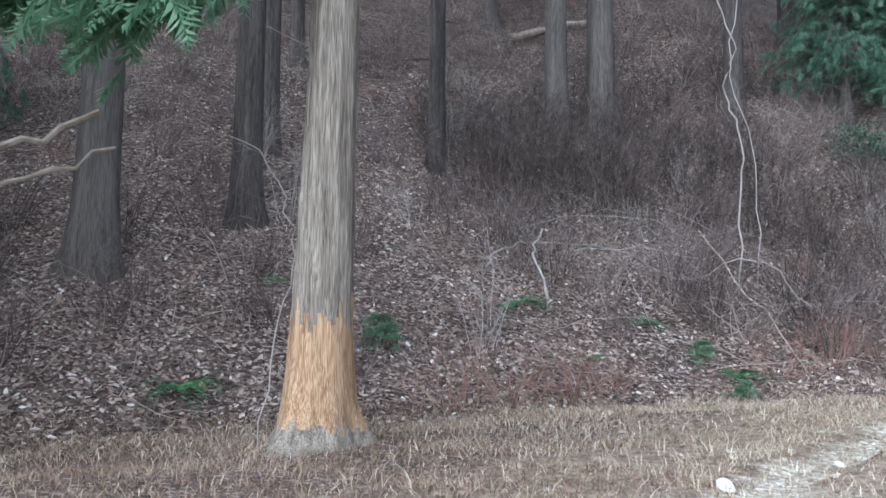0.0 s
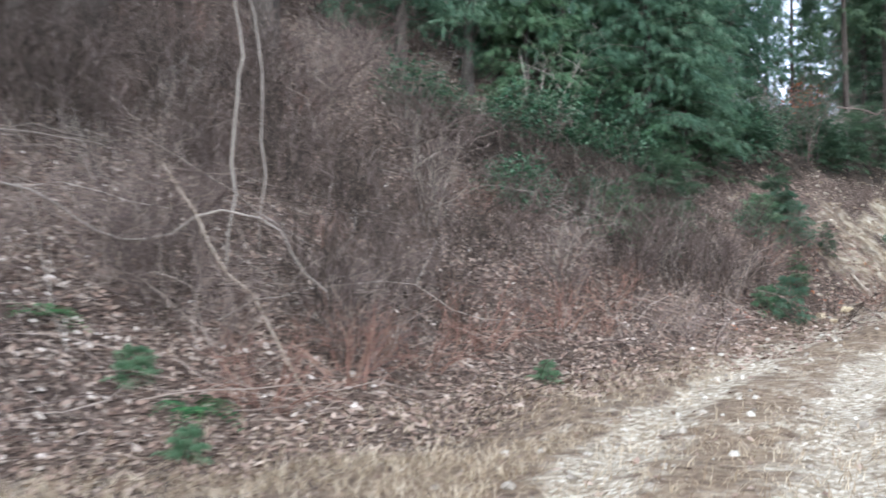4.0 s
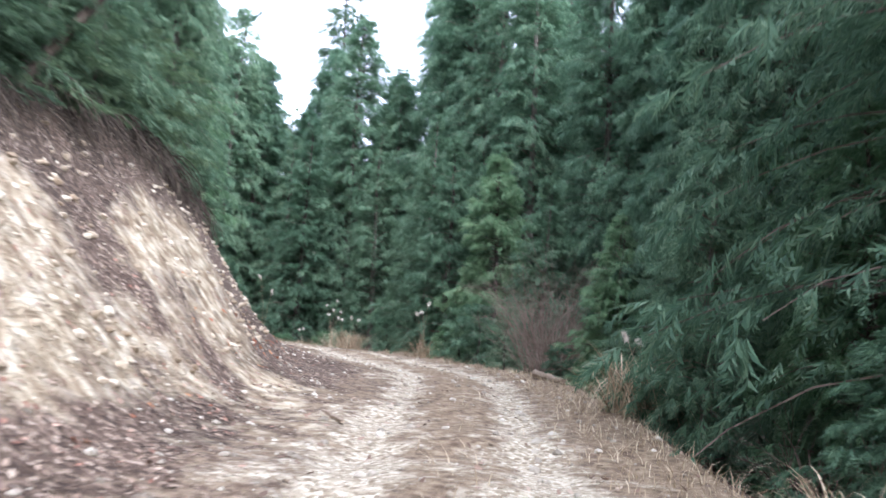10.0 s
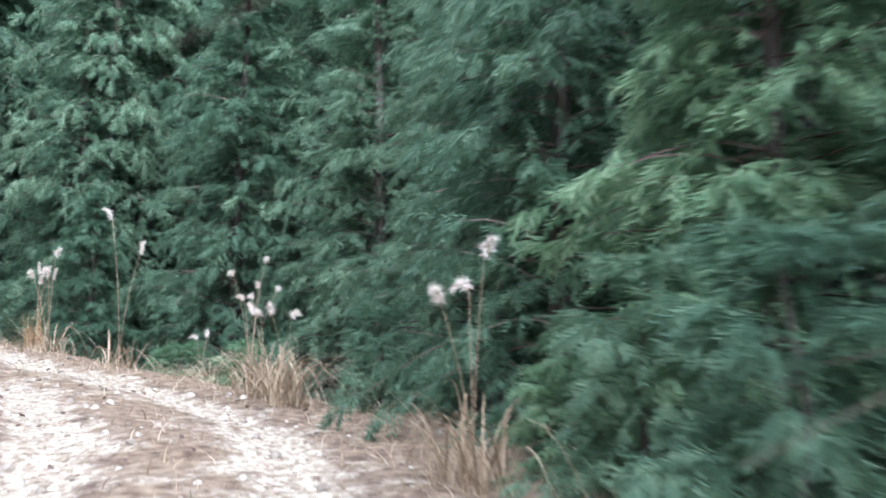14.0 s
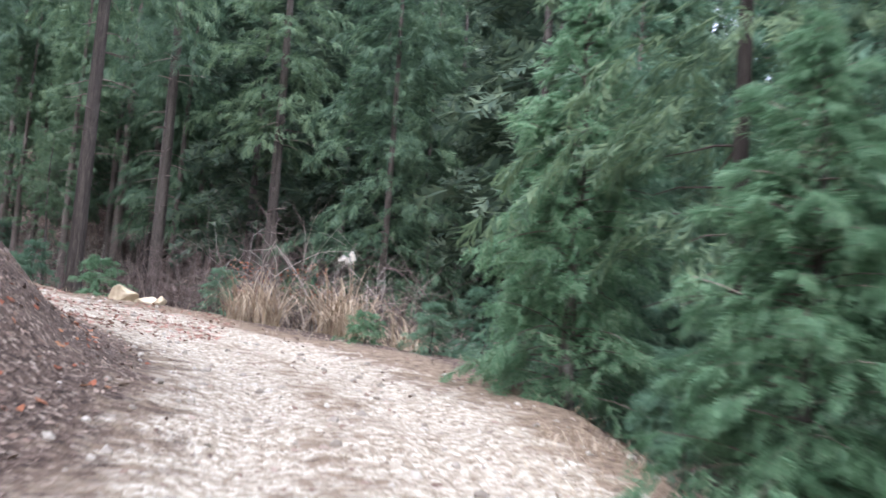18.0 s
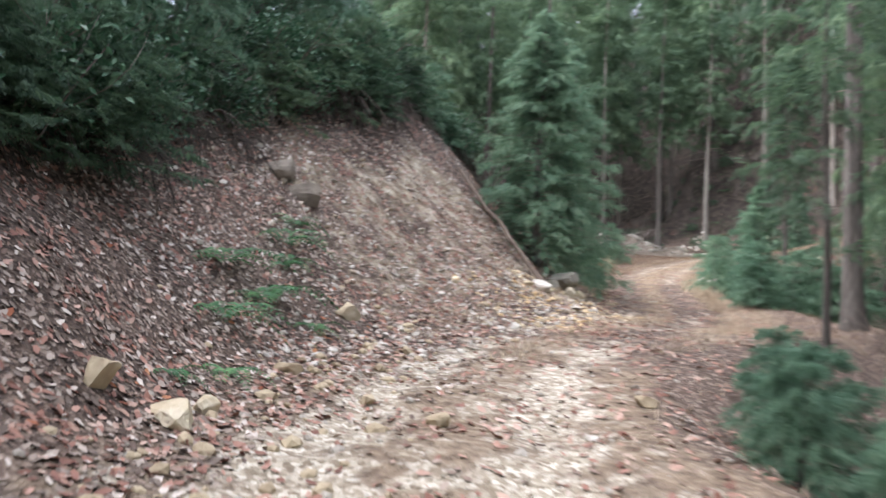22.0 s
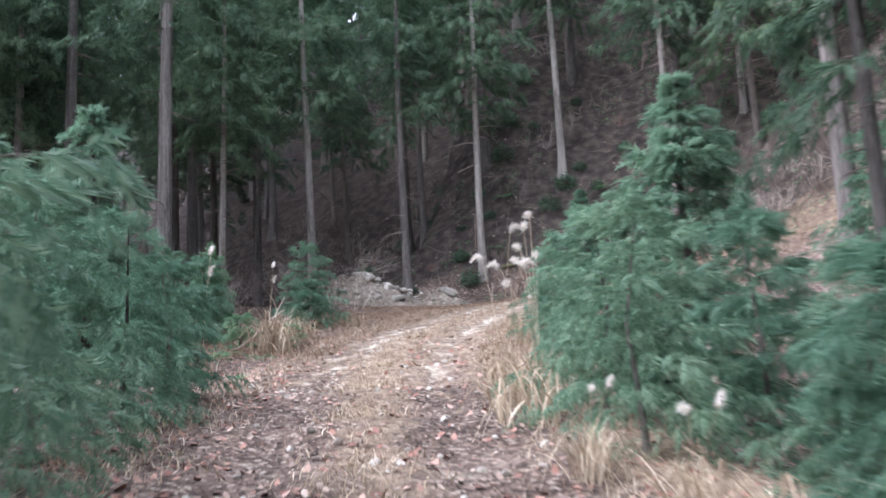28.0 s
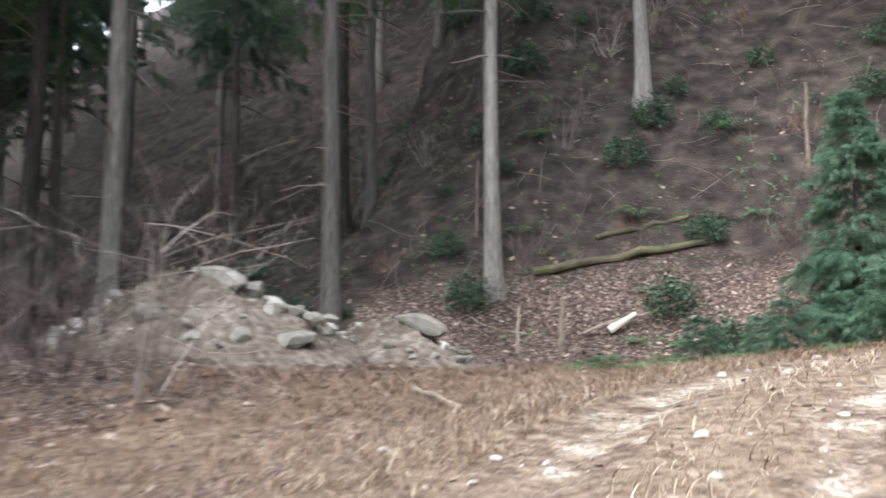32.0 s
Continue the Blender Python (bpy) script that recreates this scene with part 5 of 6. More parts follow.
# the broken edge of the turf along the bank
for k, u in enumerate(np.concatenate([np.arange(6.6, 15.2, 0.27), np.arange(20.8, 28.2, 0.3)])):
    hb, sb = np.interp(u, np.arange(32), BANK_H), np.interp(u, np.arange(32), BANK_S)
    x, y, head = on_bank(u, hb / sb + R.uniform(0.0, 0.25))
    plant(("roots", k % 3), root_fringe(k % 3), x, y, head + R.uniform(-15, 15), R.uniform(0.7, 1.15), 0.1)
    for q in range(2):
        x, y, head = on_bank(u + R.uniform(-0.15, 0.15), hb / sb + R.uniform(0.4, 2.4))
        c = R.randint(0, 8)
        if c < 3:
            plant(("leafy", c % 2), leafy_shrub(c % 2), x, y, scale=R.uniform(0.7, 1.3))
        elif c < 5:
            plant(("sapling", c % 2), seedling(c % 2), x, y, scale=R.uniform(0.7, 1.2))
        else:
            plant(("bush", c % 2), bare_bush(c % 2), x, y, scale=R.uniform(0.6, 1.0))
    x, y, head = on_bank(u + R.uniform(-0.15, 0.15), hb / sb + R.uniform(0.15, 1.0))
    if R.uniform() < 0.75:
        plant(("sapling", 3), seedling(3), x, y, scale=R.uniform(0.45, 0.95), wide=1.4)
    if u > 20:
        x, y, head = on_bank(u + R.uniform(-0.15, 0.15), hb / sb + R.uniform(0.3, 1.3))
        plant(("leafy", 0), leafy_shrub(0), x, y, scale=R.uniform(0.8, 1.5))
        if u < 24:
            x, y, head = on_bank(u, hb / sb + R.uniform(-0.5, 0.2))
            plant(("sapling", 3), seedling(3), x, y, scale=R.uniform(0.6, 0.9), wide=1.7)

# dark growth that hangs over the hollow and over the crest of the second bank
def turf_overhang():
    """A dark lip of root-bound turf, added over the hollow to deepen its shade."""
    ob = thing("turf_overhang", 13.2, 23.0, None, "dark lip of root-bound turf added to shade a hollow", "overhang")
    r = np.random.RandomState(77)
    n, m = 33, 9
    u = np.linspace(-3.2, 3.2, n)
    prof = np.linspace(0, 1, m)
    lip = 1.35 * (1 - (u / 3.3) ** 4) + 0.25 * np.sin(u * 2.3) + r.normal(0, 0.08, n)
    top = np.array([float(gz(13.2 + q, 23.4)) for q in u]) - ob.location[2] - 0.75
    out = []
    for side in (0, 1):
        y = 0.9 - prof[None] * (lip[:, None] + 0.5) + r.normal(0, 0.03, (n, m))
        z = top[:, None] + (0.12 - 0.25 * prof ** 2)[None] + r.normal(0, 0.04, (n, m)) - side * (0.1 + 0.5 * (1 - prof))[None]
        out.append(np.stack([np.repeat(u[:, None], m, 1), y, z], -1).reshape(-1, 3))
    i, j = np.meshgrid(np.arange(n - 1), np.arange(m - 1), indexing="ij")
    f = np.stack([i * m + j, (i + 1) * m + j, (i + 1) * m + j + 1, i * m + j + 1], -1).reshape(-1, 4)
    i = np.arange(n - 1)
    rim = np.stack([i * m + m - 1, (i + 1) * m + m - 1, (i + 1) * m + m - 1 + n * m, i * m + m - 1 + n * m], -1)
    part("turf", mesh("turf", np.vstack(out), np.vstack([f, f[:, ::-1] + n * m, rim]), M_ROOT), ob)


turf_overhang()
for k in range(16):
    x, y = 10.3 + 0.39 * k, 22.2 + 0.15 * math.sin(k * 2.1)
    z = float(gz(x, 23.4)) - 0.75
    plant(("roots", k % 3), root_fringe(k % 3), x, y, R.uniform(-15, 15), R.uniform(0.6, 0.9), 0.0, z)
    plant(("leafy", k % 2), leafy_shrub(k % 2), x + R.uniform(-0.2, 0.2), y + R.uniform(0.2, 0.8), scale=R.uniform(0.6, 1.1), z=z)
for k, u in enumerate(np.arange(23.0, 26.0, 0.11)):
    top = np.interp(u, np.arange(32), BANK_H) / np.interp(u, np.arange(32), BANK_S)
    x, y, head = on_bank(u, top * R.uniform(0.9, 1.08))
    c = k % 4
    if c == 0:
        plant(("roots", k % 3), root_fringe(k % 3), x, y, head + R.uniform(-15, 15), R.uniform(1.0, 1.5), -0.1)
    elif c == 1:
        plant(("sapling", 3), seedling(3), x, y, scale=R.uniform(0.5, 0.8), wide=1.6)
    else:
        plant(("leafy", c % 2), leafy_shrub(c % 2), x, y, scale=R.uniform(0.7, 1.2))

# leafless brush on the slopes
SPOTS = []
for n, xr, yr, gap, ok, kinds, seed, sc in (
        (66, (-8, 14), (11.5, 26), 1.2, lambda a, b, c, u, w, x, y: b > 0.5 and w < 8, (0, 1, 0, 0, 2), 121, (0.5, 1.0)),
        (40, (4, 20), (15, 26), 0.8, lambda a, b, c, u, w, x, y: b > 0.3 and 4.2 < w < 8.2, (0, 0, 2, 1), 122, (0.4, 0.85)),
        (24, (30, 62), (50, 78), 1.3, lambda a, b, c, u, w, x, y: -9 < a < -5.2 and 16.5 < u < 22, (1, 0, 1), 123, (0.7, 1.2)),
        (30, (10, 34), (106, 122), 1.6, lambda a, b, c, u, w, x, y: 0.8 < c < 10, (0, 0, 1, 2), 124, (0.4, 0.95)),
        (16, (12, 24), (92, 108), 1.5, lambda a, b, c, u, w, x, y: 5 < a < 14 and c < 0.5, (0, 1), 125, (0.6, 1.1)),
        (16, (33, 60), (14, 48), 1.6, lambda a, b, c, u, w, x, y: -5.5 < a < -3.0 and b < 0 and u < 16, (0, 1), 126, (0.6, 1.0)),
        (40, (32, 48), (84, 104), 1.1, lambda a, b, c, u, w, x, y: a < -5.5, (0, 1), 127, (0.7, 1.1))):
    for k, (x, y) in enumerate(scatter(n, xr, yr, gap, ok, seed, SPOTS)):
        v = kinds[k % len(kinds)]
        plant(("bush", v), bare_bush(v), x, y, scale=R.uniform(*sc))
for n, xr, yr, gap, ok, kinds, seed, turn in (
        (85, (-15, 18), (12.5, 40), 1.5, lambda a, b, c, u, w, x, y: b > 1.5 and w < 8, (0, 1, 0), 131, 18),
        (52, (3, 18), (14, 23), 0.75, lambda a, b, c, u, w, x, y: 0.2 < b < 4.8 and 4.3 < w < 7.2, (3, 3, 0), 138, 25),
        (14, (5, 19), (17, 26), 1.3, lambda a, b, c, u, w, x, y: b > 1.2 and 4.5 < w < 8, (0, 1), 132, 18),
        (70, (4, 48), (98, 130), 1.7, lambda a, b, c, u, w, x, y: 1.5 < c < 20, (2,), 133, -18),
        (16, (9, 19), (15, 24), 0.9, lambda a, b, c, u, w, x, y: 0.4 < b < 4 and 5.2 < w < 8, (1, 0), 137, 18),
        (26, (28, 50), (96, 116), 1.4, lambda a, b, c, u, w, x, y: 0.5 < c < 11 and abs(a) > 5, (2,), 135, -35),
        (16, (42, 56), (60, 80), 1.3, lambda a, b, c, u, w, x, y: -8 < a < -4 and 18.5 < u < 23, (0, 1), 136, None),
        (24, (20, 56), (28, 80), 2.0, lambda a, b, c, u, w, x, y: 4.5 < b < 9 and 8 < w < 28, (0, 1), 134, None),
        (44, (0.5, 10), (17, 26.5), 0.7, lambda a, b, c, u, w, x, y: 2.4 < b < 10 and 3.6 < w < 5.9, (3, 0, 3), 139, 20)):
    for k, (x, y) in enumerate(scatter(n, xr, yr, gap, ok, seed, SPOTS)):
        v = kinds[k % len(kinds)]
        plant(("thicket", v), thicket(v), x, y, R.uniform(0, 360) if turn is None else turn + R.uniform(-20, 20), R.uniform(0.7, 1.15), 0.1)
for x, y, s in [(0.1, 12.4, 1.0), (0.9, 12.7, 1.1), (1.8, 13.0, 1.0), (2.4, 13.6, 0.9), (5.3, 14.8, 1.0), (6.4, 15.3, 1.1), (7.4, 15.8, 1.0), (8.6, 16.6, 1.1), (10.2, 17.2, 1.0), (11.6, 17.9, 1.0)]:
    plant(("bush", 2), bare_bush(2), x, y, scale=s)
for x, y, s in [(45.5, 22.1, 1.12), (46.3, 21.9, 1.0)]:
    plant(("bush", 3), bare_bush(3), x, y, scale=s)
for x, y, v, s in [(13.4, 23.2, 1, 1.3), (52.2, 64.8, 0, 1.3), (51.0, 65.6, 0, 1.3), (53.8, 64.6, 0, 1.3), (52.6, 66.2, 1, 1.5), (53.4, 65.8, 0, 1.9), (54.6, 64.9, 0, 1.8), (55.4, 63.9, 1, 1.5), (54.2, 66.9, 0, 2.1), (56.2, 62.8, 0, 1.7), (55.6, 65.6, 0, 2.2), (57.0, 64.0, 0, 2.0), (51.8, 67.4, 0, 1.9), (56.8, 61.6, 1, 1.3), (58.0, 62.0, 0, 1.8)]:
    plant(("bush", v), bare_bush(v), x, y, scale=s)
for k, (x, y) in enumerate(scatter(60, (13, 40), (106, 122), 0.9, lambda a, b, c, u, w, x, y: 0.3 < c < 9 and abs(a) > 3, 141, SPOTS)):
    plant(("leafy", 1), leafy_shrub(1), x, y, scale=R.uniform(0.35, 0.95))
for k, (x, y) in enumerate(scatter(22, (34, 48), (84, 104), 1.3, lambda a, b, c, u, w, x, y: -12 < a < -4.5, 142, SPOTS)):
    plant(("sapling", k % 2), seedling(k % 2), x, y, scale=R.uniform(0.7, 1.3))
plant(("leafy", 2), leafy_shrub(2), 53.9, 65.4, scale=0.85)
plant(("leafy", 2), leafy_shrub(2), 55.2, 64.6, scale=0.9)
plant(("leafy", 2), leafy_shrub(2), 36.6, 92.2, scale=1.1)
plant(("leafy", 2), leafy_shrub(2), 22.6, 24.0, scale=0.8)

# saplings and low green growth
for x, y, v, s in [(18.6, 20.9, 0, 0.8), (18.9, 21.5, 3, 0.6), (18.2, 21.2, 2, 0.8), (16.0, 18.4, 0, 0.55), (15.8, 18.8, 2, 0.5), (19.9, 21.0, 3, 0.32), (17.6, 19.7, 3, 0.35), (23.4, 22.0, 0, 0.4), (4.2, 15.1, 2, 0.35), (-0.9, 13.6, 2, 0.5), (9.2, 15.9, 2, 0.3), (4.4, 13.6, 2, 0.3),
                   (48.2, 24.4, 0, 1.1), (47.0, 23.4, 1, 0.8), (49.4, 25.2, 0, 1.0), (44.8, 21.7, 0, 0.75), (50.4, 25.9, 2, 0.8), (41.6, 20.3, 0, 0.9), (42.8, 20.9, 2, 0.7), (52.9, 28.6, 0, 0.8), (54.8, 31.6, 2, 0.8), (56.5, 34.0, 2, 1.0), (57.0, 38.6, 0, 0.8), (58.0, 42.2, 0, 0.8), (58.2, 46.6, 2, 0.8),
                   (58.4, 49.0, 0, 0.8), (57.4, 57.2, 0, 0.6), (56.4, 58.6, 2, 0.6), (58.4, 58.0, 1, 0.8), (50.4, 65.0, 2, 1.0), (53.4, 62.8, 0, 0.7), (48.4, 66.6, 0, 0.8), (47.0, 67.7, 0, 0.6), (45.9, 69.6, 0, 0.8), (46.6, 68.9, 0, 0.8), (45.0, 71.2, 0, 0.7), (46.6, 70.9, 1, 0.7), (47.4, 69.0, 0, 0.9),
                   (36.8, 85.9, 1, 0.85), (37.3, 87.0, 1, 0.9), (37.9, 88.1, 1, 0.9), (38.8, 87.2, 0, 1.2), (35.2, 88.6, 1, 0.8), (34.2, 90.2, 1, 1.0), (35.6, 87.4, 0, 1.0), (36.4, 86.2, 0, 0.9), (35.7, 90.4, 1, 1.1), (33.6, 88.9, 1, 0.9), (32.6, 90.6, 1, 0.9), (31.6, 92.6, 0, 1.0), (29.8, 95.4, 0, 0.9), (28.4, 98.2, 1, 0.8), (27.6, 100.4, 1, 0.8),
                   (30.6, 85.4, 1, 0.95), (29.6, 86.6, 1, 1.0), (28.6, 88.2, 1, 0.95), (27.6, 89.6, 0, 1.1), (27.4, 87.8, 1, 1.1), (31.4, 84.2, 1, 1.0), (24.6, 91.8, 0, 1.0), (25.6, 91.0, 0, 0.8), (23.3, 93.2, 1, 0.9), (21.9, 92.8, 1, 1.0), (21.5, 99.2, 1, 0.95), (22.2, 98.4, 0, 0.8), (20.9, 96.4, 1, 0.9), (22.6, 95.8, 2, 0.7), (23.6, 96.2, 2, 0.5),
                   (38.4, 18.4, 1, 0.7), (39.4, 19.0, 0, 0.8), (34.2, 17.2, 1, 0.8), (31.0, 17.4, 1, 0.8), (28.0, 16.6, 1, 0.9)]:
    plant(("sapling", v), seedling(v), x, y, scale=s)
for x, y, s in [(22.9, 110.6, 0.45), (24.1, 110.1, 0.5), (24.6, 110.8, 0.6), (25.4, 110.4, 0.7), (23.6, 111.3, 0.45)]:
    plant(("sapling", 0), seedling(0), x, y, scale=s, wide=1.2)
for k, (x, y) in enumerate(scatter(26, (21.2, 26), (109.4, 112), 0.42, lambda a, b, c, u, w, x, y: a > 2.5, 143, [])):
    plant(("fern", k % 2), fern(k % 2), x, y, scale=R.uniform(0.5, 0.9))
for x, y, v, s in [(23.0, 111.8, 1, 0.7), (11.2, 20.0, 0, 0.8), (17.6, 20.9, 1, 0.8), (15.0, 23.6, 0, 1.2), (16.4, 23.9, 0, 1.1)]:
    plant(("leafy", v), leafy_shrub(v), x, y, scale=s)
for k, (x, y, s) in enumerate([(-3.3, 11.9, 1.0), (-2.7, 14.8, 0.8), (1.1, 15.5, 0.8), (1.5, 15.8, 0.9), (3.4, 15.9, 0.8), (10.6, 26.5, 1.1), (4.6, 14.6, 0.8), (2.3, 14.4, 0.7), (38.75, 68.9, 1.1), (42.4, 66.0, 0.9), (41.2, 66.6, 1.0), (40.4, 68.3, 1.0), (40.2, 67.7, 1.2), (39.3, 68.5, 1.2), (39.9, 67.3, 1.1),
                               (42.9, 65.2, 0.8), (38.2, 69.4, 0.8), (19.0, 113.2, 1.0), (21.0, 114.0, 0.9), (23.2, 114.4, 1.0), (22.4, 116.0, 1.0), (17.6, 112.4, 0.9), (24.4, 93.4, 0.8), (24.9, 94.0, 0.7), (18.6, 114.8, 0.9), (26.0, 92.4, 0.6), (22.2, 97.2, 0.8), (22.8, 96.6, 0.7)]):
    plant(("fern", k % 2), fern(k % 2), x, y, scale=s)

# ---- dry grass ----
for x, y, v, s, r in [(49.8, 26.4, 0, 1.0, 20),  (54.1, 31.0, 3, 0.8, 0), (53.2, 30.2, 5, 0.9, 70), (52.7, 29.6, 5, 0.9, 160), (55.2, 32.6, 5, 0.8, 10), (55.45, 34.3, 2, 1.12, 0), (56.3, 36.6, 0, 1.2, 40), (57.4, 40.6, 2, 1.0, 0), (57.2, 41.5, 2, 0.8, 100), (58.4, 43.7, 1, 1.0, 0),
                      (58.8, 44.4, 1, 1.05, 50), (59.1, 45.1, 1, 0.95, 120), (36.2, 19.55, 1, 1.15, 0), (36.6, 19.4, 5, 1.0, 60), (37.8, 19.4, 1, 1.0, 0), (29.4, 17.9, 1, 0.8, 0), (54.5, 61.8, 1, 1.3, 30), (53.9, 62.0, 1, 1.1, 0), (55.9, 60.6, 1, 1.5, 0), (56.2, 60.3, 5, 1.5, 90), (57.2, 60.0, 1, 1.3, 0), (57.0, 60.3, 4, 1.3, 70), (58.4, 58.6, 1, 0.8, 0),
                      (31.45, 90.7, 3, 0.85, 0), (31.25, 91.9, 3, 0.95, 130), (33.6, 87.9, 5, 0.55, 0), (34.6, 86.9, 5, 0.6, 40), (35.0, 86.3, 4, 1.3, 0), (32.2, 89.8, 4, 1.4, 0), (31.6, 90.9, 4, 1.3, 70), (30.6, 92.3, 4, 1.0, 0), (36.3, 84.6, 4, 1.2, 0),
                      (23.2, 96.0, 2, 0.78, 0), (22.5, 96.9, 4, 1.3, 60), (57.0, 37.6, 7, 0.95, 0), (58.9, 44.6, 6, 1.0, 0), (59.2, 44.9, 6, 0.95, 50), (58.75, 45.1, 6, 0.85, 90), (59.0, 44.2, 6, 0.9, 20), (24.3, 94.9, 4, 1.6, 90), (24.0, 95.3, 1, 1.1, 0), (25.2, 92.4, 2, 0.9, 0), (22.9, 97.4, 4, 1.2, 0), (22.4, 99.8, 4, 1.1, 0), (28.7, 96.6, 5, 0.8, 0), (28.3, 97.6, 4, 1.2, 0), (24.6, 22.6, 4, 0.7, 0), (42.6, 21.6, 4, 0.5, 0), (50.7, 34.9, 2, 0.8, 0), (50.2, 35.4, 4, 0.8, 0)]:
    plant(("pampas", v), pampas(v), x, y, r, s)


def field(n, seed, xr, yr, ok):
    """Places on the plan where ok holds, with the fields that it was given."""
    r = np.random.RandomState(seed)
    x, y = r.uniform(*xr, n), r.uniform(*yr, n)
    dr, ur = off_line(x, y, ROADLINE[::3], ROADIDX[::3])
    df, uf = off_line(x, y, FOOTLINE[::2], FOOTIDX[::2])
    m = r.uniform(0, 1, n) < ok(dr, ur, df, uf, x, y)
    return x[m], y[m]


def stuff(name, data, label, category):
    return tagged(new(name, data), label, category, kind="stuff")


def grass(name, mat, label, n, seed, xr, yr, ok, height, width=0.006):
    x, y = field(n, seed, xr, yr, ok)
    m = len(x)
    r = np.random.RandomState(seed + 1)
    v, f = blade_strips(m, height, height * 1.7, seed, width, 1.1, 0.02, 4)
    v = v.reshape(m, -1, 3)
    v += np.stack([x, y, gz(x, y) - 0.02], -1)[:, None]
    return stuff(name, mesh(name, v.reshape(-1, 3), f, mat), label, "grass")


def bell(d, at, wide):
    return np.exp(-((d - at) / wide) ** 2)


grass("dry_grass", M_STRAW, "short dry straw-coloured grass along the track", 150000, 201, (-6, 62), (2, 112),
      lambda dr, ur, df, uf, x, y: 0.55 * bell(dr, 0, 0.3) * (ur < 14) + 0.5 * bell(dr, -np.interp(ur, np.arange(30), RIGHT_EDGE), 0.6) + 0.4 * bell(dr, 2.3, 0.5) * ((ur > 20.5) | (ur < 6)), 0.22)
grass("rusty_grass", M_REDGRASS, "rust-coloured dry grass on the verge", 170000, 202, (8, 48), (66, 112),
      lambda dr, ur, df, uf, x, y: (1.0 * bell(dr, 4.0, 1.7) * (ur > 24.2) * (x > 16) + 0.8 * bell(dr, -3.4, 1.3) * (ur > 21.3) * (ur < 22.8) + 0.6 * bell(dr, 0, 0.4) * (ur > 21.5) + 0.4 * bell(np.abs(dr), 1.7, 0.5) * (ur > 21.5)), 0.14)
grass("verge_grass", M_STRAW, "matted dry grass below the first slope", 42000, 203, (-10, 12), (6, 17), lambda dr, ur, df, uf, x, y: 0.9 * bell(df, -1.3, 0.9) * (dr > 0.8), 0.14)

grass("mid_grass", M_STRAW, "tufts of dry grass between the wheel tracks", 260000, 204, (22, 43), (70, 108),
      lambda dr, ur, df, uf, x, y: 0.75 * bell(dr, 0.15, 0.33) * (0.35 + 0.65 * (np.sin(ur * 23 + 3 * np.sin(ur * 9)) > -0.2)) + 0.5 * bell(dr, 1.9, 0.4) + 0.5 * bell(dr, -1.75, 0.4), 0.15, 0.005)
grass("edge_grass", M_STRAW, "short dry grass on the outer verge of the bend", 150000, 205, (20, 60), (14, 50),
      lambda dr, ur, df, uf, x, y: 0.8 * bell(dr, -np.interp(ur, np.arange(30), RIGHT_EDGE) + 0.3, 0.55) * (df < 0), 0.2, 0.005)

grass("verge_grass", M_REDGRASS, "matted brown grass under the thick cedar", 50000, 208, (-7, 2.5), (2.5, 13), lambda dr, ur, df, uf, x, y: (x < 1.5 + np.sin(y * 3)) * (dr > 1.0) * (df < 0.3) * 0.8, 0.13, 0.005)
grass("verge_grass", M_STRAW, "matted straw-coloured grass beside the track", 90000, 206, (-6, 10), (2.5, 13), lambda dr, ur, df, uf, x, y: np.clip((x + 1) / 4, 0.15, 1) * (0.3 + 0.7 * (dr > 1.3)) * (df < 0.2) * (0.35 + 0.65 * (np.sin(x * 2.3 + 2 * np.sin(y * 1.1)) > -0.3)), 0.13, 0.005)
grass("far_verge_grass", M_REDGRASS, "matted red-brown dry grass before the far slope", 120000, 207, (12, 32), (94, 113), lambda dr, ur, df, uf, x, y: 0.9 * (np.abs(dr) > 1.3) * (np.abs(dr) < 6), 0.14, 0.005)

# ---- fallen leaves ----
LEAF = (np.array([(0, 0, 0), (0.3, 0.26, 0.1), (0.75, 0.2, 0.06), (1, 0, 0.16), (0.75, -0.2, 0.1), (0.3, -0.26, 0.04)], float) - np.array([0.5, 0, 0.02]), np.array([(0, 1, 2, 5), (5, 2, 3, 4)]))


def leaves(name, label, n, seed, xr, yr, ok, size, mat=None, flat=0.28):
    x, y = field(n, seed, xr, yr, ok)
    m = len(x)
    r = np.random.RandomState(seed)
    h = 0.25
    gx, gy = (gz(x + h, y) - gz(x - h, y)) / (2 * h), (gz(x, y + h) - gz(x, y - h)) / (2 * h)
    nrm = np.stack([-gx, -gy, np.ones(m)], -1) + r.normal(0, flat, (m, 3))
    nrm /= np.linalg.norm(nrm, axis=1, keepdims=True)
    a = r.normal(0, 1, (m, 3))
    a -= (a * nrm).sum(1, keepdims=True) * nrm
    a /= np.linalg.norm(a, axis=1, keepdims=True)
    rot = np.stack([a, np.cross(nrm, a), nrm], -1)
    p = np.stack([x, y, gz(x, y) + 0.01], -1)
    return stuff(name, mesh(name, *strew(*LEAF, p, rot, r.uniform(*size, m)), mat or M_LITTER), label, "leaves")


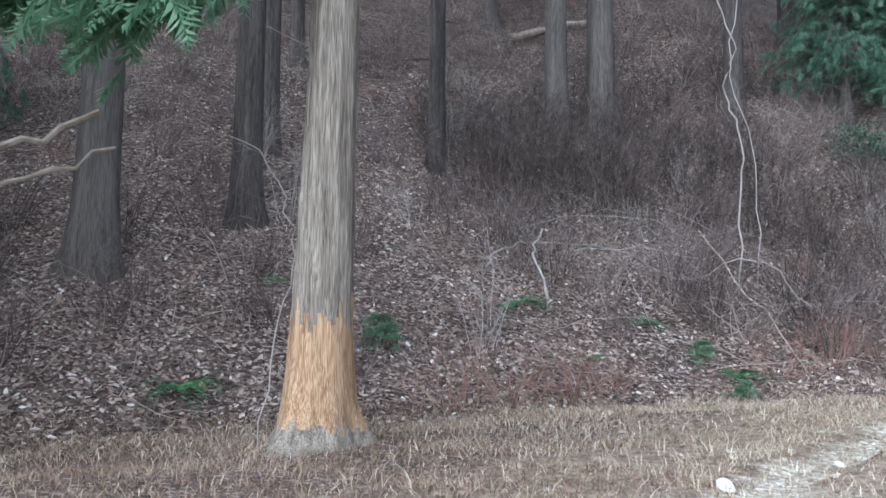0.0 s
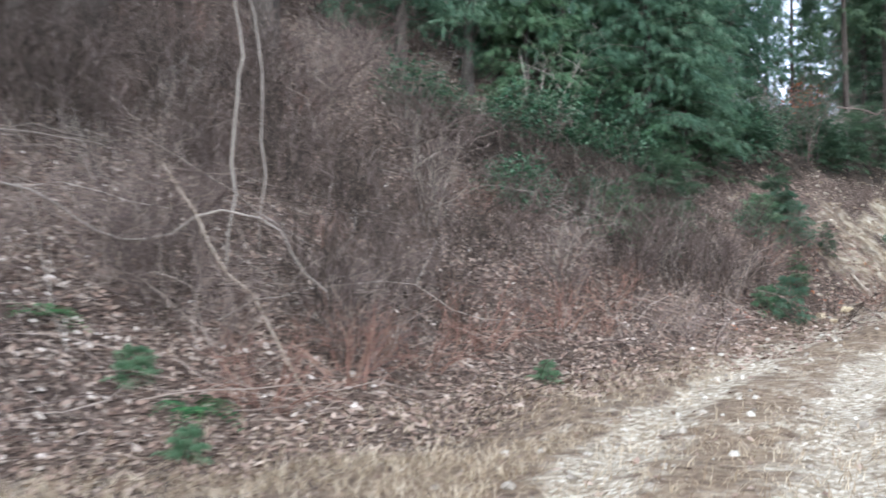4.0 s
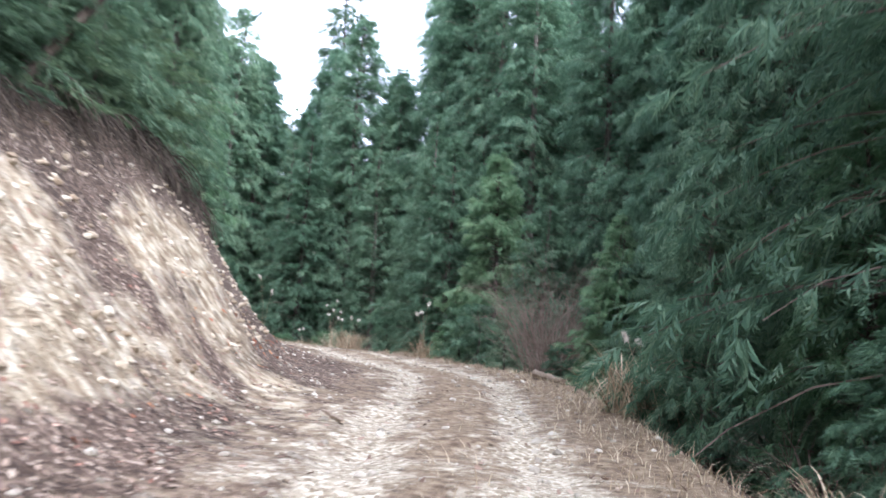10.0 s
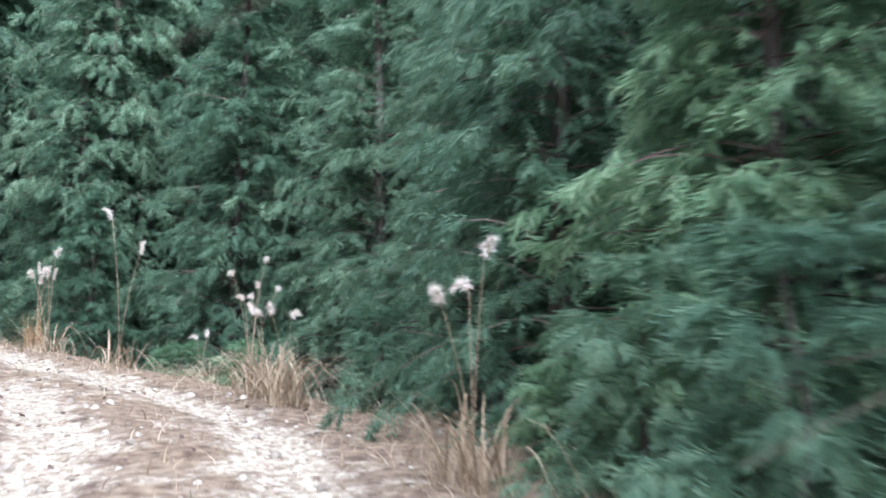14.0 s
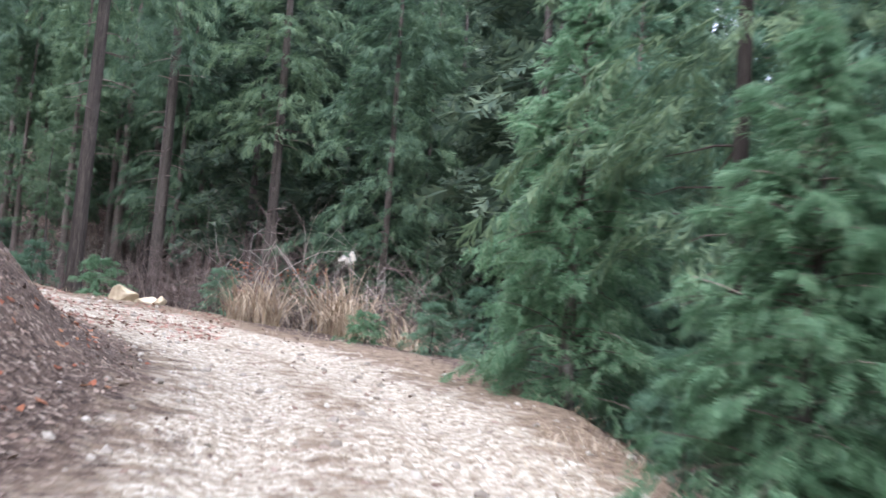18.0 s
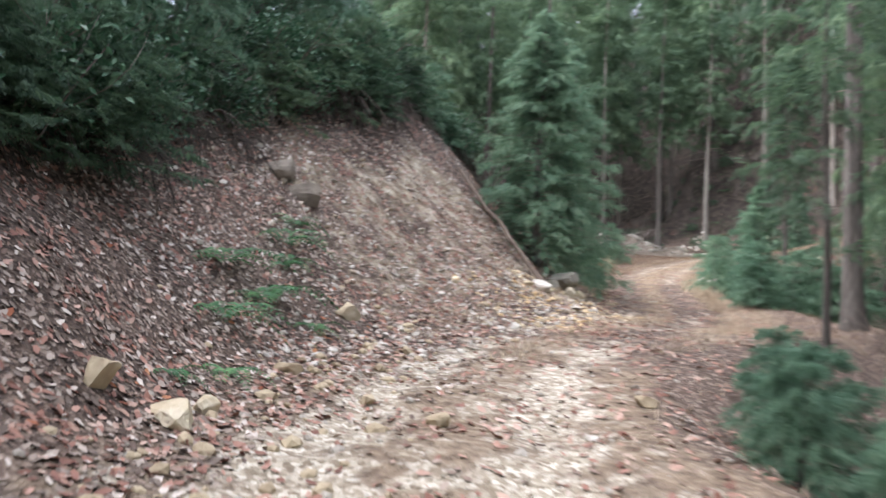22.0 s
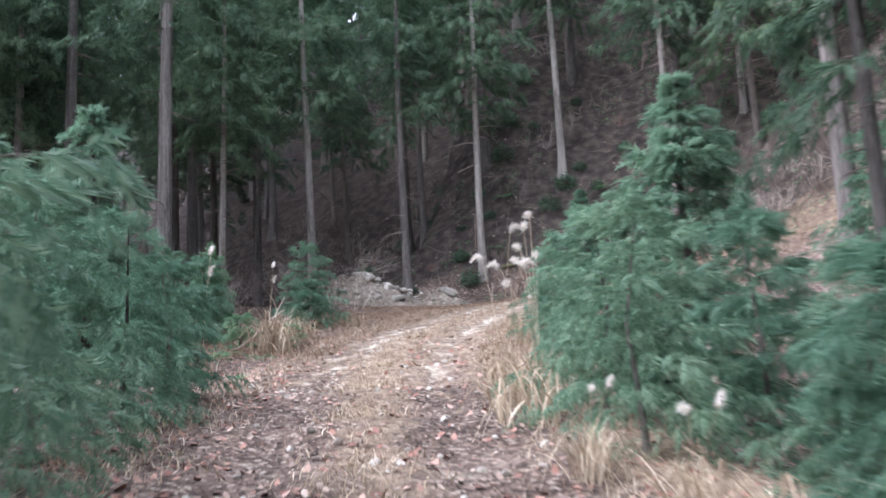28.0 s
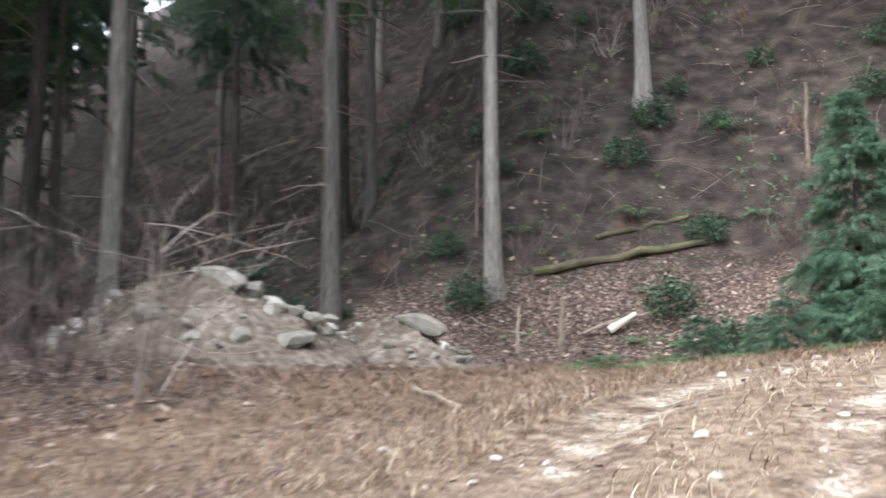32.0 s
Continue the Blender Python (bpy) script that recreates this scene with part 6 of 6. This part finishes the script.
leaves("leaf_litter", "brown dead leaves over the slope", 110000, 211, (-12, 22), (9, 32), lambda dr, ur, df, uf, x, y: (df > -1.5) * np.where(df > 9, 0.5, 1.0) * (x < 22), (0.045, 0.115))
leaves("leaf_litter", "small bleached leaves over the slope", 34000, 218, (-10, 16), (9, 28), lambda dr, ur, df, uf, x, y: (df > -0.5) * np.clip(1.3 - x / 9, 0.3, 1) * np.clip((x + 9) / 8, 0.35, 1) * (0.2 + 0.8 * (np.sin(x * 1.9 + y) * np.sin(y * 1.6 - x * 0.7) > -0.1)), (0.05, 0.125), M_PALELEAF)
leaves("leaf_litter", "bleached leaves on the second cut bank", 60000, 219, (32, 52), (56, 84), lambda dr, ur, df, uf, x, y: (df > -0.8) * (df < 5.5) * (uf > 19.5) * (0.3 + 0.7 * (np.sin(x * 1.3 + 0.5 * y) * np.sin(y * 1.1) > -0.3)), (0.045, 0.11), M_PALELEAF)
leaves("low_plants", "small green plants among dead leaves", 16000, 220, (12, 36), (107, 122), lambda dr, ur, df, uf, x, y: (y > np.interp(x, FAR_FOOT[:, 0], FAR_FOOT[:, 1])) * (np.sin(x * 1.9 + 2 * np.sin(y * 0.7)) * np.sin(y * 1.7 + x) > 0.25), (0.05, 0.12), M_FERN, 0.9)
leaves("leaf_litter", "brown dead leaves on the cut bank", 130000, 212, (10, 58), (14, 84), lambda dr, ur, df, uf, x, y: (df > -0.6) * (df < 5.5) * (uf > 5) * np.where((uf > 8) & (uf < 14), np.interp(df, [0.0, 0.6, 1.6, 3.0], [0.7, 0.38, 0.22, 0.12]), 1.0), (0.035, 0.085))
leaves("leaf_litter", "dry leaves scattered on the track", 150000, 213, (0, 60), (0, 112), lambda dr, ur, df, uf, x, y: (np.abs(dr) < 6) * (df < 0) * np.where(np.abs(dr) < 2.2, np.interp(ur, [0, 14, 18, 20, 24, 26], [0.35, 0.3, 0.34, 0.6, 0.6, 0.4]), 0.6), (0.04, 0.095))
leaves("leaf_litter", "brown leaves on the far slope", 26000, 214, (4, 44), (88, 118), lambda dr, ur, df, uf, x, y: np.where(y > np.interp(x, FAR_FOOT[:, 0], FAR_FOOT[:, 1]) + 0.5, 0.12, 0.7) * (np.abs(dr) > 4) * (df < 0), (0.07, 0.15))
leaves("red_leaf_drift", "drift of rust-red leaves at the bank's foot", 26000, 215, (10, 56), (14, 78), lambda dr, ur, df, uf, x, y: bell(df, 0.2, 0.5) * np.where((uf > 12) & (uf < 15) | (uf > 17.5) & (uf < 21) | (uf > 23) & (uf < 26) | (uf > 6.5) & (uf < 8), 0.9, 0.15), (0.06, 0.12), M_REDLEAF)

leaves("red_leaf_drift", "red and pink fallen leaves on the bank and the track", 150000, 216, (24, 54), (56, 98), lambda dr, ur, df, uf, x, y: (dr > -2.6) * (dr < 6) * np.where(ur > 23.2, 0.35, 1.0) * (df < 4.2) * np.where(np.abs(dr + 0.05) < 0.4, 0.5, np.where(dr > 1.2, 0.9, 0.3)) * (0.4 + 0.6 * (np.sin(x * 1.7) * np.sin(y * 1.3 + 1) > -0.2)), (0.05, 0.12), M_PINKLEAF)
leaves("red_leaf_drift", "red fallen leaves low on the cut bank", 13000, 217, (10, 34), (14, 26), lambda dr, ur, df, uf, x, y: bell(df, 0.5, 0.9) * (uf > 5.5) * (0.3 + 0.7 * (np.sin(x * 1.3) * np.sin(y * 2.1) > 0)), (0.03, 0.075), M_PINKLEAF)

# ---- stones on the track ----


def stones(name, label, n, seed, xr, yr, ok, size, mat):
    x, y = field(n, seed, xr, yr, ok)
    m = len(x)
    r = np.random.RandomState(seed)
    tv = ICO1[0] * np.array([1, 0.8, 0.55])
    tv = tv * (1 + r.normal(0, 0.15, (len(tv), 1)))
    s = r.uniform(0, 1, m) ** 3 * (size[1] - size[0]) + size[0]
    p = np.stack([x, y, gz(x, y) + 0.15 * s], -1)
    return stuff(name, mesh(name, *strew(tv, ICO1[1], p, turns(r.uniform(0, 6.28, m), r.normal(0, 0.3, m), r.normal(0, 0.3, m)), s), mat), label, "stones")


stones("track_stones", "pale crushed stones in the wheel tracks", 90000, 221, (0, 60), (0, 112),
       lambda dr, ur, df, uf, x, y: (np.abs(dr) < 2.3) * np.interp(ur, [0, 5, 13, 16, 18, 20, 22, 25, 29], [0.12, 0.6, 0.8, 1, 1, 0.55, 0.4, 0.8, 0.8]) * (0.35 + 0.65 * bell(np.abs(dr - 0.05), 0.78, 0.35)), (0.012, 0.07), M_STONE)
stones("bank_rubble", "loose pale rubble below the cut bank", 40000, 222, (12, 50), (16, 82), lambda dr, ur, df, uf, x, y: (bell(df, -0.35, 0.5) + 0.12 * (df > 0) * (df < 3.4)) * ((uf > 7) & (uf < 14) | (uf > 22)) * 0.8, (0.012, 0.05), M_STONE)
stones("bank_clods", "pale crumbled clods of earth on the cut bank", 60000, 225, (14, 48), (16, 82), lambda dr, ur, df, uf, x, y: (df > 0.2) * (df < 3.6) * ((uf > 7.6) & (uf < 14) | (uf > 24.4) & (uf < 26.6)) * (0.4 + 0.6 * (np.sin(x * 2.1 + y) * np.sin(y * 1.7) > -0.2)), (0.012, 0.085), M_CLOD)
stones("ochre_rubble", "yellowish broken stones at the bank's foot", 5000, 223, (32, 46), (62, 84), lambda dr, ur, df, uf, x, y: bell(df, -0.6, 0.9) * 0.6, (0.03, 0.11), M_OCHRE)

stones("orange_stones", "orange and yellow weathered stones scattered on the leaves", 1500, 224, (35.6, 40.5), (73, 80), lambda dr, ur, df, uf, x, y: (df < 0.5) * (dr > 0.0) * 0.6, (0.02, 0.085), M_ORANGE)
stones("toe_rubble", "loose pale stones over leaves at the second bank", 8000, 226, (34, 43), (66, 82), lambda dr, ur, df, uf, x, y: (bell(df, -0.5, 0.9) + 0.25 * (df > 0) * (df < 3)) * (uf > 23.8) * (uf < 27) * (0.35 + 0.65 * (np.sin(x * 2.7 + y) * np.sin(y * 2.2 - x) > -0.25)), (0.012, 0.075), M_STONE)
leaves("leaf_litter", "pale fallen leaves at the second bank's foot", 6000, 221, (34, 44), (64, 82), lambda dr, ur, df, uf, x, y: (df > -2.2) * (df < 1.6) * (uf > 23.5) * 0.8, (0.045, 0.11), M_PALELEAF)

# ---- fallen twigs ----


def fallen_twigs(label, n, seed, xr, yr, ok, size, mat):
    x, y = field(n, seed, xr, yr, ok)
    m = len(x)
    r = np.random.RandomState(seed)
    tv, tf = tube(np.array([(0, 0, 0), (0.35, 0.05, 0.03), (0.7, 0.02, 0.0), (1.0, -0.06, 0.04)]), np.array([0.006, 0.005, 0.004, 0.002]), 3)
    a, s = r.uniform(0, 6.28, m), r.uniform(*size, m)
    dz = gz(x + np.cos(a) * s, y + np.sin(a) * s) - gz(x, y)
    p = np.stack([x, y, gz(x, y) + 0.02], -1)
    return stuff("fallen_twigs", mesh("fallen_twigs", *strew(tv, tf, p, turns(a, np.arctan2(dz, s) + np.abs(r.normal(0, 0.16, m)), r.uniform(0, 6, m)), s), mat), label, "twigs")


fallen_twigs("dead twigs strewn over the leafy slope", 6000, 231, (-12, 20), (11, 34), lambda dr, ur, df, uf, x, y: (df > 0) * 0.8, (0.4, 1.4), M_TWIG)
fallen_twigs("brown twigs strewn over the leafy slope", 6000, 232, (-12, 20), (11, 34), lambda dr, ur, df, uf, x, y: (df > 0) * 0.8, (0.4, 1.6), M_BROWNTWIG)
fallen_twigs("dead twigs strewn over the far slope", 5000, 233, (4, 44), (94, 130), lambda dr, ur, df, uf, x, y: (y > np.interp(x, FAR_FOOT[:, 0], FAR_FOOT[:, 1]) - 1) * 0.8, (0.4, 1.5), M_TWIG)
fallen_twigs("grey twigs strewn over the far slope", 4000, 234, (4, 44), (94, 130), lambda dr, ur, df, uf, x, y: (y > np.interp(x, FAR_FOOT[:, 0], FAR_FOOT[:, 1]) - 1) * 0.4, (0.3, 1.0), M_DEADWOOD)
fallen_twigs("twigs on the cut bank", 5000, 235, (12, 56), (16, 84), lambda dr, ur, df, uf, x, y: (df > -0.5) * (df < 6) * 0.5, (0.15, 0.7), M_DEADWOOD)

# ---- rocks ----
k = 300
for x, y, size, mat, lab in [
        (51.13, 64.14, (0.44, 0.34, 0.25), M_OCHRE, "pale yellow boulder at the road's edge"), (51.72, 64.05, (0.34, 0.22, 0.18), M_OCHRE, "low pale yellow rock beside a boulder"), (52.0, 63.9, (0.16, 0.16, 0.17), M_OCHRE, "small upright pale yellow rock"),
        (37.35, 70.1, (0.4, 0.32, 0.34), M_ROCKBROWN, "brown boulder stuck in the bank"), (37.0, 69.75, (0.34, 0.3, 0.3), M_ROCKBROWN, "brown boulder stuck in the bank"), (36.8, 76.6, (0.46, 0.22, 0.19), M_STONE, "long white rock at the bank's foot"),
        (35.5, 78.75, (0.5, 0.4, 0.36), M_GREYROCK, "grey rock of a small pile"), (35.85, 78.1, (0.26, 0.24, 0.2), M_GREYROCK, "grey rock of a small pile"), (35.9, 78.7, (0.25, 0.2, 0.16), M_OCHRE, "yellowish rock of a small pile"), (35.6, 79.4, (0.2, 0.2, 0.14), M_OCHRE, "yellowish rock of a small pile"),
        (43.75, 64.25, (0.2, 0.15, 0.17), M_OCHRE, "yellow rock on fallen leaves"), (44.0, 64.7, (0.24, 0.2, 0.14), M_OCHRE, "yellow rock at the road's edge"), (43.7, 65.1, (0.13, 0.1, 0.09), M_OCHRE, "small yellow rock at the road's edge"), (39.85, 69.25, (0.24, 0.17, 0.17), M_OCHRE, "yellow rock on fallen leaves"),
        (44.4, 66.8, (0.12, 0.1, 0.09), M_OCHRE, "small yellow rock on the track"), (45.0, 68.8, (0.13, 0.12, 0.1), M_OCHRE, "small yellow rock at the verge"), (42.2, 66.8, (0.15, 0.12, 0.1), M_OCHRE, "small yellow rock at the road's edge"), (36.6, 77.1, (0.14, 0.12, 0.08), M_OCHRE, "small yellow rock on the track"),
        (38.4, 77.6, (0.11, 0.09, 0.08), M_OCHRE, "small yellow rock on the track"), (37.0, 76.0, (0.15, 0.12, 0.09), M_OCHRE, "small yellow rock on the track"), (37.9, 76.4, (0.2, 0.14, 0.06), M_STONE, "flat pale stone on the track"), (34.05, 84.8, (0.16, 0.1, 0.06), M_STONE, "flat pale stone on the track"),
        (40.0, 72.4, (0.10, 0.09, 0.09), M_STONE, "white stone on the track"), (2.0, 6.7, (0.10, 0.08, 0.06), M_STONE, "pale stone at the verge"), (18.09, 18.97, (0.15, 0.11, 0.09), M_OCHRE, "yellow stone at the bank's foot"), (19.2, 18.9, (0.1, 0.09, 0.07), M_OCHRE, "yellow stone at the bank's foot"),
        (17.0, 18.3, (0.11, 0.09, 0.07), M_OCHRE, "yellow stone at the bank's foot"), (17.05, 18.65, (0.12, 0.09, 0.08), M_OCHRE, "yellow stone at the bank's foot"), (24.6, 99.5, (0.2, 0.12, 0.05), M_STONE, "flat white stone on the track")]:
    k += 1
    rock(x, y, size, k, mat, lab, k * 37 % 360, 0.48 if mat == M_ROCKBROWN else 0.3)


def rubble_heap(cx, cy, big=1.0):
    """A mound of earth with broken rock on it."""
    ob = thing("rubble_heap", cx, cy, None, "mound of earth and broken grey rock by the track", "rubble")
    r = np.random.RandomState(8)
    n = 61
    g = np.linspace(-1, 1, n)
    u, v = np.meshgrid(g, g, indexing="ij")
    q = np.sqrt(u * u + v * v)
    h = 1.1 * np.clip(1 - q ** 1.3, 0, 1) * (1 + 0.35 * lattice(u * 2.4, v * 1.8, 0.9, 31)) + (0.16 * lattice(u * 2.4, v * 1.8, 0.3, 32) + r.normal(0, 0.035, q.shape)) * np.clip(1.15 - q, 0, 1)
    h = np.where(q > 0.97, -0.25, h) * big + gz(cx + u * 2.6 * big, cy + v * 1.9 * big) - float(gz(cx, cy))

    def at(x, y):
        i, j = int(np.clip((x / (2.6 * big) + 1) / 2 * (n - 1), 0, n - 1)), int(np.clip((y / (1.9 * big) + 1) / 2 * (n - 1), 0, n - 1))
        return float(h[i, j])

    i, j = np.meshgrid(np.arange(n - 1), np.arange(n - 1), indexing="ij")
    f = np.stack([i * n + j, (i + 1) * n + j, (i + 1) * n + j + 1, i * n + j + 1], -1).reshape(-1, 4)
    part("mound", mesh("mound", np.stack([u * 2.6 * big, v * 1.9 * big, h], -1).reshape(-1, 3), f, M_EARTH, False), ob)
    for k in range(110):
        a, w = r.uniform(0, 6.28), r.uniform(0, 1) ** 0.6
        s = (0.05 + 0.24 * r.uniform(0, 1) ** 3) * big
        x, y = 2.4 * big * w * math.cos(a), 1.7 * big * w * math.sin(a)
        st = part("rock", rock_mesh("rock", M_GREYROCK if k % 4 else M_STONE, 400 + k, (s, s * 0.8, s * 0.65), 0.5, ICO2), ob)
        st.matrix_basis = pose(x, y, at(x, y) + s * 0.2, r.uniform(-35, 35), r.uniform(-35, 35), r.uniform(0, 360))
    st = part("rock", rock_mesh("rock", M_GREYROCK, 520, (0.42, 0.36, 0.2), 0.5), ob)
    st.matrix_basis = pose(0.2, 0.1, at(0.2, 0.1) + 0.05, 10, 8, 30)
    return ob


rubble_heap(16.9, 107.0)
rubble_heap(19.2, 108.6, 0.5)

# ---- fallen wood ----


def gp(x, y, dz=0.0):
    return (x, y, float(gz(x, y)) + dz)


log("fallen_log", gp(43.4, 22.0, 0.10), gp(41.5, 21.15, 0.06), 0.08, M_DEADWOOD, "pale barkless log lying along the road's edge", 1, bend=0.012)
log("fallen_log", gp(43.0, 21.3, 0.06), gp(41.2, 20.4, 0.05), 0.04, M_DEADWOOD, "thin grey branch on the road's edge", 2, bend=0.02)
log("leaning_pole", gp(36.75, 76.85, 0.12), gp(33.3, 77.3, 0.2), 0.06, M_POLE, "long dark pole lying down the bank", 3, "pole", 0.03)
log("mossy_log", gp(19.5, 112.6, 0.06), gp(22.3, 113.75, 0.1), 0.085, M_MOSS, "fallen log covered in yellow-green moss", 4, bend=0.03)
log("mossy_log", gp(20.4, 113.4, 0.06), gp(21.9, 114.2, 0.06), 0.055, M_MOSS, "thin fallen log with patches of moss", 5, bend=0.03)
log("fallen_log", gp(20.7, 111.8, 0.08), gp(22.2, 112.5, 0.3), 0.03, M_DEADWOOD, "grey fallen stem on the far slope", 6)
log("cut_log", gp(21.1, 111.9, 0.12), gp(21.5, 112.1, 0.34), 0.07, M_PALEWOOD, "short white piece of cut log", 7, bend=0.0)
for x, y, h, w in ((20.47, 111.34, 0.85, 0.07), (19.83, 111.06, 0.75, 0.04), (18.2, 112.9, 1.5, 0.035), (23.9, 115.2, 1.6, 0.06)):
    log("stake", gp(x, y, -0.1), gp(x + 0.06, y, h), w * 0.7, M_DEADWOOD, "upright pale broken stake", int(h * 100), "stake", 0.01, 7)
log("fallen_branch", gp(5.75, 14.7, 0.12), (4.6, 16.6, float(gz(4.6, 16.6)) + 1.4), 0.014, M_DEADWOOD, "long pale bare branch leaning on the brush", 8, "branch", 0.04, 6)
log("fallen_branch", (-5.4, 9.6, 1.75), (-3.9, 10.2, 2.7), 0.05, M_DEADWOOD, "dead grey branch hanging among the cedars", 9, "branch", 0.05, 6)
log("fallen_branch", (-5.5, 9.9, 1.5), (-3.8, 10.5, 2.35), 0.035, M_DEADWOOD, "dead grey branch hanging among the cedars", 10, "branch", 0.05, 6)
log("fallen_branch", gp(22.9, 23.2, 2.4), gp(25.6, 22.9, 3.3), 0.022, M_TWIG, "dead branch sticking out over the bank", 11, "branch", 0.06, 6)
log("fallen_branch", gp(24.2, 94.0, 0.1), gp(23.1, 96.4, 0.5), 0.03, M_DEADWOOD, "thin dead branch among dry grass", 12, "branch", 0.05, 6)
log("fallen_log", gp(38.0, 94.0, 0.2), gp(41.5, 93.0, 0.3), 0.12, M_DEADWOOD, "grey fallen trunk at the slope's foot", 13)
log("fallen_log", gp(11.0, 29.5, 0.2), gp(15.0, 30.5, 0.2), 0.16, M_DEADWOOD, "grey fallen trunk high on the slope", 14)
log("fallen_log", gp(2.2, 31.0, 0.2), gp(5.4, 31.4, 0.2), 0.16, M_DEADWOOD, "grey fallen trunk behind standing cedars", 15)
for a, b, r in (((19.8, 19.6), (20.2, 20.6), 0.03), ((18.4, 19.2), (19.2, 19.5), 0.025), ((33.0, 22.2), (33.9, 22.8), 0.025), ((22.3, 104.5), (21.4, 105.2), 0.025)):
    log("stick", gp(*a, 0.04), gp(*b, 0.06), r, M_DEADWOOD, "short grey stick lying on leaves", int(a[0] * 10), "stick", 0.01, 5)


log("fallen_branch", gp(22.8, 96.3, 0.15), gp(22.0, 97.8, 0.85), 0.014, M_DEADWOOD, "pale broken branch among dry grass", 21, "branch", 0.02, 6)
log("fallen_branch", gp(22.1, 97.1, 0.4), gp(22.0, 97.8, 0.55), 0.014, M_DEADWOOD, "grey broken branch among dry grass", 22, "branch", 0.02, 6)


def vine(points, rad, label):
    p, _ = smooth_line(np.array(points, float), 5)
    p += np.random.RandomState(6).normal(0, 0.03, p.shape)
    ob = thing("hanging_vine", *p[0], label=label, category="vine")
    part("stem", mesh("stem", *tube(p - p[0], np.linspace(rad, rad * 0.6, len(p)), 6), M_PALETWIG, True), ob)


def arching_branch(x, y, seed):
    """A long dead branch arching over the brush, with side twigs."""
    r = np.random.RandomState(seed)
    a, ln = r.uniform(-0.6, 3.7), r.uniform(1.6, 3.4)
    d = np.array([math.cos(a), math.sin(a), 0])
    s = np.linspace(0, 1, 9)[:, None]
    line = d * ln * s + np.array([0, 0, 1.0]) * ((r.uniform(0.9, 1.7) + 0.5 * d[1] * ln) * s - r.uniform(0.5, 1.1) * s * s) + np.cumsum(r.normal(0, 0.045, (9, 3)), 0)
    ob = thing("dead_branch", x, y, label="thin pale dead branch arching over the brush", category="branch", group="dead branches on the slope")
    part("stem", mesh("stem", *tube(line, np.linspace(0.009, 0.003, 9), 5), M_PALETWIG if seed % 2 else M_BROWNTWIG), ob)
    for k in r.choice(np.arange(2, 9), 5, False):
        e = d + r.normal(0, 0.7, 3)
        e *= r.uniform(0.3, 0.9) / np.linalg.norm(e)
        u = np.linspace(0, 1, 5)[:, None]
        part("twig", mesh("twig", *tube(line[k] + e * u + np.cumsum(r.normal(0, 0.03, (5, 3)), 0) * u, np.linspace(0.004, 0.0015, 5), 3), M_PALETWIG if seed % 2 else M_BROWNTWIG), ob)


for k in range(40):
    x = R.uniform(0.3, 8.5)
    arching_branch(x, 13.4 + 0.35 * x + R.uniform(0, 4.5), 700 + k)
vine([gp(5.5, 17.2, 0.0), (5.47, 16.85, 3.18), (5.37, 16.66, 4.2), (5.12, 16.5, 5.0), (5.25, 16.3, 5.6), (4.89, 16.1, 6.5), (4.6, 15.8, 9.0)], 0.017, "pale twisted vine hanging down the slope")
vine([gp(6.0, 17.6, 0.0), (5.8, 17.0, 3.6), (5.3, 16.8, 5.2), (5.5, 16.6, 7.0), (5.6, 16.0, 9.0)], 0.011, "thin pale vine hanging down the slope")
vine([gp(0.7, 15.6, 0.4), (0.92, 15.87, 1.81), (1.64, 16.29, 2.0), (3.05, 16.6, 1.97), (4.16, 16.4, 1.4), (5.35, 16.0, 1.75), gp(6.2, 15.6, 0.8)], 0.02, "pale branch arching over the brush")
vine([gp(1.75, 15.3, 0.2), (1.72, 15.4, 1.05), (1.55, 16.0, 1.75), (1.8, 16.4, 2.3)], 0.028, "pale bent branch standing in the brush")
vine([gp(-1.75, 9.0, 0.0), (-1.62, 9.1, 0.35), (-1.5, 9.2, 1.1), (-1.75, 9.3, 1.9), (-2.3, 9.6, 2.3)], 0.009, "thin bare stem curving beside the cedar")
